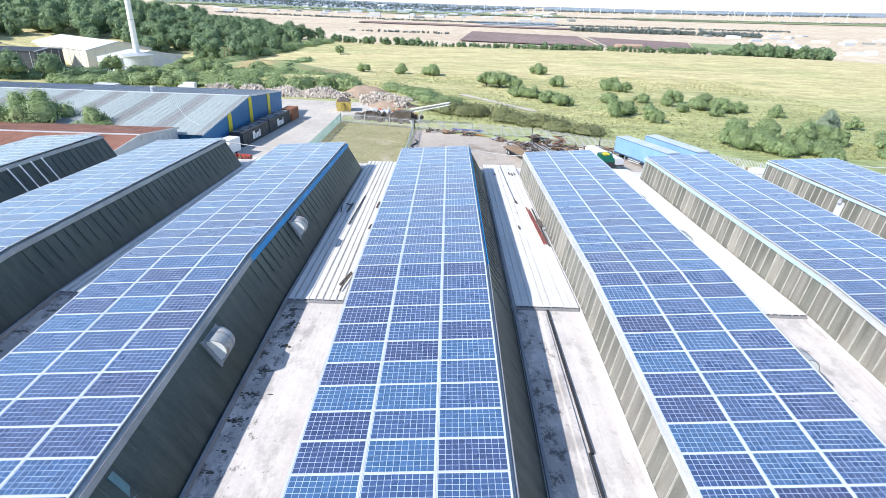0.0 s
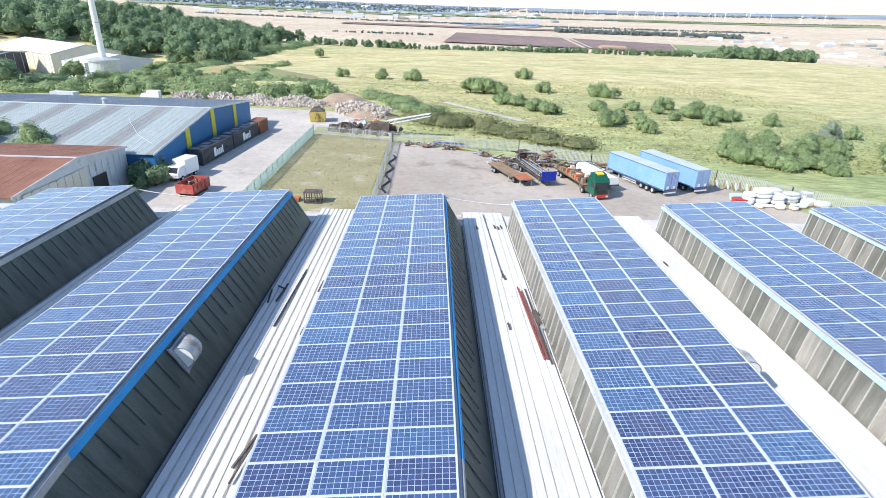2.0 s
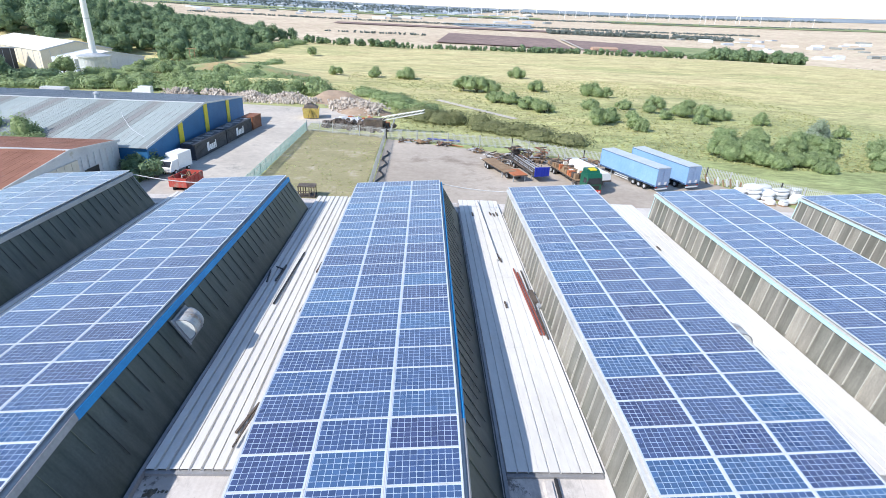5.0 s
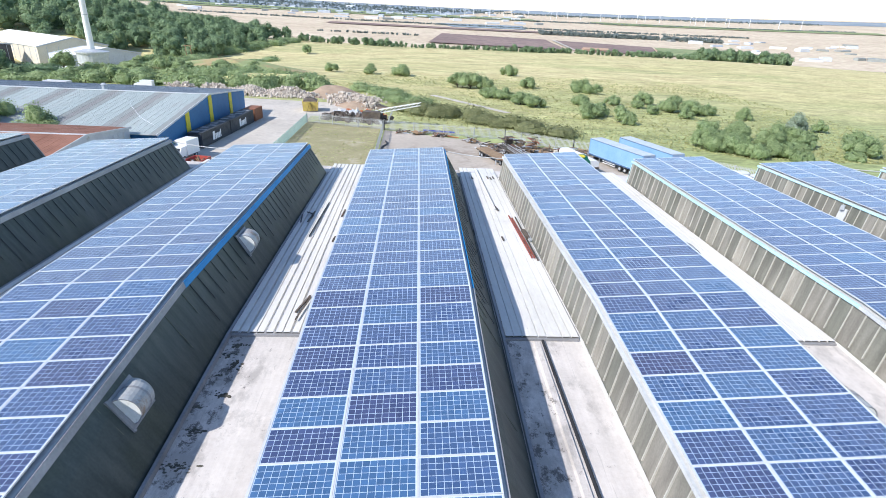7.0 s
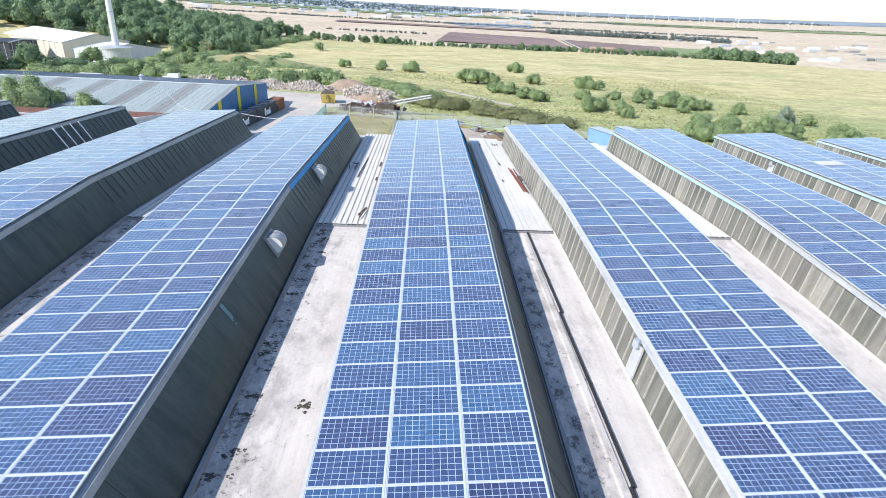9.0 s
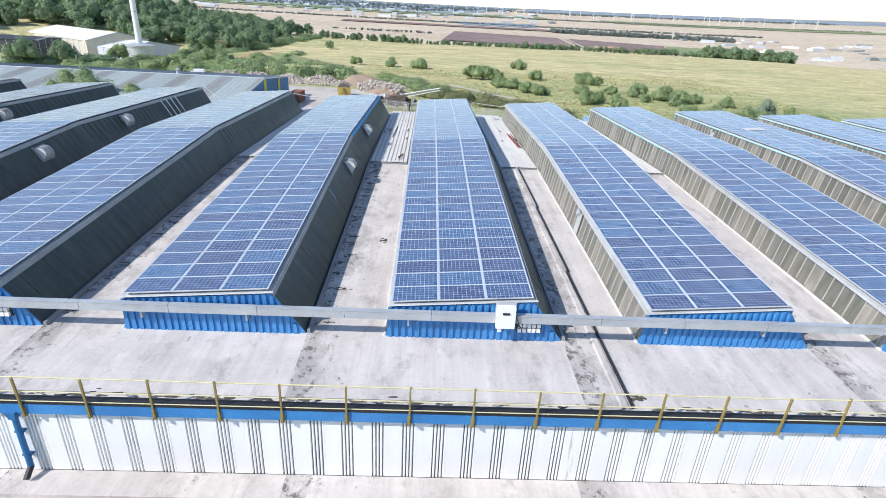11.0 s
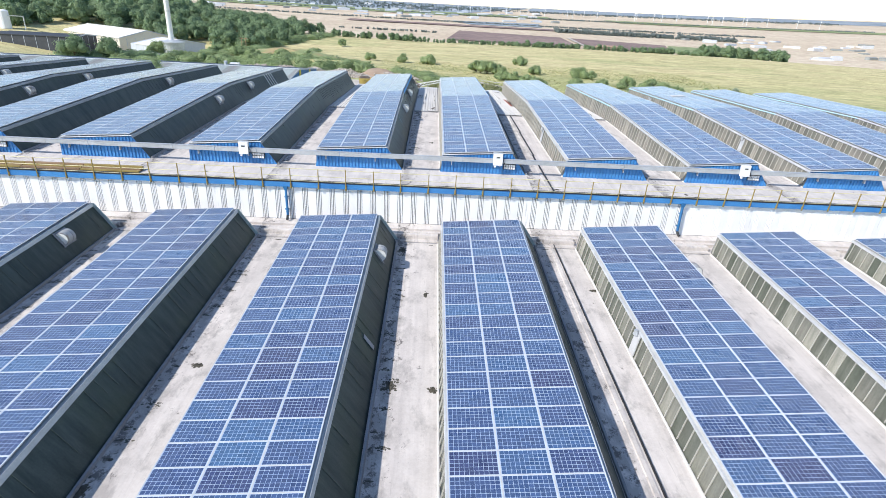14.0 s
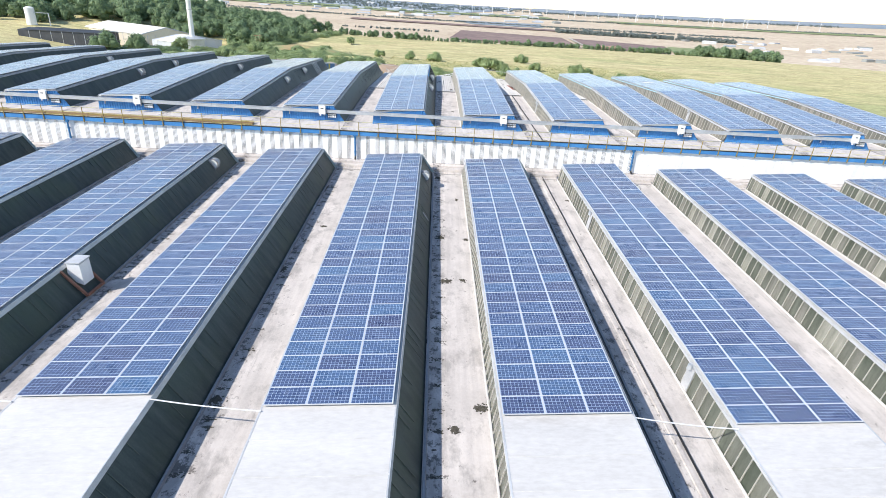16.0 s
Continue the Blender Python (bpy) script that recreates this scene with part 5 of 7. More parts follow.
# the darker leaf colour on these two stands in for the shed's shade
shrub(-42.1, 88.6, 6.5, 3.8, "ivy bush beside the white shed, shade put into darker leaves", LEAF_DARK, 2200, 0.22, 212)
shrub(-40.6, 85.9, 4.5, 3.0, "bramble beside the white shed, shade put into darker leaves", LEAF_DARK, 1200, 0.2, 213)


def woodland(name, label, region, count, hmin, hmax, per, leaf, mat, seed):
    """Crowded crowns over a region (four corners), one uncountable mass."""
    rnd = random.Random(seed)
    a, b, c, d = (Vector((*p, 0)) for p in region)
    clouds = []
    for i in range(count):
        u, v = rnd.random(), rnd.random()
        p = (a * (1 - u) + b * u) * (1 - v) + (d * (1 - u) + c * u) * v
        h = rnd.uniform(hmin, hmax)
        g, w = ground_h(p.x, p.y), h * rnd.uniform(0.26, 0.4)
        blobs = [(p.x + rnd.uniform(-1, 1) * w * 0.6, p.y + rnd.uniform(-1, 1) * w * 0.6, g + h * rnd.uniform(0.15, 0.8), w * rnd.uniform(0.5, 0.8), w * rnd.uniform(0.5, 0.8), h * rnd.uniform(0.16, 0.26)) for _ in range(7)]
        clouds.append(leaf_cloud(blobs, per, leaf, seed * 1000 + i))
    return thing(name, label, "woodland", kind="stuff", data=cloud_mesh(name, clouds, mat))


woodland("woodland", "dense dark green woodland on the hillside", [(-439.0, 315.0), (-219.5, 330.0), (-194.0, 495.6), (-439.0, 571.5)], 380, 12, 17.5, 560, 0.66, LEAF_DARK, 11)
woodland("woodland", "mixed green trees along the woodland edge", [(-229.7, 333.2), (-130.7, 312.0), (-114.4, 442.3), (-219.5, 495.9)], 210, 9.0, 13.0, 660, 0.55, LEAF_DARK, 12)
woodland("woodland", "lower trees at the end of the wood", [(-132.7, 307.5), (-110.3, 311.8), (-99.0, 457.9), (-128.6, 463.5)], 75, 7, 11, 560, 0.6, LEAF_DARK, 13)
woodland("woodland", "dark green trees closing in behind the works", [(-439.0, 277.1), (-255.2, 304.3), (-245.0, 333.4), (-439.0, 340.5)], 80, 8, 13, 520, 0.62, LEAF_DARK, 28)
woodland("tree_line", "dark hedge trees along the field crest", [(-93.9, 440.0), (-22.5, 433.0), (-22.5, 445.6), (-93.9, 456.8)], 60, 3.0, 6, 300, 0.5, LEAF_DARK, 14)
woodland("tree_line", "low hedge along the meadow crest", [(-20.4, 430.9), (132.7, 449.6), (132.7, 458.0), (-20.4, 439.3)], 120, 1.6, 4.2, 150, 0.5, LEAF_DARK, 15)
woodland("tree_line", "broken hedge line along the meadow crest", [(61.3, 437.0), (219.5, 462.2), (219.5, 470.6), (61.3, 445.4)], 80, 2.5, 5.6, 170, 0.6, LEAF_DARK, 16)
woodland("woodland", "dense green copse beyond the meadow", [(241.0, 474.8), (324.7, 485.3), (336.9, 530.5), (263.4, 556.7)], 120, 6.5, 11.5, 420, 0.7, LEAF_DARK, 17)
woodland("tree_line", "long row of distant poplars", [(388.0, 1830), (919, 1730), (929, 1790), (388.0, 1890)], 360, 9, 15, 60, 2.2, LEAF_HAZED, 18)
woodland("tree_line", "distant hedgerow trees on the plain", [(-919, 2300), (1225, 2100), (1225, 2140), (-919, 2340)], 900, 2.5, 6, 14, 2.6, LEAF_HAZED, 19)
woodland("tree_line", "distant hedgerow trees on the plain", [(-1429, 3000), (2246, 2900), (2246, 2950), (-1429, 3050)], 1100, 3, 7, 12, 3.2, LEAF_HAZED, 20)
woodland("tree_line", "distant woods near the horizon", [(-2042, 3900), (2655, 3700), (2655, 3900), (-2042, 4100)], 1200, 4, 9, 12, 4.5, LEAF_HAZED, 21)
woodland("tree_line", "distant hedgerow on pale stubble", [(-265.5, 1500), (0.0, 1490), (0.0, 1500), (-265.5, 1510)], 60, 3, 6, 30, 1.8, LEAF_HAZED, 22)
woodland("tree_line", "hedgerow trees before the distant town", [(510.5, 900), (919, 850), (919, 870), (510.5, 920)], 160, 3, 6, 40, 1.4, LEAF_HAZED, 23)

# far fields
# wooded land shifted to blue-grey, distance haze painted into its base
FAR_WOOD_HAZED = surf("hazed_wooded_land", (0.2, 0.25, 0.29), (0.3, 0.34, 0.37), 0.004, 0.03, 0.95, 0, 0.0, (0.42, 0.4, 0.36), 0.003, 0.6)
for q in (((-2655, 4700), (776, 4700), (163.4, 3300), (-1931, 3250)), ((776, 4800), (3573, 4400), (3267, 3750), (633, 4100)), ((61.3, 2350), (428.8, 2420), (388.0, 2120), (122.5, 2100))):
    on_ground("field", q, FAR_WOOD_HAZED, "distant wooded land and rooftops with haze tinted into the colour", "field", 1.2, 60.0)
woodland("woodland", "hazy distant woods round the town", [(-1931, 3300), (-61.3, 3300), (664, 4300), (-2348, 4300)], 1000, 5, 13, 14, 5.0, LEAF_HAZED, 31)
for mat, lab, q in ((PLOUGH, "dark brown ploughed field on the plain", ((63.3, 1640), (336.9, 1540), (306.3, 1180), (20.4, 1240))), (PLOUGH, "dark brown ploughed field on the plain", ((352.2, 1530), (571.8, 1400), (479.9, 1130), (318.6, 1180))),
                    (GREENF, "green crop field on the plain", ((571.8, 1390), (776, 1330), (653, 1120), (490.1, 1130))), (GREENF, "dull green field on the plain", ((-1219, 3050), (102.1, 3000), (61.3, 2850), (-1117, 2880))),
                    (PLOUGH, "brown ploughed strip on the plain", ((-306.3, 2050), (510.5, 2000), (490.1, 1900), (-306.3, 1940))), (GREENF, "dull green field near the horizon", ((-1531, 3300), (613, 3250), (613, 2950), (-1531, 2980))),
                    (GREENF, "dull green field near the horizon", ((919, 3200), (2348, 2900), (2246, 2700), (919, 2900)))):
    on_ground("field", q, mat, lab, "field", 2.2, 30.0)
on_ground("road", [(318.6, 1180), (324.7, 1180), (359.4, 1530), (351.2, 1530)], ROAD, "pale farm track between brown fields", "road", 2.6, 40.0)
on_ground("road", [(3.1, 175.3), (5.1, 176.4), (24.5, 147.9), (22.5, 146.9)], ROAD, "pale worn path through the meadow", "path", 0.12, 4.0)


def grass_tufts():
    rg = np.random.default_rng(5)
    n = 26000
    x, y = rg.uniform(-30, 120, n), 104 + 150 * rg.random(n) ** 1.6
    keep = ~((x < 52) & (x > -120) & (y < 128 - 0.25 * np.maximum(x, 0))) & ~((x < -8) & (y < 185)) & (y > 112 - 0.5 * np.maximum(0, x - 50))
    x, y = x[keep], y[keep]
    z = np.array([ground_h(a, b) for a, b in zip(x, y)])
    n = len(x)
    h, w, a = rg.uniform(0.1, 0.3, n), rg.uniform(0.12, 0.35, n), rg.uniform(0, 3.14, n)
    dx, dy = np.cos(a) * w, np.sin(a) * w
    lx, ly = rg.normal(0, 0.2, n), rg.normal(0, 0.2, n)
    v = np.stack([np.stack([x - dx, y - dy, z - 0.05], 1), np.stack([x + dx, y + dy, z - 0.05], 1), np.stack([x + dx * 0.7 + lx, y + dy * 0.7 + ly, z + h], 1), np.stack([x - dx * 0.6 + lx, y - dy * 0.6 + ly, z + h * 0.8], 1)], 1).reshape(-1, 3)
    thing("meadow_tufts", "long dry grass tufts over the meadow", "grass", kind="stuff", data=cloud_mesh("meadow_tufts", [v], TUFT))


grass_tufts()


def plot_weeds():
    """Low weedy clumps over the mown plot and along its fences."""
    rg = np.random.default_rng(6)
    n = 2600
    x, y = rg.uniform(-24.4, -8.3, n), rg.uniform(70, 122, n)
    edge = np.abs(x + 16.4) / 8 + np.abs(y - 96) / 26
    keep = rg.random(n) < 0.25 + 0.5 * edge * rg.random(n)
    x, y = x[keep], y[keep]
    n = len(x)
    h, w, a = rg.uniform(0.05, 0.16, n), rg.uniform(0.1, 0.35, n), rg.uniform(0, 3.14, n)
    dx, dy, z = np.cos(a) * w, np.sin(a) * w, np.full(n, -4.68)
    v = np.stack([np.stack([x - dx, y - dy, z], 1), np.stack([x + dx, y + dy, z], 1), np.stack([x + dx * 0.7, y + dy * 0.7 + 0.1, z + h], 1), np.stack([x - dx * 0.6, y - dy * 0.6 + 0.1, z + h * 0.8], 1)], 1).reshape(-1, 3)
    thing("plot_weeds", "low weedy clumps on the mown plot", "weeds", kind="stuff", data=cloud_mesh("plot_weeds", [v], TUFT))


plot_weeds()


# ---- buildings round the yard ----
G0 = -4.65


def gabled(name, label, x0, x1, y0, yr, y1, eave, ridge, roof_mats, wall_mat, streaks=(0,), cat="warehouse", rear=None, rear_mat=None):
    """A shed whose ridge runs along x; gable walls at its two ends."""
    root = thing(name, label, cat)
    s = Shape()
    back = eave if rear is None else rear
    s.prism([(y0, G0), (y1, G0), (y1, back), (yr, ridge), (y0, eave)], x0 + 0.1, x1 - 0.1, "x")
    part("wall_shell", s.mesh("wall_shell", wall_mat), root)
    for a, za, b, zb, lab in ((y0 - 0.4, eave - 0.1, yr, ridge, "front roof sheet"), (yr, ridge, y1 + 0.4, back - 0.1, "rear roof sheet")):
        kinds = []
        for mat in [rear_mat] * len(roof_mats) if rear_mat and a == yr else roof_mats:
            s = Shape()
            s.hexa([(0, a, za + 0.05), (1.06, a, za + 0.05), (1.06, b, zb + 0.05), (0, b, zb + 0.05), (0, a, za + 0.13), (1.06, a, za + 0.13), (1.06, b, zb + 0.13), (0, b, zb + 0.13)])
            for q in (0.3, 0.65, 1.0):
                s.hexa([(q - 0.05, a, za + 0.12), (q + 0.05, a, za + 0.12), (q + 0.05, b, zb + 0.12), (q - 0.05, b, zb + 0.12), (q - 0.03, a, za + 0.145), (q + 0.03, a, za + 0.145), (q + 0.03, b, zb + 0.145), (q - 0.03, b, zb + 0.145)])
            kinds.append(s.mesh("roof_sheet", mat))
        n = int((x1 - x0) / 1.1)
        for i in range(n):
            part("roof_sheet", kinds[streaks[i % len(streaks)]], root, "", pose(x0 + (i + 0.02) * (x1 - x0) / n, 0, random.uniform(0, 0.01)) @ Matrix.Diagonal(((x1 - x0) / n / 1.1, 1, 1, 1)))
    s = Shape()
    s.beam((x1 + 0.06, y0 - 0.4, eave - 0.02), (x1 + 0.06, yr, ridge + 0.08), 0.12, 0.3).beam((x1 + 0.06, yr, ridge + 0.08), (x1 + 0.06, y1 + 0.4, back - 0.02), 0.12, 0.3)
    part("verge_trim", s.mesh("verge_trim", FLASH), root, "pale verge trim")
    s = Shape()
    s.beam((x0, yr, ridge + 0.16), (x1, yr, ridge + 0.16), 0.4, 0.12)
    part("ridge_cap", s.mesh("ridge_cap", FLASH), root)
    return root


blue_shed = gabled("warehouse", "blue and yellow clad warehouse with weathered green-grey roof", -153, -41.0, 88.6, 112.2, 134.8, -0.45, 2.35, (OLD_GREEN, OLD_HALF, OLD_SOOT), WARE_BLUE, (0, 0, 0, 0, 1, 2, 1, 0), rear=0.35, rear_mat=REAR_ROOF)
for y in (100.9, 112.6, 124.6):
    s = Shape()
    s.box(-41.09, y - 0.85, G0, -40.97, y + 0.85, -0.55 + 2.75 * (1 - abs(y - 112.2) / (23.6 if y < 112.2 else 32.0)))
    part("yellow_stripe", s.mesh("yellow_stripe", WARE_YEL), blue_shed, "yellow cladding stripe")
s = Shape()
s.tube((-61.3, 113.7, 2.2), (-61.3, 113.7, 3.3), 0.5, 0.42, 10).tube((-61.3, 113.7, 3.3), (-61.3, 113.7, 3.6), 0.65, 0.2, 10)
part("roof_vent", s.mesh("roof_vent", GALV), blue_shed)
s = Shape()
line = [(-52.3, 104.5), (-50.9, 102.0), (-49.2, 99.6), (-47.8, 97.5), (-46.4, 95.7), (-44.5, 93.8), (-42.9, 92.3)]
for (xa, ya), (xb, yb) in zip(line, line[1:]):
    s.tube((xa, ya, -0.2 + (ya - 88.6) * 0.1186), (xb, yb, -0.2 + (yb - 88.6) * 0.1186), 0.035, sides=6)
thing("cable", "pale cable lying curved across the warehouse roof", "cable", data=s.mesh("cable", SHED_WHITE))
rust_shed = gabled("shed", "low shed with a rust-red corrugated roof and white gable", -112, -44.9, 64.8, 76.8, 88.2, 0.55, 1.75, (RUST,), SHED_WHITE, cat="shed")
# flat black panel on the gable imitates the unlit inside of the doorway
s = Shape()
s.box(-44.88, 79.0, G0, -44.8, 82.2, -1.4)
part("doorway", s.mesh("doorway", BLACK), rust_shed, "doorway with its unlit inside painted as a black panel")
for i in range(8):
    s = Shape()
    s.box(-44.88, 66.0 + i * 1.5, -2.6, -44.82, 67.4 + i * 1.5, 0.3)
    part("cladding_panel", s.mesh("cladding_panel", CREAM), rust_shed, "cream cladding panel")
for i in range(15):
    s = Shape()
    s.box(-44.9, 65.2 + i * 1.5, G0, -44.83, 65.28 + i * 1.5, 0.45)
    part("cladding_rib", s.mesh("cladding_rib", SHED_WHITE), rust_shed)

# white warehouses and chimney by the wood


def block(name, label, cx, cy, ang, hw, length, eave, apex, wall, roof, cat="warehouse"):
    """A gabled hall: gable centre (cx, cy), its face along ang, running back from it."""
    a = radians(ang)
    back = (cx - math.sin(a) * length, cy + math.cos(a) * length)
    g = min(ground_h(cx, cy), ground_h(*back)) - 1.0
    root = thing(name, label, cat, pose(cx, cy, g, 0, 0, ang + 90))
    eave, apex = eave - g, apex - g
    s = Shape()
    s.prism([(-hw, 0), (hw, 0), (hw, eave), (0, apex), (-hw, eave)], 0, length, "x")
    part("wall_shell", s.mesh("wall_shell", wall), root)
    for sgn in (-1, 1):
        for i in range(int(length / 5)):
            s = Shape()
            xa, xb = -0.3 + i * 5, min(length + 0.3, 4.66 + i * 5)
            s.hexa([(xa, sgn * (hw + 0.4), eave - 0.05), (xb, sgn * (hw + 0.4), eave - 0.05), (xb, 0, apex + 0.1), (xa, 0, apex + 0.1),
                    (xa, sgn * (hw + 0.4), eave + 0.25), (xb, sgn * (hw + 0.4), eave + 0.25), (xb, 0, apex + 0.4), (xa, 0, apex + 0.4)])
            part("roof_sheet", s.mesh("roof_sheet", roof), root)
        s = Shape()
        s.beam((-0.4, sgn * (hw + 0.4), eave + 0.05), (-0.4, 0, apex + 0.25), 0.15, 0.5)
        part("verge_trim", s.mesh("verge_trim", GREY_CLAD), root)
    for i in range(int(2 * hw / 5)):
        s = Shape()
        y = -hw + 3 + i * 5
        s.box(-0.1, y - 0.1, 0, 0, y + 0.1, eave)
        part("cladding_joint", s.mesh("cladding_joint", GREY_CLAD), root)
    for i in range(int(length / 6)):
        s = Shape()
        s.box(2 + i * 6, hw, 0, 2.2 + i * 6, hw + 0.1, eave)
        part("cladding_joint", s.mesh("cladding_joint", GREY_CLAD), root)
    return root


block("warehouse", "large cream warehouse with a pale roof before the wood", -168.0, 290.6, 54, 16.0, 72, -4.4, -0.8, CREAM, PALE_ROOF)
block("warehouse", "low white-roofed warehouse with a light grey gable", -140.9, 268.7, 58, 15.6, 19, -5.6, -3.0, GREY_CLAD, PALE_ROOF)
block("warehouse", "dark low works building beside the wood", -193.0, 273.6, 90, 10.0, 44, -4.2, -3.4, DARK_BOX, DARK_BOX)
g = ground_h(-132.0, 240.0)
stack = thing("chimney", "tall white chimney on a silver drum", "chimney", pose(-132.0, 240.0, g - 0.5))
top = -1.9 - g
s = Shape()
s.tube((0, 0, 0), (0, 0, top), 5.6, 5.6, 28).tube((0, 0, top), (0, 0, top + 0.5), 6.2, 6.2, 28).tube((0, 0, top + 0.5), (0, 0, top + 1.4), 6.0, 1.8, 28)
part("drum", s.mesh("drum", GALV), stack, "silver steel drum")
s = Shape()
s.tube((0, 0, top + 1.0), (0, 0, top + 42.0), 1.25, 0.95, 18)
part("shaft", s.mesh("shaft", WHITE_P), stack, "white tapered shaft")
for z in (14, 27, 41.5):
    s = Shape()
    s.tube((0, 0, top + z), (0, 0, top + z + 0.3), 1.33 - z * 0.007, 1.33 - z * 0.007, 18)
    part("band", s.mesh("band", GALV), stack)
silo = thing("silo", "white storage silo with a gangway", "silo", pose(-253.0, 300.0, ground_h(-253.0, 300.0)))
s = Shape()
s.tube((0, 0, 0), (0, 0, 9.5), 2.8, 2.6, 16).tube((0, 0, 9.5), (0, 0, 10.3), 2.6, 1.0, 16)
part("tank", s.mesh("tank", WHITE_P), silo)
s = Shape()
s.beam((2.5, 0, 7), (11, 0, 7), 1.0, 0.3).beam((11, 0, 7), (11, 0, 0), 0.4, 0.4)
part("gangway", s.mesh("gangway", GALV), silo)


def pylon(x, y):
    root = thing("power_pole", "twin wooden power pole with a crossarm", "power pole", pose(x, y, ground_h(x, y)), "power poles by the wood")
    for dx in (-1.2, 1.2):
        s = Shape()
        s.tube((dx, 0, 0), (dx, 0, 9), 0.22, 0.16, 6)
        part("pole", s.mesh("pole", WOOD), root)
    s = Shape()
    s.box(-2.4, -0.12, 8.3, 2.4, 0.12, 8.6).box(-1.3, -0.1, 6.4, 1.3, 0.1, 6.6)
    part("crossarm", s.mesh("crossarm", WOOD), root)


pylon(-115.7, 296.2)
pylon(-118.9, 432.9)


# ---- vehicles and yard things ----
def heading(ax, ay, bx, by):
    """Degrees that turn +y towards the way from a to b."""
    return math.degrees(math.atan2(-(bx - ax), by - ay))


def wheel(root, x, y, r=0.5, w=0.3):
    s = Shape()
    s.tube((x - w / 2, y, r), (x + w / 2, y, r), r, r, 14)
    t = part("wheel", s.mesh("wheel", TYRE), root, "black tyre")
    s = Shape()
    o = w / 2 + 0.01 if x > 0 else -w / 2 - 0.01
    s.tube((x + o - 0.02, y, r), (x + o + 0.02, y, r), r * 0.55, r * 0.5, 10)
    part("rim", s.mesh("rim", GALV), t)


TRAILER_ROOF = surf("grey_blue_tilt_roof", (0.42, 0.47, 0.53), (0.52, 0.57, 0.62), 0.5, 8, 0.6, 0, 0.05, (0.36, 0.38, 0.4), 0.6, 0.62)
TRAILER_DOOR = surf("faded_blue_doors", (0.27, 0.37, 0.56), (0.33, 0.44, 0.63), 0.6, 8, 0.5, 0, 0.05)
TRAILER_RAIL = plain("dark_blue_rail", (0.07, 0.13, 0.24), 0.5)


def curtain_trailer(x, y, rz):
    """Origin at the rear end's middle on the ground; +y runs to the front of the trailer."""
    root = thing("curtain_trailer", "sky-blue curtain-sided lorry trailer parked in the yard", "lorry trailer", pose(x, y, G0, 0, 0, rz), "parked curtain trailers")
    s = Shape()
    s.box(-1.24, 0.06, 1.2, 1.24, 13.5, 3.86)
    part("curtain_body", s.mesh("curtain_body", CURTAIN), root)
    s = Shape()
    s.box(-1.28, 0.0, 3.84, 1.28, 13.56, 3.98)
    part("roof", s.mesh("roof", TRAILER_ROOF), root, "pale grey-blue roof")
    for dx in (-1.27, 1.27):
        s = Shape()
        s.box(dx - 0.03, 0.0, 3.8, dx + 0.03, 13.56, 3.9)
        part("cant_rail", s.mesh("cant_rail", TRAILER_RAIL), root, "dark top rail")
    s = Shape()
    s.box(-1.28, 0.0, 1.02, 1.28, 13.56, 1.24)
    part("side_rail", s.mesh("side_rail", TRAILER_RAIL), root)
    for dx in (-0.62, 0.62):
        s = Shape()
        s.box(dx - 0.58, -0.03, 1.3, dx + 0.58, 0.05, 3.8)
        d = part("rear_door", s.mesh("rear_door", TRAILER_DOOR), root)
        for q in (-0.25, 0.25):
            s = Shape()
            s.tube((dx + q, -0.06, 1.25), (dx + q, -0.06, 3.8), 0.018, sides=6)
            part("lock_rod", s.mesh("lock_rod", TRAILER_DOOR), d)
        s = Shape()
        s.box(dx - 0.2, -0.09, 1.3, dx + 0.2, -0.04, 1.75)
        part("document_box", s.mesh("document_box", WHITE_P), d, "small white plate")
    for dx in (-1.25, 1.25):
        for yy in (0.03, 13.5):
            s = Shape()
            s.box(dx - 0.05, yy - 0.06, 1.1, dx + 0.05, yy + 0.06, 3.95)
            part("corner_post", s.mesh("corner_post", CURTAIN), root)
        for i in range(14):
            s = Shape()
            s.box(dx - 0.015, 0.5 + i * 0.95, 1.1, dx + 0.015, 0.56 + i * 0.95, 1.34)
            part("strap", s.mesh("strap", WHITE_P), root)
        s = Shape()
        s.box(dx * 0.95 - 0.02, 6.2, 0.45, dx * 0.95 + 0.02, 9.6, 0.55).box(dx * 0.95 - 0.02, 6.2, 0.75, dx * 0.95 + 0.02, 9.6, 0.85)
        part("side_guard", s.mesh("side_guard", WHITE_P), root)
        for i in range(3):
            wheel(root, dx * 0.84, 2.4 + i * 1.3, 0.5)
    for dx in (-0.8, 0.8):
        s = Shape()
        s.box(dx - 0.08, 10.8, 0.1, dx + 0.08, 10.96, 1.1).box(dx - 0.2, 10.7, 0, dx + 0.2, 11.06, 0.1)
        part("landing_leg", s.mesh("landing_leg", GALV), root)
    s = Shape()
    s.box(-1.2, -0.05, 0.55, 1.2, 0.02, 0.75)
    part("bumper", s.mesh("bumper", WHITE_P), root)
    for dx in (-1.05, 1.05):
        s = Shape()
        s.box(dx - 0.12, -0.08, 0.9, dx + 0.12, -0.02, 1.02)
        part("tail_light", s.mesh("tail_light", RED_P), root)


h = heading(35.1, 85.4, 30.3, 97.6)
curtain_trailer(37.4, 87.3, h)
h = heading(41.0, 87.4, 36.8, 99.4)
curtain_trailer(43.0, 89.0, h)


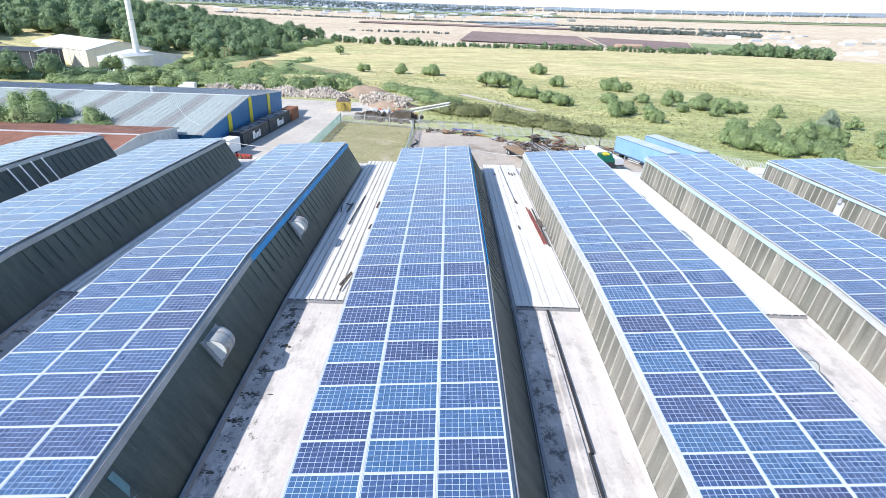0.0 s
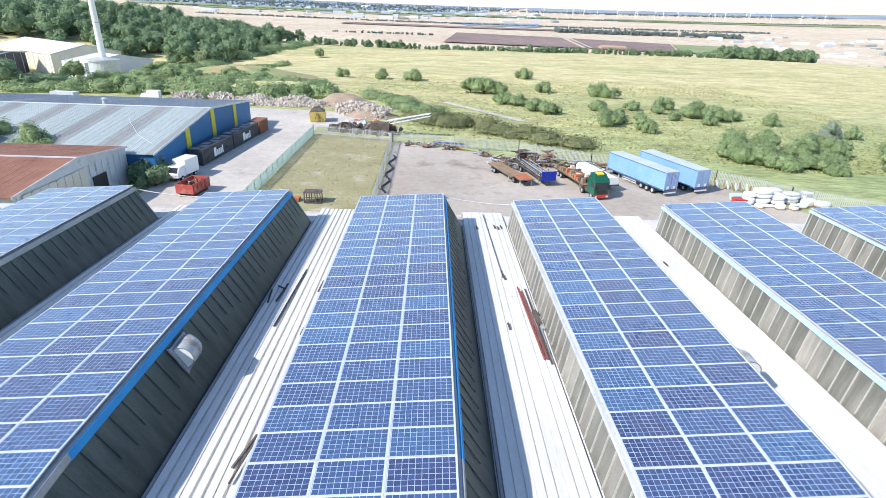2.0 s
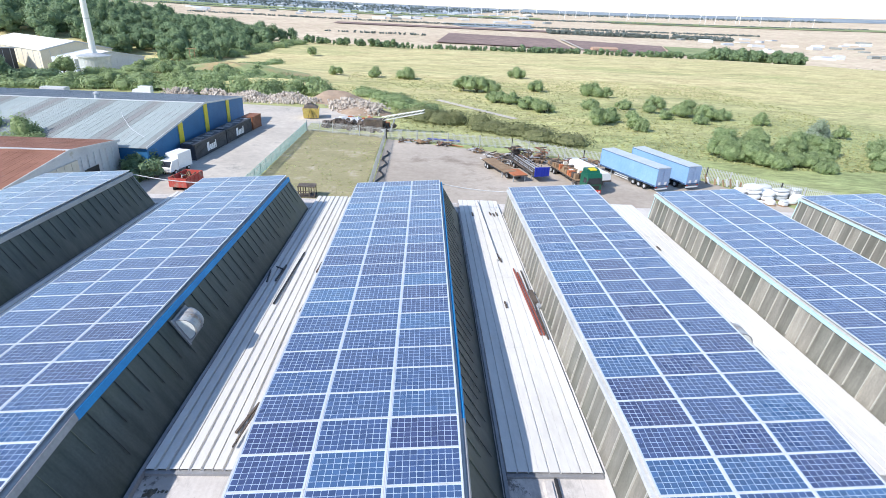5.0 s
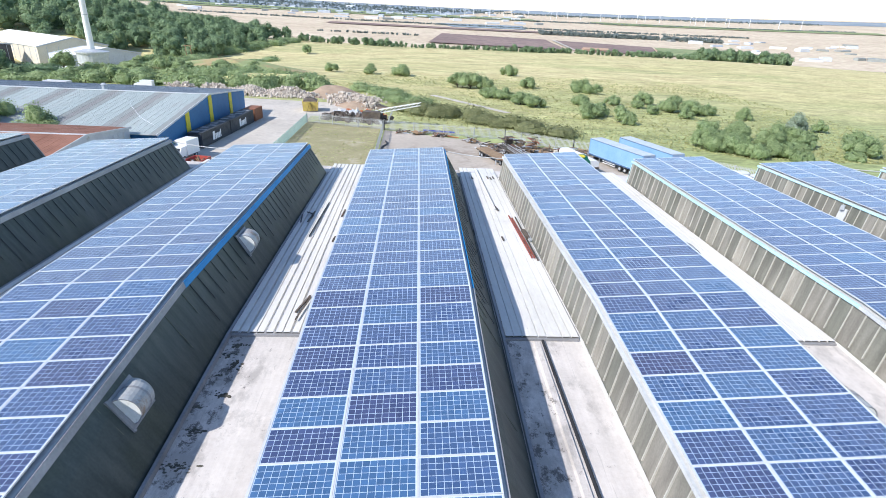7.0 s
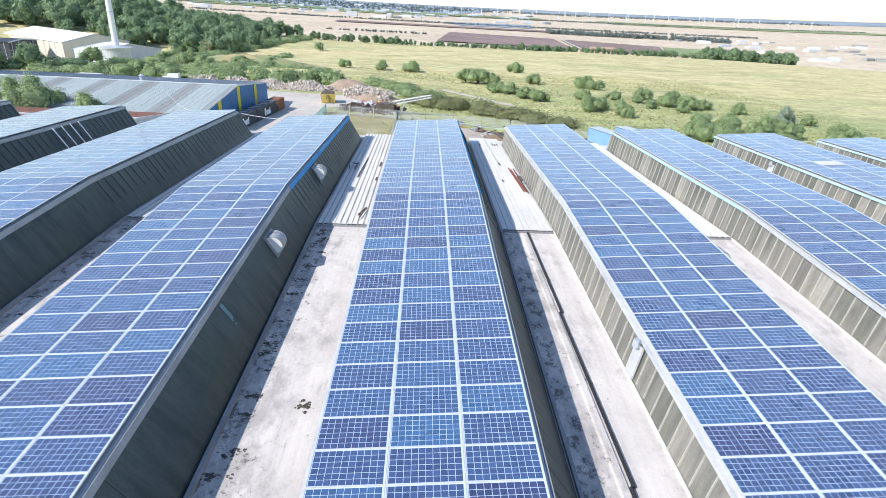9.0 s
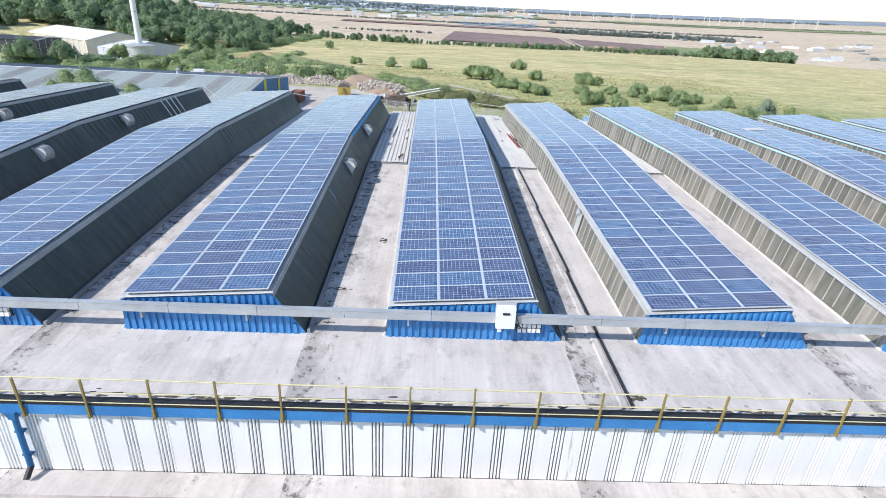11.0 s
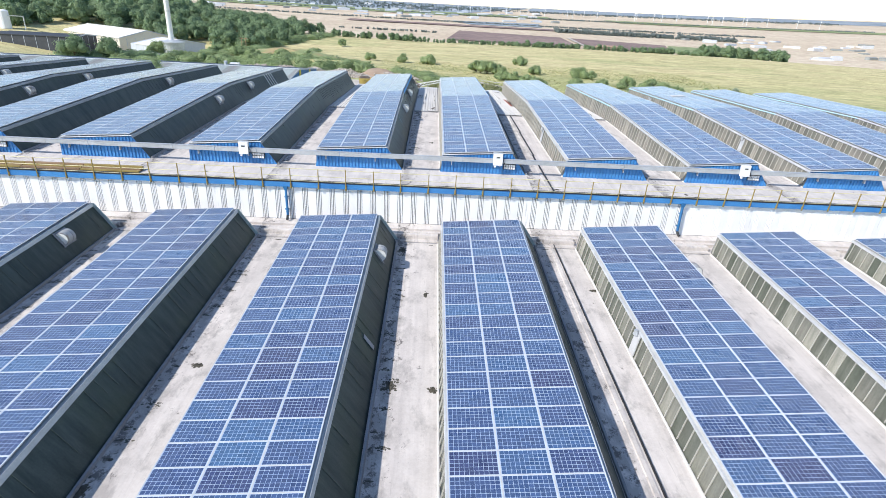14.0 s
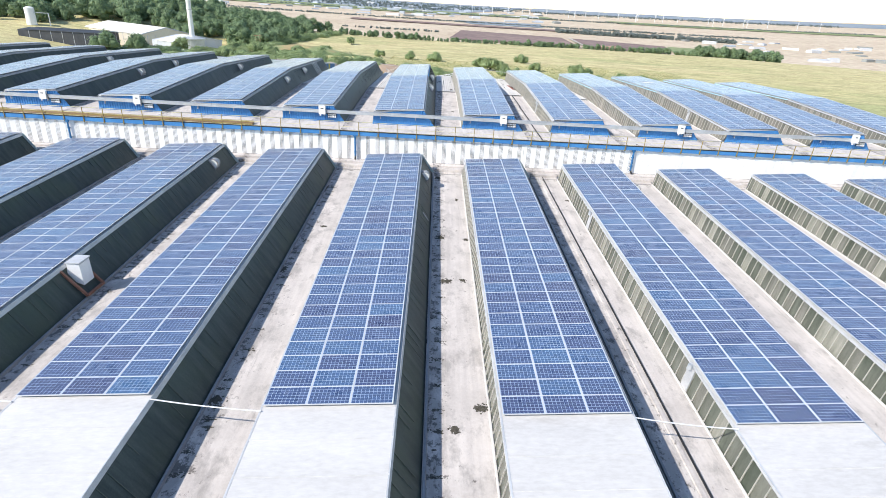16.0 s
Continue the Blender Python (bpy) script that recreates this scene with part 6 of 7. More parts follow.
def flatbed(x, y, rz, length, bed, label, end=None, load=None, wheels=True):
    """Origin at the near end's middle; +y runs away from it."""
    root = thing("flatbed_trailer", label, "flatbed trailer", pose(x, y, G0, 0, 0, rz), "flatbed trailers in the yard")
    n = int(length / 0.6)
    s = Shape()
    s.box(-1.22, 0, 1.0, 1.22, length, 1.16)
    part("chassis", s.mesh("chassis", SCRAP), root)
    for i in range(n):
        s = Shape()
        s.box(-1.2, i * length / n + 0.02, 1.16, 1.2, (i + 1) * length / n - 0.02, 1.22 + random.uniform(0, 0.02))
        part("deck_board", s.mesh("deck_board", bed), root)
    if end:
        s = Shape()
        s.box(-1.25, -0.1, 1.0, 1.25, 0.02, 2.5)
        for i in range(6):
            s.box(-1.2 + i * 0.46, -0.16, 1.05, -1.1 + i * 0.46, -0.1, 2.45)
        part("headboard", s.mesh("headboard", end), root, "blue headboard")
    for dx in (-1.0, 1.0):
        for yy in ((length * 0.72, length * 0.82) if wheels else ()):
            wheel(root, dx, yy, 0.48)
        s = Shape()
        s.box(dx - 0.07, length * 0.12, 0.0, dx + 0.07, length * 0.12 + 0.14, 1.0)
        part("landing_leg", s.mesh("landing_leg", GALV), root)
    return root


flatbed(14.6, 92.4, heading(15.7, 92.6, 12.9, 100.7), 9.0, WOOD, "empty weathered flatbed trailer with timber deck")
flatbed(15.9, 90.6, heading(17.4, 91.5, 15.7, 97.2), 3.6, ORANGE, "short rusty red flatbed dolly")
bt = flatbed(19.3, 91.0, heading(21.0, 92.3, 17.8, 106.0), 12.4, SCRAP, "long flatbed trailer with deep blue headboard", DEEP_BLUE)
load = random.Random(14)
for i in range(26):
    s = Shape()
    x, z, y0 = load.uniform(-1.05, 1.05), 1.28 + 0.11 * (i // 6) + load.uniform(0, 0.04), load.uniform(0.3, 2.5)
    s.beam((x, y0, z), (x + load.uniform(-0.1, 0.1), y0 + load.uniform(7.5, 9.3), z), load.uniform(0.07, 0.18), load.uniform(0.06, 0.1))
    part("steel_length", s.mesh("steel_length", load.choice((SCRAP, SCRAP, GALV, FLASH_D))), bt)
for i in range(6):
    for dx in (-1.16, 1.16):
        s = Shape()
        s.box(dx - 0.04, 0.6 + i * 2.2, 1.1, dx + 0.04, 0.68 + i * 2.2, 2.1)
        part("stake", s.mesh("stake", SCRAP), bt)
lt = flatbed(25.4, 88.8, heading(24.7, 89.5, 22.2, 100.4), 11.0, WOOD, "flatbed trailer loaded with orange timber crates")
for i in range(13):
    for j in range(3):
        if load.random() < 0.12:
            continue
        s = Shape()
        hgt, y0, x0 = load.uniform(0.3, 0.95), 0.5 + i * 0.78 + load.uniform(0, 0.12), -1.12 + j * 0.75 + load.uniform(0, 0.06)
        s.box(x0, y0, 1.22, x0 + load.uniform(0.55, 0.7), y0 + load.uniform(0.45, 0.68), 1.22 + hgt)
        part("crate", s.mesh("crate", load.choice((WOOD, WOOD, ORANGE, SCRAP, CREAM))), lt, "timber crate")


def lorry_cab(x, y, rz):
    """Faces -y."""
    root = thing("lorry_cab", "dark green and yellow lorry cab facing the sheds", "lorry", pose(x, y, G0, 0, 0, rz))
    s = Shape()
    s.prism([(-1.15, 0.75), (1.15, 0.75), (1.15, 2.9), (0.95, 3.25), (-0.75, 3.25), (-1.1, 2.7)], -1.2, 1.2, "x")
    part("cab_body", s.mesh("cab_body", GREEN_P), root)
    s = Shape()
    s.prism([(-0.7, 3.25), (0.95, 3.25), (0.95, 3.85), (-0.1, 3.75)], -1.05, 1.05, "x")
    part("roof_fairing", s.mesh("roof_fairing", GREEN_P), root, "green roof fairing")
    s = Shape()
    s.hexa([(-0.55, -0.3, 3.62), (0.55, -0.3, 3.62), (0.55, 0.5, 3.75), (-0.55, 0.5, 3.75), (-0.55, -0.3, 3.8), (0.55, -0.3, 3.8), (0.55, 0.5, 3.9), (-0.55, 0.5, 3.9)])
    part("roof_board", s.mesh("roof_board", WARE_YEL), root, "yellow roof board")
    s = Shape()
    s.hexa([(-1.08, -1.17, 1.75), (1.08, -1.17, 1.75), (1.08, -1.12, 1.75), (-1.08, -1.12, 1.75), (-1.02, -1.14, 2.68), (1.02, -1.14, 2.68), (1.02, -1.08, 2.68), (-1.02, -1.08, 2.68)])
    part("windscreen", s.mesh("windscreen", GLASS_W), root, "dark windscreen")
    for dx in (-1.21, 1.21):
        s = Shape()
        s.box(dx - 0.01, -0.8, 1.85, dx + 0.01, 0.1, 2.6)
        part("side_window", s.mesh("side_window", GLASS_W), root)
        s = Shape()
        s.box(dx - 0.1, -1.3, 1.7, dx + 0.1, -1.2, 2.3)
        part("mirror", s.mesh("mirror", BLACK), root)
        wheel(root, dx * 0.85, -0.3, 0.5)
        wheel(root, dx * 0.85, 2.6, 0.5)
    s = Shape()
    s.box(-1.2, -1.3, 0.35, 1.2, -1.1, 0.85)
    part("bumper", s.mesh("bumper", RED_P), root, "red bumper")
    s = Shape()
    s.box(-0.8, -1.2, 0.95, 0.8, -1.14, 1.55)
    part("grille", s.mesh("grille", BLACK), root)
    s = Shape()
    s.box(-0.9, 1.1, 0.6, 0.9, 4.2, 0.95)
    part("chassis", s.mesh("chassis", SCRAP), root)
    for dx in (-0.9, 0.9):
        s = Shape()
        s.box(dx - 0.15, -1.33, 0.5, dx + 0.15, -1.29, 0.7)
        part("headlight", s.mesh("headlight", WHITE_P), root)


lorry_cab(25.8, 86.0, heading(23.9, 84.0, 21.4, 94.6))
wt = flatbed(28.9, 88.9, heading(28.0, 93.7, 25.3, 103.7), 9.8, SCRAP, "flatbed trailer under a white sheeted load")
s = Shape()
s.prism([(-1.15, 1.2), (1.15, 1.2), (1.1, 2.0), (0.7, 2.35), (-0.7, 2.35), (-1.1, 2.0)], 0.1, 9.6, "y")
part("white_sheet", s.mesh("white_sheet", WHITE_P), wt, "white tarpaulin over the load")

# white sacks and tanks by the fence
def bulk_bag(w, d, z0, z1, lean):
    """A slumped woven bag: rounded sides bulging at the middle, puckered top."""
    s = Shape()
    n, rings = 14, ((0.0, 0.84), (0.1, 0.97), (0.45, 1.05), (0.78, 1.0), (0.94, 0.84), (1.0, 0.5), (0.95, 0.12))
    loops = []
    for q, r in rings:
        loop = []
        for i in range(n):
            a = 2 * math.pi * i / n
            c, v = math.cos(a), math.sin(a)
            f = r * (1 + 0.05 * math.sin(3 * a + q * 5))
            loop.append((math.copysign(abs(c) ** 0.6, c) * w / 2 * f + lean * q, math.copysign(abs(v) ** 0.6, v) * d / 2 * f, z0 + (z1 - z0) * q))
        loops.append(loop)
    for a, b in zip(loops, loops[1:]):
        for i in range(n):
            s.face([a[i], a[(i + 1) % n], b[(i + 1) % n], b[i]])
    s.face(loops[-1])
    return s.mesh("wrapped_load", rnd.choice((WHITE_P, WHITE_P, SHED_WHITE)), smooth=True)


rnd = random.Random(3)
for x, y, w, d, hh in ((46.6, 84.2, 1.7, 1.5, 1.9), (48.7, 84.6, 2.6, 1.9, 2.4), (51.2, 84.8, 2.2, 2.0, 1.6), (53.6, 85.2, 2.4, 1.6, 1.7), (55.8, 84.2, 2.2, 1.4, 1.1), (50.4, 82.2, 1.3, 1.1, 0.9), (52.4, 82.0, 1.2, 1.1, 0.9), (49.0, 83.0, 2.0, 0.8, 0.4), (57.6, 83.6, 2.2, 1.6, 0.9), (54.6, 87.0, 3.0, 1.2, 1.2), (51.6, 86.6, 2.4, 1.6, 1.9), (56.6, 86.2, 1.8, 1.4, 1.5), (54.2, 83.0, 1.5, 1.0, 0.7), (47.4, 82.6, 1.3, 1.0, 0.6)):
    root = thing("pallet_stack", "white wrapped stack standing on a pallet", "wrapped stack", pose(x + 1.8, y + 0.6, G0, 0, 0, rnd.uniform(-25, 25)), "white wrapped stacks")
    s = Shape()
    s.box(-w / 2, -d / 2, 0, w / 2, d / 2, 0.14)
    part("pallet", s.mesh("pallet", WOOD), root)
    z = 0.14
    while z < hh - 0.1:
        t = min(rnd.choice((0.6, 0.95, 1.2)), hh - z)
        part("wrapped_load", bulk_bag(w, d, z, z + t, rnd.uniform(-0.08, 0.08)), root)
        z += t
for x, y, mat, lab, nm in ((44.2, 84.6, RED_P, "red steel crate beside white stacks", "crate"), (44.8, 86.4, TEAL, "pale teal plastic tub beside the fence", "tub")):
    s = Shape()
    s.hexa([(-0.8, -0.6, 0), (0.8, -0.6, 0), (0.8, 0.6, 0), (-0.8, 0.6, 0), (-0.95, -0.7, 0.9), (0.95, -0.7, 0.9), (0.95, 0.7, 0.9), (-0.95, 0.7, 0.9)])
    thing(nm, lab, nm, pose(x + 2.9, y + 0.2, G0), data=s.mesh(nm, mat))
for i in range(16):
    x, y = 40.5 + i * 0.55 + rnd.uniform(-0.2, 0.2), 92.6 - i * 0.42 + rnd.uniform(-0.3, 0.3)
    s = Shape()
    s.beam((0, 0, 0.1), (rnd.uniform(-0.3, 0.3), rnd.uniform(0.3, 0.8), rnd.uniform(0.9, 1.5)), 0.3, 0.08)
    thing("board", "pale board leaning against the yard fence", "board", pose(x + 4.6, y + 2.3, G0), "leaning boards", data=s.mesh("board", SHED_WHITE if i % 2 else WOOD))


# scrap and timber along the back of the yard
def scrap_heap(x, y, w, h, seed, label):
    rnd = random.Random(seed)
    root = thing("scrap_stack", label, "scrap stack", pose(x, y, G0, 0, 0, rnd.uniform(-30, 30)), "scrap stacks in the yard")
    for i in range(26):
        s = Shape()
        z = rnd.uniform(0.06, h)
        a = Vector((rnd.uniform(-w, w) * 0.5, rnd.uniform(-w, w) * 0.4, z))
        d = Vector((rnd.uniform(-1, 1), rnd.uniform(-1, 1), rnd.uniform(-0.15, 0.15))) * w * 0.45
        q = [a - d, a + d]
        for v in q:
            v.z = max(0.1, v.z)
        s.beam(q[0], q[1], rnd.uniform(0.06, 0.28), rnd.uniform(0.05, 0.2))
        part("scrap_piece", s.mesh("scrap_piece", rnd.choice((SCRAP, SCRAP, SCRAP, WOOD, WOOD, GALV, FLASH_D, RUST, SHED_WHITE))), root)
    for i in range(2):
        s = Shape()
        bx, by, bw = rnd.uniform(-w, w) * 0.3, rnd.uniform(-w, w) * 0.3, rnd.uniform(0.3, 0.6)
        s.box(bx - bw, by - bw * 0.7, 0, bx + bw, by + bw * 0.7, h * rnd.uniform(0.5, 1.0))
        part("bale", s.mesh("bale", rnd.choice((SCRAP, WOOD))), root)


for i, (x, y, w, h) in enumerate(((11.2, 114.1, 2.2, 0.9), (14.8, 110.0, 3.0, 0.8), (17.9, 110.5, 2.2, 2.4), (20.2, 111.1, 2.6, 1.5), (22.0, 108.0, 2.6, 1.4), (23.3, 110.7, 2.4, 2.0), (25.1, 106.4, 2.8, 1.4), (27.1, 104.3, 2.8, 1.3), (28.6, 107.4, 3.0, 1.1), (15.8, 105.4, 2.2, 0.9), (32.2, 107.4, 2.4, 0.8), (13.3, 106.9, 2.4, 0.7), (34.5, 104.8, 2.2, 0.7), (5.1, 119.3, 2.8, 0.5), (1.0, 120.4, 2.5, 0.5), (-2.6, 121.2, 2.2, 0.5), (30.6, 103.3, 2.2, 1.2), (19.2, 107.6, 2.0, 1.1))):
    scrap_heap(x - 0.8, y - 4.2, w, h, 50 + i, "untidy stack of scrap metal and timber")
for i in range(6):
    bar_on_roof("steel_bar", "rusty orange bar lying on the yard", "bar", (3.6 + i * 0.5, 116.0 - 0.25 * i, G0 + 0.08), (6.2 + i * 0.4, 115.4 - 0.3 * i, G0 + 0.08), 0.12, 0.1, ORANGE, "rusty bars on the yard")
bar_on_roof("pipe_length", "long blue pipe lying by the fence", "pipe", (1.0, 119.8, G0 + 0.2), (7.7, 118.5, G0 + 0.2), 0.25, 0.25, DEEP_BLUE)
pal = thing("stillage", "dark steel stillage standing on the grass plot", "stillage", pose(-15.9, 80.8, G0))
s = Shape()
s.box(-1.2, -0.8, 0, 1.2, 0.8, 0.15)
part("base", s.mesh("base", SCRAP), pal)
for dx in (-1.1, -0.4, 0.4, 1.1):
    for dy in (-0.7, 0.7):
        s = Shape()
        s.box(dx - 0.06, dy - 0.06, 0.15, dx + 0.06, dy + 0.06, 1.6)
        part("upright", s.mesh("upright", SCRAP), pal)
s = Shape()
s.box(-1.2, -0.8, 1.5, 1.2, 0.8, 1.62).box(-1.2, -0.8, 0.8, 1.2, -0.7, 0.9)
part("top_frame", s.mesh("top_frame", SCRAP), pal)
s = Shape()
s.box(-0.9, -0.6, 0, 0.9, 0.6, 0.5)
thing("crate", "low orange crate beside the stillage", "crate", pose(-18.8, 81.2, G0), data=s.mesh("crate", ORANGE))


# palisade fences
def fence(label, pts, mat, h=2.2, gap=0.62, post=3.0):
    root = thing("palisade_fence", label, "fence", None, "yard fences")
    pales = Shape()
    for (xa, ya), (xb, yb) in zip(pts, pts[1:]):
        ln = math.hypot(xb - xa, yb - ya)
        ux, uy = (xb - xa) / ln, (yb - ya) / ln
        n = int(ln / post)
        for i in range(n + 1):
            s = Shape()
            x, y = xa + (xb - xa) * i / n, ya + (yb - ya) * i / n
            s.box(x - 0.06, y - 0.06, G0 - 0.05, x + 0.06, y + 0.06, G0 + h)
            part("post", s.mesh("post", mat), root)
        for z in (0.4, h - 0.35):
            s = Shape()
            s.beam((xa, ya, G0 + z), (xb, yb, G0 + z), 0.05, 0.06)
            part("rail", s.mesh("rail", mat), root)
        m = int(ln / gap * 2.6)
        for i in range(m):
            x, y = xa + ux * (i + 0.5) * ln / m, ya + uy * (i + 0.5) * ln / m
            pales.hexa([(x - ux * 0.04 - uy * 0.01, y - uy * 0.04, G0 + 0.05), (x + ux * 0.04 - uy * 0.01, y + uy * 0.04, G0 + 0.05), (x + ux * 0.04 + uy * 0.03, y + uy * 0.04 + ux * 0.03, G0 + 0.05), (x - ux * 0.04 + uy * 0.03, y - uy * 0.04 + ux * 0.03, G0 + 0.05),
                        (x - ux * 0.03, y - uy * 0.03, G0 + h), (x + ux * 0.03, y + uy * 0.03, G0 + h), (x + ux * 0.03 + uy * 0.02, y + uy * 0.03 + ux * 0.02, G0 + h), (x - ux * 0.03 + uy * 0.02, y - uy * 0.03 + ux * 0.02, G0 + h)])
    tagged(part("palisade", pales.mesh("palisade", mat), root), kind="stuff")


FENCE_GREY = plain("weathered_galvanised_fence", (0.43, 0.44, 0.43), 0.65, 0.1)
FENCE_GREEN = plain("pale_green_fence", (0.42, 0.56, 0.5), 0.6)
fence("grey palisade fence along the back of the yard", [(-24.7, 124.4), (-7.4, 119.4), (17.8, 113.6), (30.0, 105.4), (48.6, 95.6), (56.4, 87.2), (69.0, 77.5)], FENCE_GREY)
fence("grey palisade fence dividing grass plot and yard", [(-7.6, 119.4), (-7.4, 78.1)], FENCE_GREY, 2.0)
fence("pale green mesh fence beside the service road", [(-24.8, 124.4), (-25.2, 78.2)], FENCE_GREEN, 1.9, 0.5)
s = Shape()
last = None
for i in range(16):
    p = Vector((-6.5 + 0.5 * math.sin(i * 1.3), 108 - i * 1.5, G0 + 0.15))
    if last:
        s.tube(last, p, 0.14, sides=6)
    last = p
thing("hose", "thick black hose snaking beside the fence", "hose", data=s.mesh("hose", BLACK))


# containers along the warehouse
def container(x, y, rz, length, mat, label, marks=False, tall=1.0):
    root = thing("container", label, "container", pose(x, y, G0, 0, 0, rz) @ Matrix.Diagonal((1, 1, tall, 1)), "containers beside the warehouse")
    s = Shape()
    s.box(-1.22, 0, 0.1, 1.22, length, 2.65)
    n = int(length / 0.4)
    for i in range(n):
        yy = 0.1 + i * (length - 0.2) / n
        for sx in (-1, 1):
            s.box(sx * 1.22 - 0.03, yy, 0.25, sx * 1.22 + 0.03, yy + 0.2, 2.5)
    part("body", s.mesh("body", mat), root)
    s = Shape()
    for yy in (0.0, length - 0.1):
        for dx in (-1.24, 1.14):
            s.box(dx, yy, 0, dx + 0.1, yy + 0.1, 2.7)
    s.box(-1.25, 0, 2.6, 1.25, length, 2.7)
    part("corner_frame", s.mesh("corner_frame", mat), root)
    if marks:
        for i in range(6):
            s = Shape()
            s.box(-1.0 + 0.5 * (i % 2), 0.5 + i * 2.0, 2.69, 0.3 + 0.5 * (i % 2), 1.6 + i * 2.0, 2.73)
            part("roof_panel", s.mesh("roof_panel", FLASH_D), root, "pale roof panel")
        # white lettering shown only as plain strokes
        yy = length * 0.35
        for w, z0, z1 in ((0.9, 0.6, 2.1), (0.6, 0.6, 1.6), (0.6, 0.6, 1.6), (0.5, 0.6, 1.6), (0.4, 0.6, 1.95)):
            s = Shape()
            s.box(1.255, yy, z0, 1.275, yy + w, z1)
            part("white_mark", s.mesh("white_mark", WHITE_P), root, "white painted mark")
            yy += w + 0.14
    for dx in (-0.6, 0.6):
        s = Shape()
        s.box(dx - 0.55, -0.05, 0.2, dx + 0.55, 0.0, 2.55)
        part("door", s.mesh("door", mat), root)
    return root


hc = heading(-39.0, 94.5, -37.0, 119.6)
container(-38.9, 97.6, hc, 12.2, DARK_BOX, "long charcoal container with white marks beside the warehouse", True)
container(-37.9, 110.2, hc, 12.2, DARK_BOX, "long charcoal container with white marks beside the warehouse", True)
container(-36.8, 123.2, hc, 4.6, BROWN_BOX, "rusty brown container beside the warehouse")


def box_van(x, y, rz, label, length=5.5, mat=None):
    root = thing("box_van", label, "van", pose(x, y, ground_h(x, y) + 0.05, 0, 0, rz), "white vans")
    s = Shape()
    s.box(-1.05, 0.2, 0.7, 1.05, length - 1.9, 3.0)
    part("box_body", s.mesh("box_body", mat or WHITE_P), root)
    s = Shape()
    s.prism([(length - 1.85, 0.6), (length, 0.6), (length, 1.3), (length - 0.45, 2.2), (length - 1.85, 2.3)], -0.98, 0.98, "x")
    part("cab", s.mesh("cab", mat or WHITE_P), root)
    s = Shape()
    s.hexa([(-0.85, length - 0.06, 1.35), (0.85, length - 0.06, 1.35), (0.85, length - 0.02, 1.35), (-0.85, length - 0.02, 1.35), (-0.85, length - 0.46, 2.12), (0.85, length - 0.46, 2.12), (0.85, length - 0.4, 2.14), (-0.85, length - 0.4, 2.14)])
    part("windscreen", s.mesh("windscreen", GLASS_W), root)
    for dx in (-0.9, 0.9):
        for yy in (1.2, length - 1.0):
            wheel(root, dx, yy, 0.4, 0.25)
    return root


box_van(-37.6, 93.6, 168, "white lorry with a weathered box body by the road", 5.4)
skip = thing("scrap_trailer", "red steel skip full of scrap", "skip", pose(-33.6, 83.4, G0, 0, 0, -8))
s = Shape()
for a in ((-1.3, -2.2, -1.2, 2.2), (1.2, -2.2, 1.3, 2.2), (-1.3, -2.3, 1.3, -2.2), (-1.3, 2.2, 1.3, 2.3)):
    s.box(a[0], a[1], 0.6, a[2], a[3], 1.9)
s.box(-1.25, -2.2, 0.5, 1.25, 2.2, 0.7)
part("skip_body", s.mesh("skip_body", SKIP_RED), skip)
for i in range(5):
    for dx in (-1.33, 1.33):
        s = Shape()
        s.box(dx - 0.04, -2.1 + i * 1.0, 0.5, dx + 0.04, -2.0 + i * 1.0, 1.95)
        part("rib", s.mesh("rib", SKIP_RED), skip)
for i in range(14):
    s = Shape()
    x, y = random.uniform(-1, 1), random.uniform(-1.9, 1.9)
    s.beam((x, y, 1.3), (x + random.uniform(-0.5, 0.5), y + random.uniform(-0.6, 0.6), random.uniform(1.5, 2.2)), random.uniform(0.1, 0.4), random.uniform(0.05, 0.2))
    part("scrap_piece", s.mesh("scrap_piece", random.choice((SCRAP, WOOD, SHED_WHITE))), skip)
for dx in (-0.9, 0.9):
    s = Shape()
    s.box(dx - 0.1, -2.0, 0, dx + 0.1, 2.0, 0.5)
    part("skid", s.mesh("skid", BLACK), skip)

SKIP_YEL = surf("worn_yellow_paint", (0.5, 0.37, 0.08), (0.62, 0.48, 0.14), 0.8, 8, 0.7, 0, 0.1, (0.3, 0.2, 0.12), 0.9, 0.55)
yskip = thing("skip", "dull yellow waste skip heaped with rubble", "skip", pose(-26.6, 139.0, G0, 0, 0, 8))
s = Shape()
s.hexa([(-1.7, -1.2, 0.15), (1.7, -1.2, 0.15), (1.7, 2.6, 0.15), (-1.7, 2.6, 0.15), (-1.9, -1.5, 2.4), (1.9, -1.5, 2.4), (1.9, 3.0, 2.4), (-1.9, 3.0, 2.4)])
part("skip_body", s.mesh("skip_body", SKIP_YEL), yskip)
s = Shape()
s.beam((-0.7, -1.6, 0.3), (-0.1, -1.62, 2.2), 0.22, 0.06).beam((0.7, -1.6, 0.3), (0.1, -1.62, 2.2), 0.22, 0.06)
part("lifting_frame", s.mesh("lifting_frame", BLACK), yskip, "black lifting frame")
s = Shape()
s.hexa([(-1.8, -1.3, 2.35), (1.8, -1.3, 2.35), (1.8, 2.9, 2.35), (-1.8, 2.9, 2.35), (-0.7, -0.4, 3.1), (0.6, -0.3, 3.2), (0.5, 1.8, 3.0), (-0.8, 1.7, 3.25)])
part("rubble_load", s.mesh("rubble_load", SCRAP), yskip)


WEEDS = surf("dry_reddish_weeds", (0.33, 0.265, 0.13), (0.4, 0.31, 0.165), 0.1, 1.5, 0.95, 0, 0.5, (0.27, 0.31, 0.135), 0.06, 0.47)
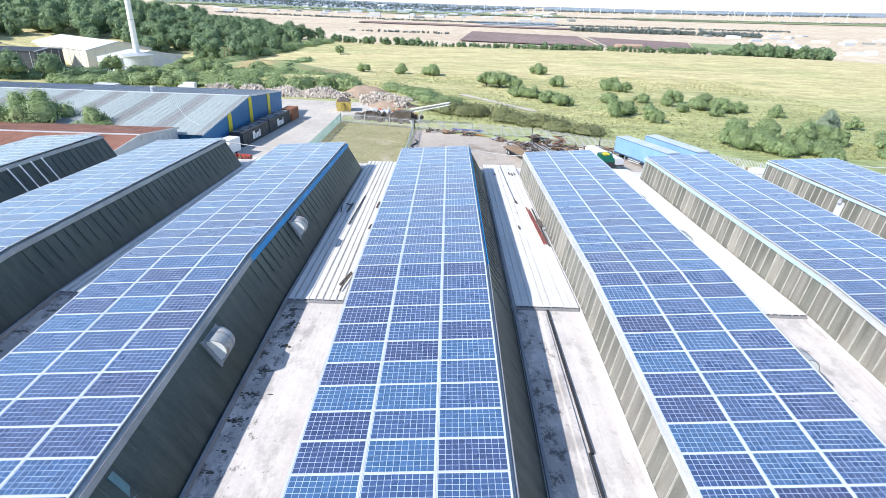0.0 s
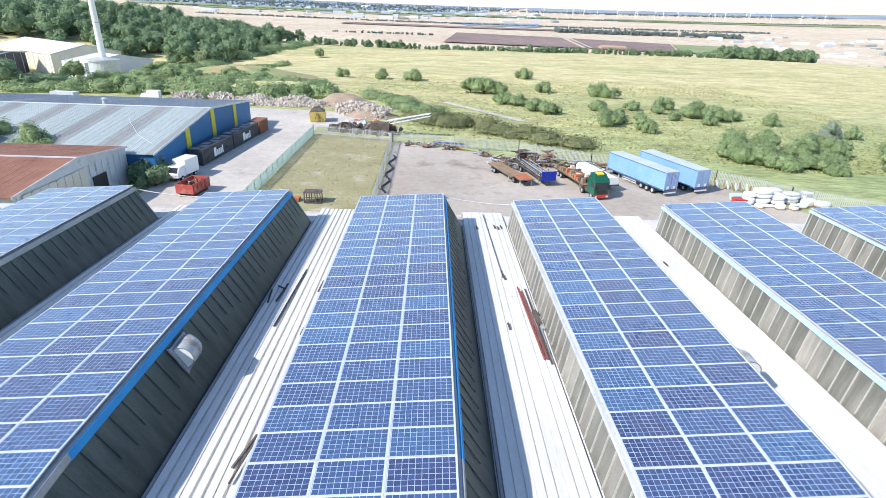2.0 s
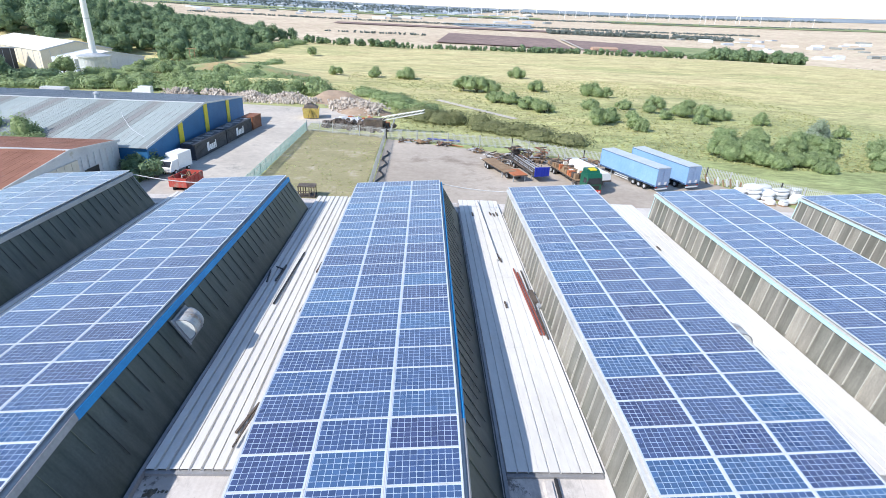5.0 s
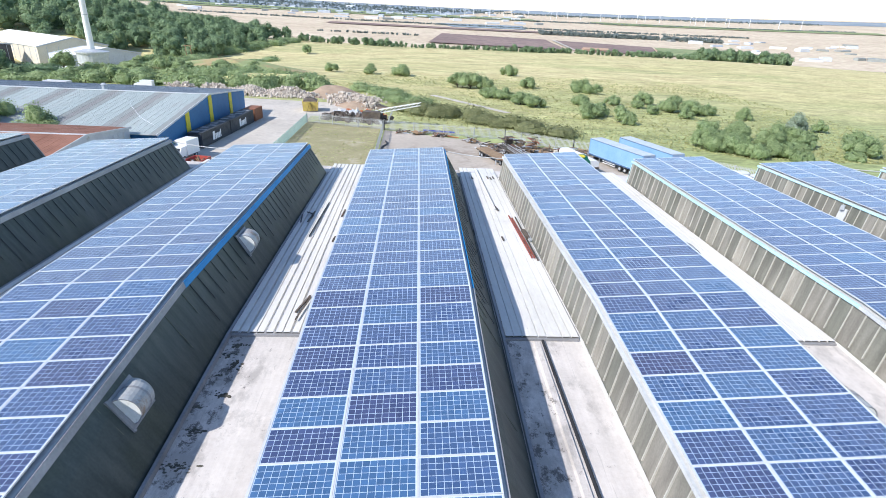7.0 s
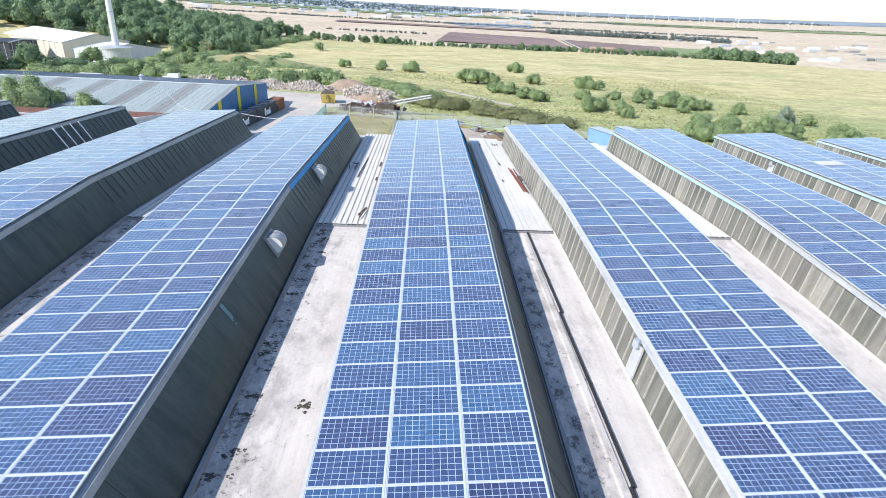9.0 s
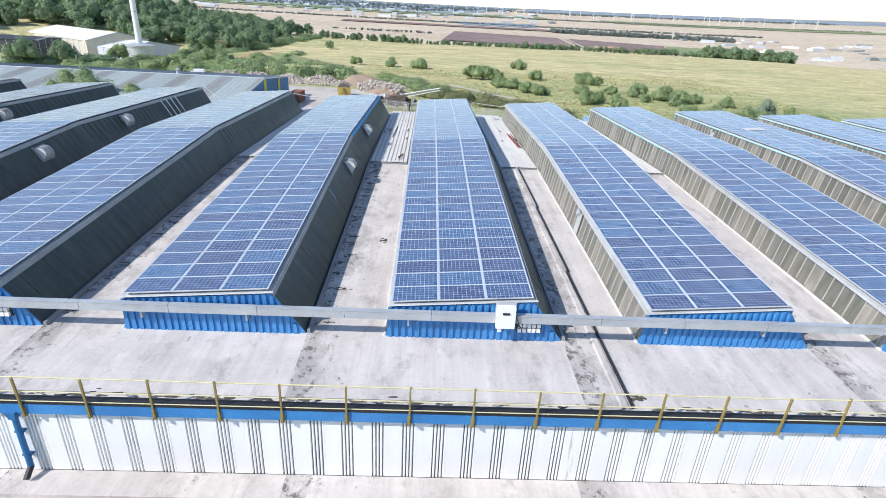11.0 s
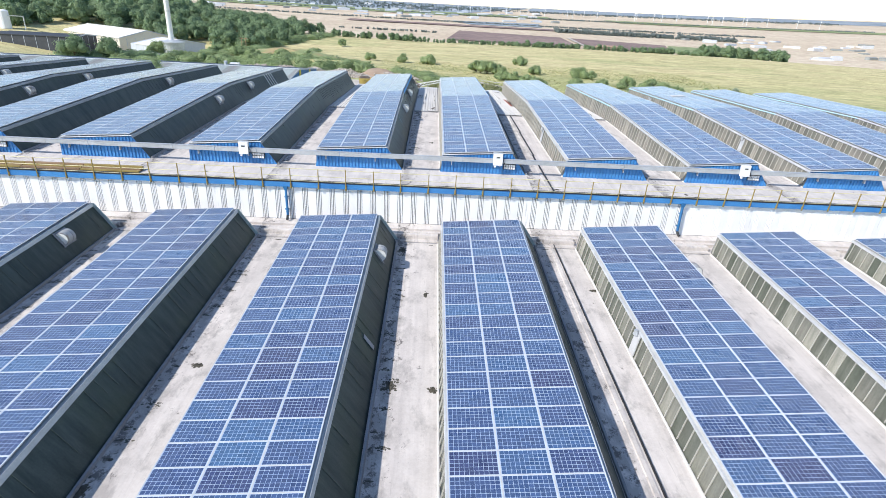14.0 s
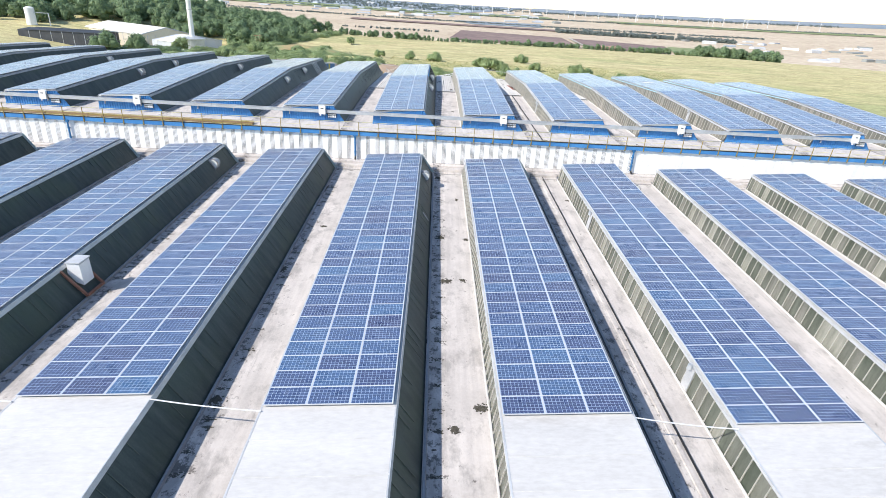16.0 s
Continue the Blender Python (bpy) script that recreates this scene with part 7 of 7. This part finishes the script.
# rubble banks
def rubble(name, label, x0, y0, x1, y1, wid, h, count, size, seed, mat):
    rnd = random.Random(seed)
    s = Shape()
    for i in range(count):
        u = rnd.random()
        off = rnd.gauss(0, 0.42)
        x, y = x0 + (x1 - x0) * u, y0 + (y1 - y0) * u + off * wid
        x += rnd.gauss(0, 0.3) * wid
        z = ground_h(x, y) + h * math.exp(-2.2 * off * off) * (0.75 + 0.3 * math.sin(u * 17 + seed)) * rnd.uniform(0.5, 1.0)
        q = size * rnd.uniform(0.4, 1.6)
        m = Matrix.Translation((x, y, z)) @ Euler((rnd.uniform(0, 6), rnd.uniform(0, 6), rnd.uniform(0, 6))).to_matrix().to_4x4()
        pts = [m @ Vector((sx * q * rnd.uniform(0.6, 1), sy * q * 0.8 * rnd.uniform(0.6, 1), sz * q * 0.6)) for sz in (-1, 1) for sx, sy in ((-1, -1), (1, -1), (1, 1), (-1, 1))]
        s.hexa(pts)
    return thing(name, label, "rubble", kind="stuff", data=s.mesh(name, mat))


def mound(name, label, x, y, rx, ry, h, mat, seed):
    s = Shape()
    n, m = 20, 7
    rings = []
    for j in range(m + 1):
        q = j / m
        rings.append([(x + math.cos(2 * math.pi * i / n) * rx * q, y + math.sin(2 * math.pi * i / n) * ry * q) for i in range(n)])
    for j in range(m):
        for i in range(n):
            k2 = (i + 1) % n
            f = []
            for (px, py), q in ((rings[j][i], j / m), (rings[j + 1][i], (j + 1) / m), (rings[j + 1][k2], (j + 1) / m), (rings[j][k2], j / m)):
                z = ground_h(px, py) - 0.15 + h * (1 - q * q) ** 1.6 * (1 + 0.35 * noise.noise(Vector((px * 0.3, py * 0.3, seed))))
                f.append((px, py, z))
            s.face(f if j else [f[0], f[1], f[2]])
    return thing(name, label, "earth bank", kind="structure", data=s.mesh(name, mat, smooth=True))


mound("earth_bank", "bare brown earth bank behind the rubble", -24.5, 167.1, 10, 8, 2.8, MUD, 1)
mound("earth_bank", "bare brown earth mound under rubble", -15.3, 149.1, 8, 6, 1.8, MUD, 2)
mound("earth_bank", "dry reddish-brown weeds on the grassy mound", -72.0, 219.5, 34, 19, 2.6, WEEDS, 4)
mound("earth_bank", "grassy earth bank above the track", -49.0, 186.4, 26, 9, 3.4, GRASS, 3)
rubble("rubble_heap", "long heap of pale broken concrete and brick", -59.2, 163.2, -30.6, 161.9, 3.6, 2.6, 3200, 0.25, 1, RUBBLE)
rubble("rubble_heap", "heap of pale broken stone beside the hedge", -70.4, 163.3, -64.3, 164.3, 2.6, 2.8, 800, 0.25, 2, RUBBLE)
rubble("rubble_heap", "heap of brick and concrete rubble by the skip", -22.5, 154.4, -12.3, 148.0, 4.5, 3.0, 1700, 0.26, 3, RUBBLE)
rubble("debris_heap", "tangled heap of demolition debris by the fence", -21.5, 131.0, -8.1, 127.3, 2.6, 1.6, 380, 0.45, 4, SCRAP)
rubble("debris_heap", "pale broken boards among demolition debris", -19.4, 132.0, -9.1, 128.3, 2.6, 1.9, 160, 0.5, 5, SHED_WHITE)
rubble("debris_heap", "broken red brick among demolition debris", -17.3, 134.1, -8.1, 129.3, 2.0, 1.6, 160, 0.4, 6, ORANGE)

conv = thing("conveyor", "white lattice conveyor boom rising from a crusher", "conveyor", pose(-9.0, 127.0, G0, 0, 0, -14))
for dy in (-0.45, 0.45):
    for dz in (0.0, 0.8):
        s = Shape()
        s.beam((0, dy, 2.2 + dz), (9.5, dy, 4.6 + dz * 0.7), 0.12, 0.12)
        part("chord", s.mesh("chord", WHITE_P), conv)
    for i in range(9):
        s = Shape()
        u, v = i / 9, (i + 1) / 9
        s.beam((9.5 * u, dy, 2.2 + 2.4 * u), (9.5 * v, dy, 2.2 + 2.4 * v + 0.7), 0.07, 0.07)
        part("lattice_bar", s.mesh("lattice_bar", WHITE_P), conv)
s = Shape()
s.beam((-1, 0, 2.3), (9.6, 0, 4.9), 0.7, 0.08)
part("belt", s.mesh("belt", BLACK), conv)
s = Shape()
for dy in (-0.4, 0.4):
    s = Shape()
    s.beam((2.0, dy, 0.2), (3.0, dy, 2.8), 0.14, 0.14)
    part("support_leg", s.mesh("support_leg", GALV), conv)
s = Shape()
s.tube((1.6, -0.6, 0.45), (1.6, 0.6, 0.45), 0.45, 0.45, 12)
part("road_wheel", s.mesh("road_wheel", TYRE), conv)
s = Shape()
s.hexa([(-3.2, -0.9, 0.0), (0.4, -0.9, 0.0), (0.4, 0.9, 0.0), (-3.2, 0.9, 0.0), (-3.6, -1.3, 2.4), (0.6, -1.2, 2.5), (0.6, 1.2, 2.5), (-3.6, 1.3, 2.4)])
part("crusher_hopper", s.mesh("crusher_hopper", SCRAP), conv, "rusty crusher hopper")

box_van(-73.5, 161.2, 95, "white lorry parked on the gravel track", 5.2)
container(-96.5, 161.5, 86, 6.6, SHED_WHITE, "low white box body parked on the track", False, 0.62)

# ---- distance: turbines, sheds and the town ----


BRICK = plain("pale_brick", (0.46, 0.31, 0.22), 0.9)


def turbine(x, y, h, seed):
    rnd = random.Random(seed)
    root = thing("wind_turbine", "distant white wind turbine on the plain", "wind turbine", pose(x, y, ground_h(x, y), 0, 0, rnd.uniform(-40, 40)), "distant wind turbines")
    s = Shape()
    s.tube((0, 0, 0), (0, 0, h), 1.5, 0.9, 8)
    part("tower", s.mesh("tower", WHITE_P), root)
    s = Shape()
    s.box(-1.2, -3, h - 1, 1.2, 3, h + 1.4)
    part("nacelle", s.mesh("nacelle", WHITE_P), root)
    a = rnd.uniform(0, 120)
    for i in range(3):
        t = radians(a + 120 * i)
        s = Shape()
        s.tube((0, -3.2, h), (math.sin(t) * h * 0.5, -3.2, h + math.cos(t) * h * 0.5), 0.9, 0.3, 5)
        part("blade", s.mesh("blade", WHITE_P), root)


for i in range(26):
    u = i / 25
    turbine(120 + 1900 * u + random.uniform(-25, 25), 3550 - 350 * u + random.uniform(-160, 160), random.uniform(34, 46), i)
rnd = random.Random(9)
for i in range(46):
    x, y = rnd.uniform(760, 1500), rnd.uniform(1150, 1900)
    w, d, hh = rnd.uniform(14, 44), rnd.uniform(10, 22), rnd.uniform(3, 7)
    s = Shape()
    s.prism([(-d / 2, 0), (d / 2, 0), (d / 2, hh), (0, hh * 1.25), (-d / 2, hh)], -w / 2, w / 2, "x")
    thing("distant_building", "pale low industrial building on the plain", "building", pose(x, y, ground_h(x, y), 0, 0, rnd.uniform(-30, 30)), "distant buildings", data=s.mesh("distant_building", rnd.choice((SHED_WHITE, SHED_WHITE, PALE_ROOF, GREY_CLAD, OLD_HALF))))
for i in range(90):
    x, y = rnd.uniform(-1100, 600), rnd.uniform(2450, 3900)
    w, d, hh = rnd.uniform(20, 60), rnd.uniform(14, 30), rnd.uniform(4, 9)
    s = Shape()
    s.prism([(-d / 2, 0), (d / 2, 0), (d / 2, hh), (0, hh * 1.3), (-d / 2, hh)], -w / 2, w / 2, "x")
    thing("distant_building", "hazy building in the distant town", "building", pose(x, y, ground_h(x, y), 0, 0, rnd.uniform(-30, 30)), "distant buildings", data=s.mesh("distant_building", rnd.choice((SHED_WHITE, GREY_CLAD, GREY_CLAD, OLD_HALF))))
s = Shape()
s.prism([(-7, 0), (7, 0), (7, 5), (0, 8), (-7, 5)], -28, 28, "x")
thing("distant_building", "long brick farm building on the plain", "building", pose(367.6, 1190, ground_h(367.6, 1190), 0, 0, 10), "distant buildings", data=s.mesh("distant_building", BRICK))
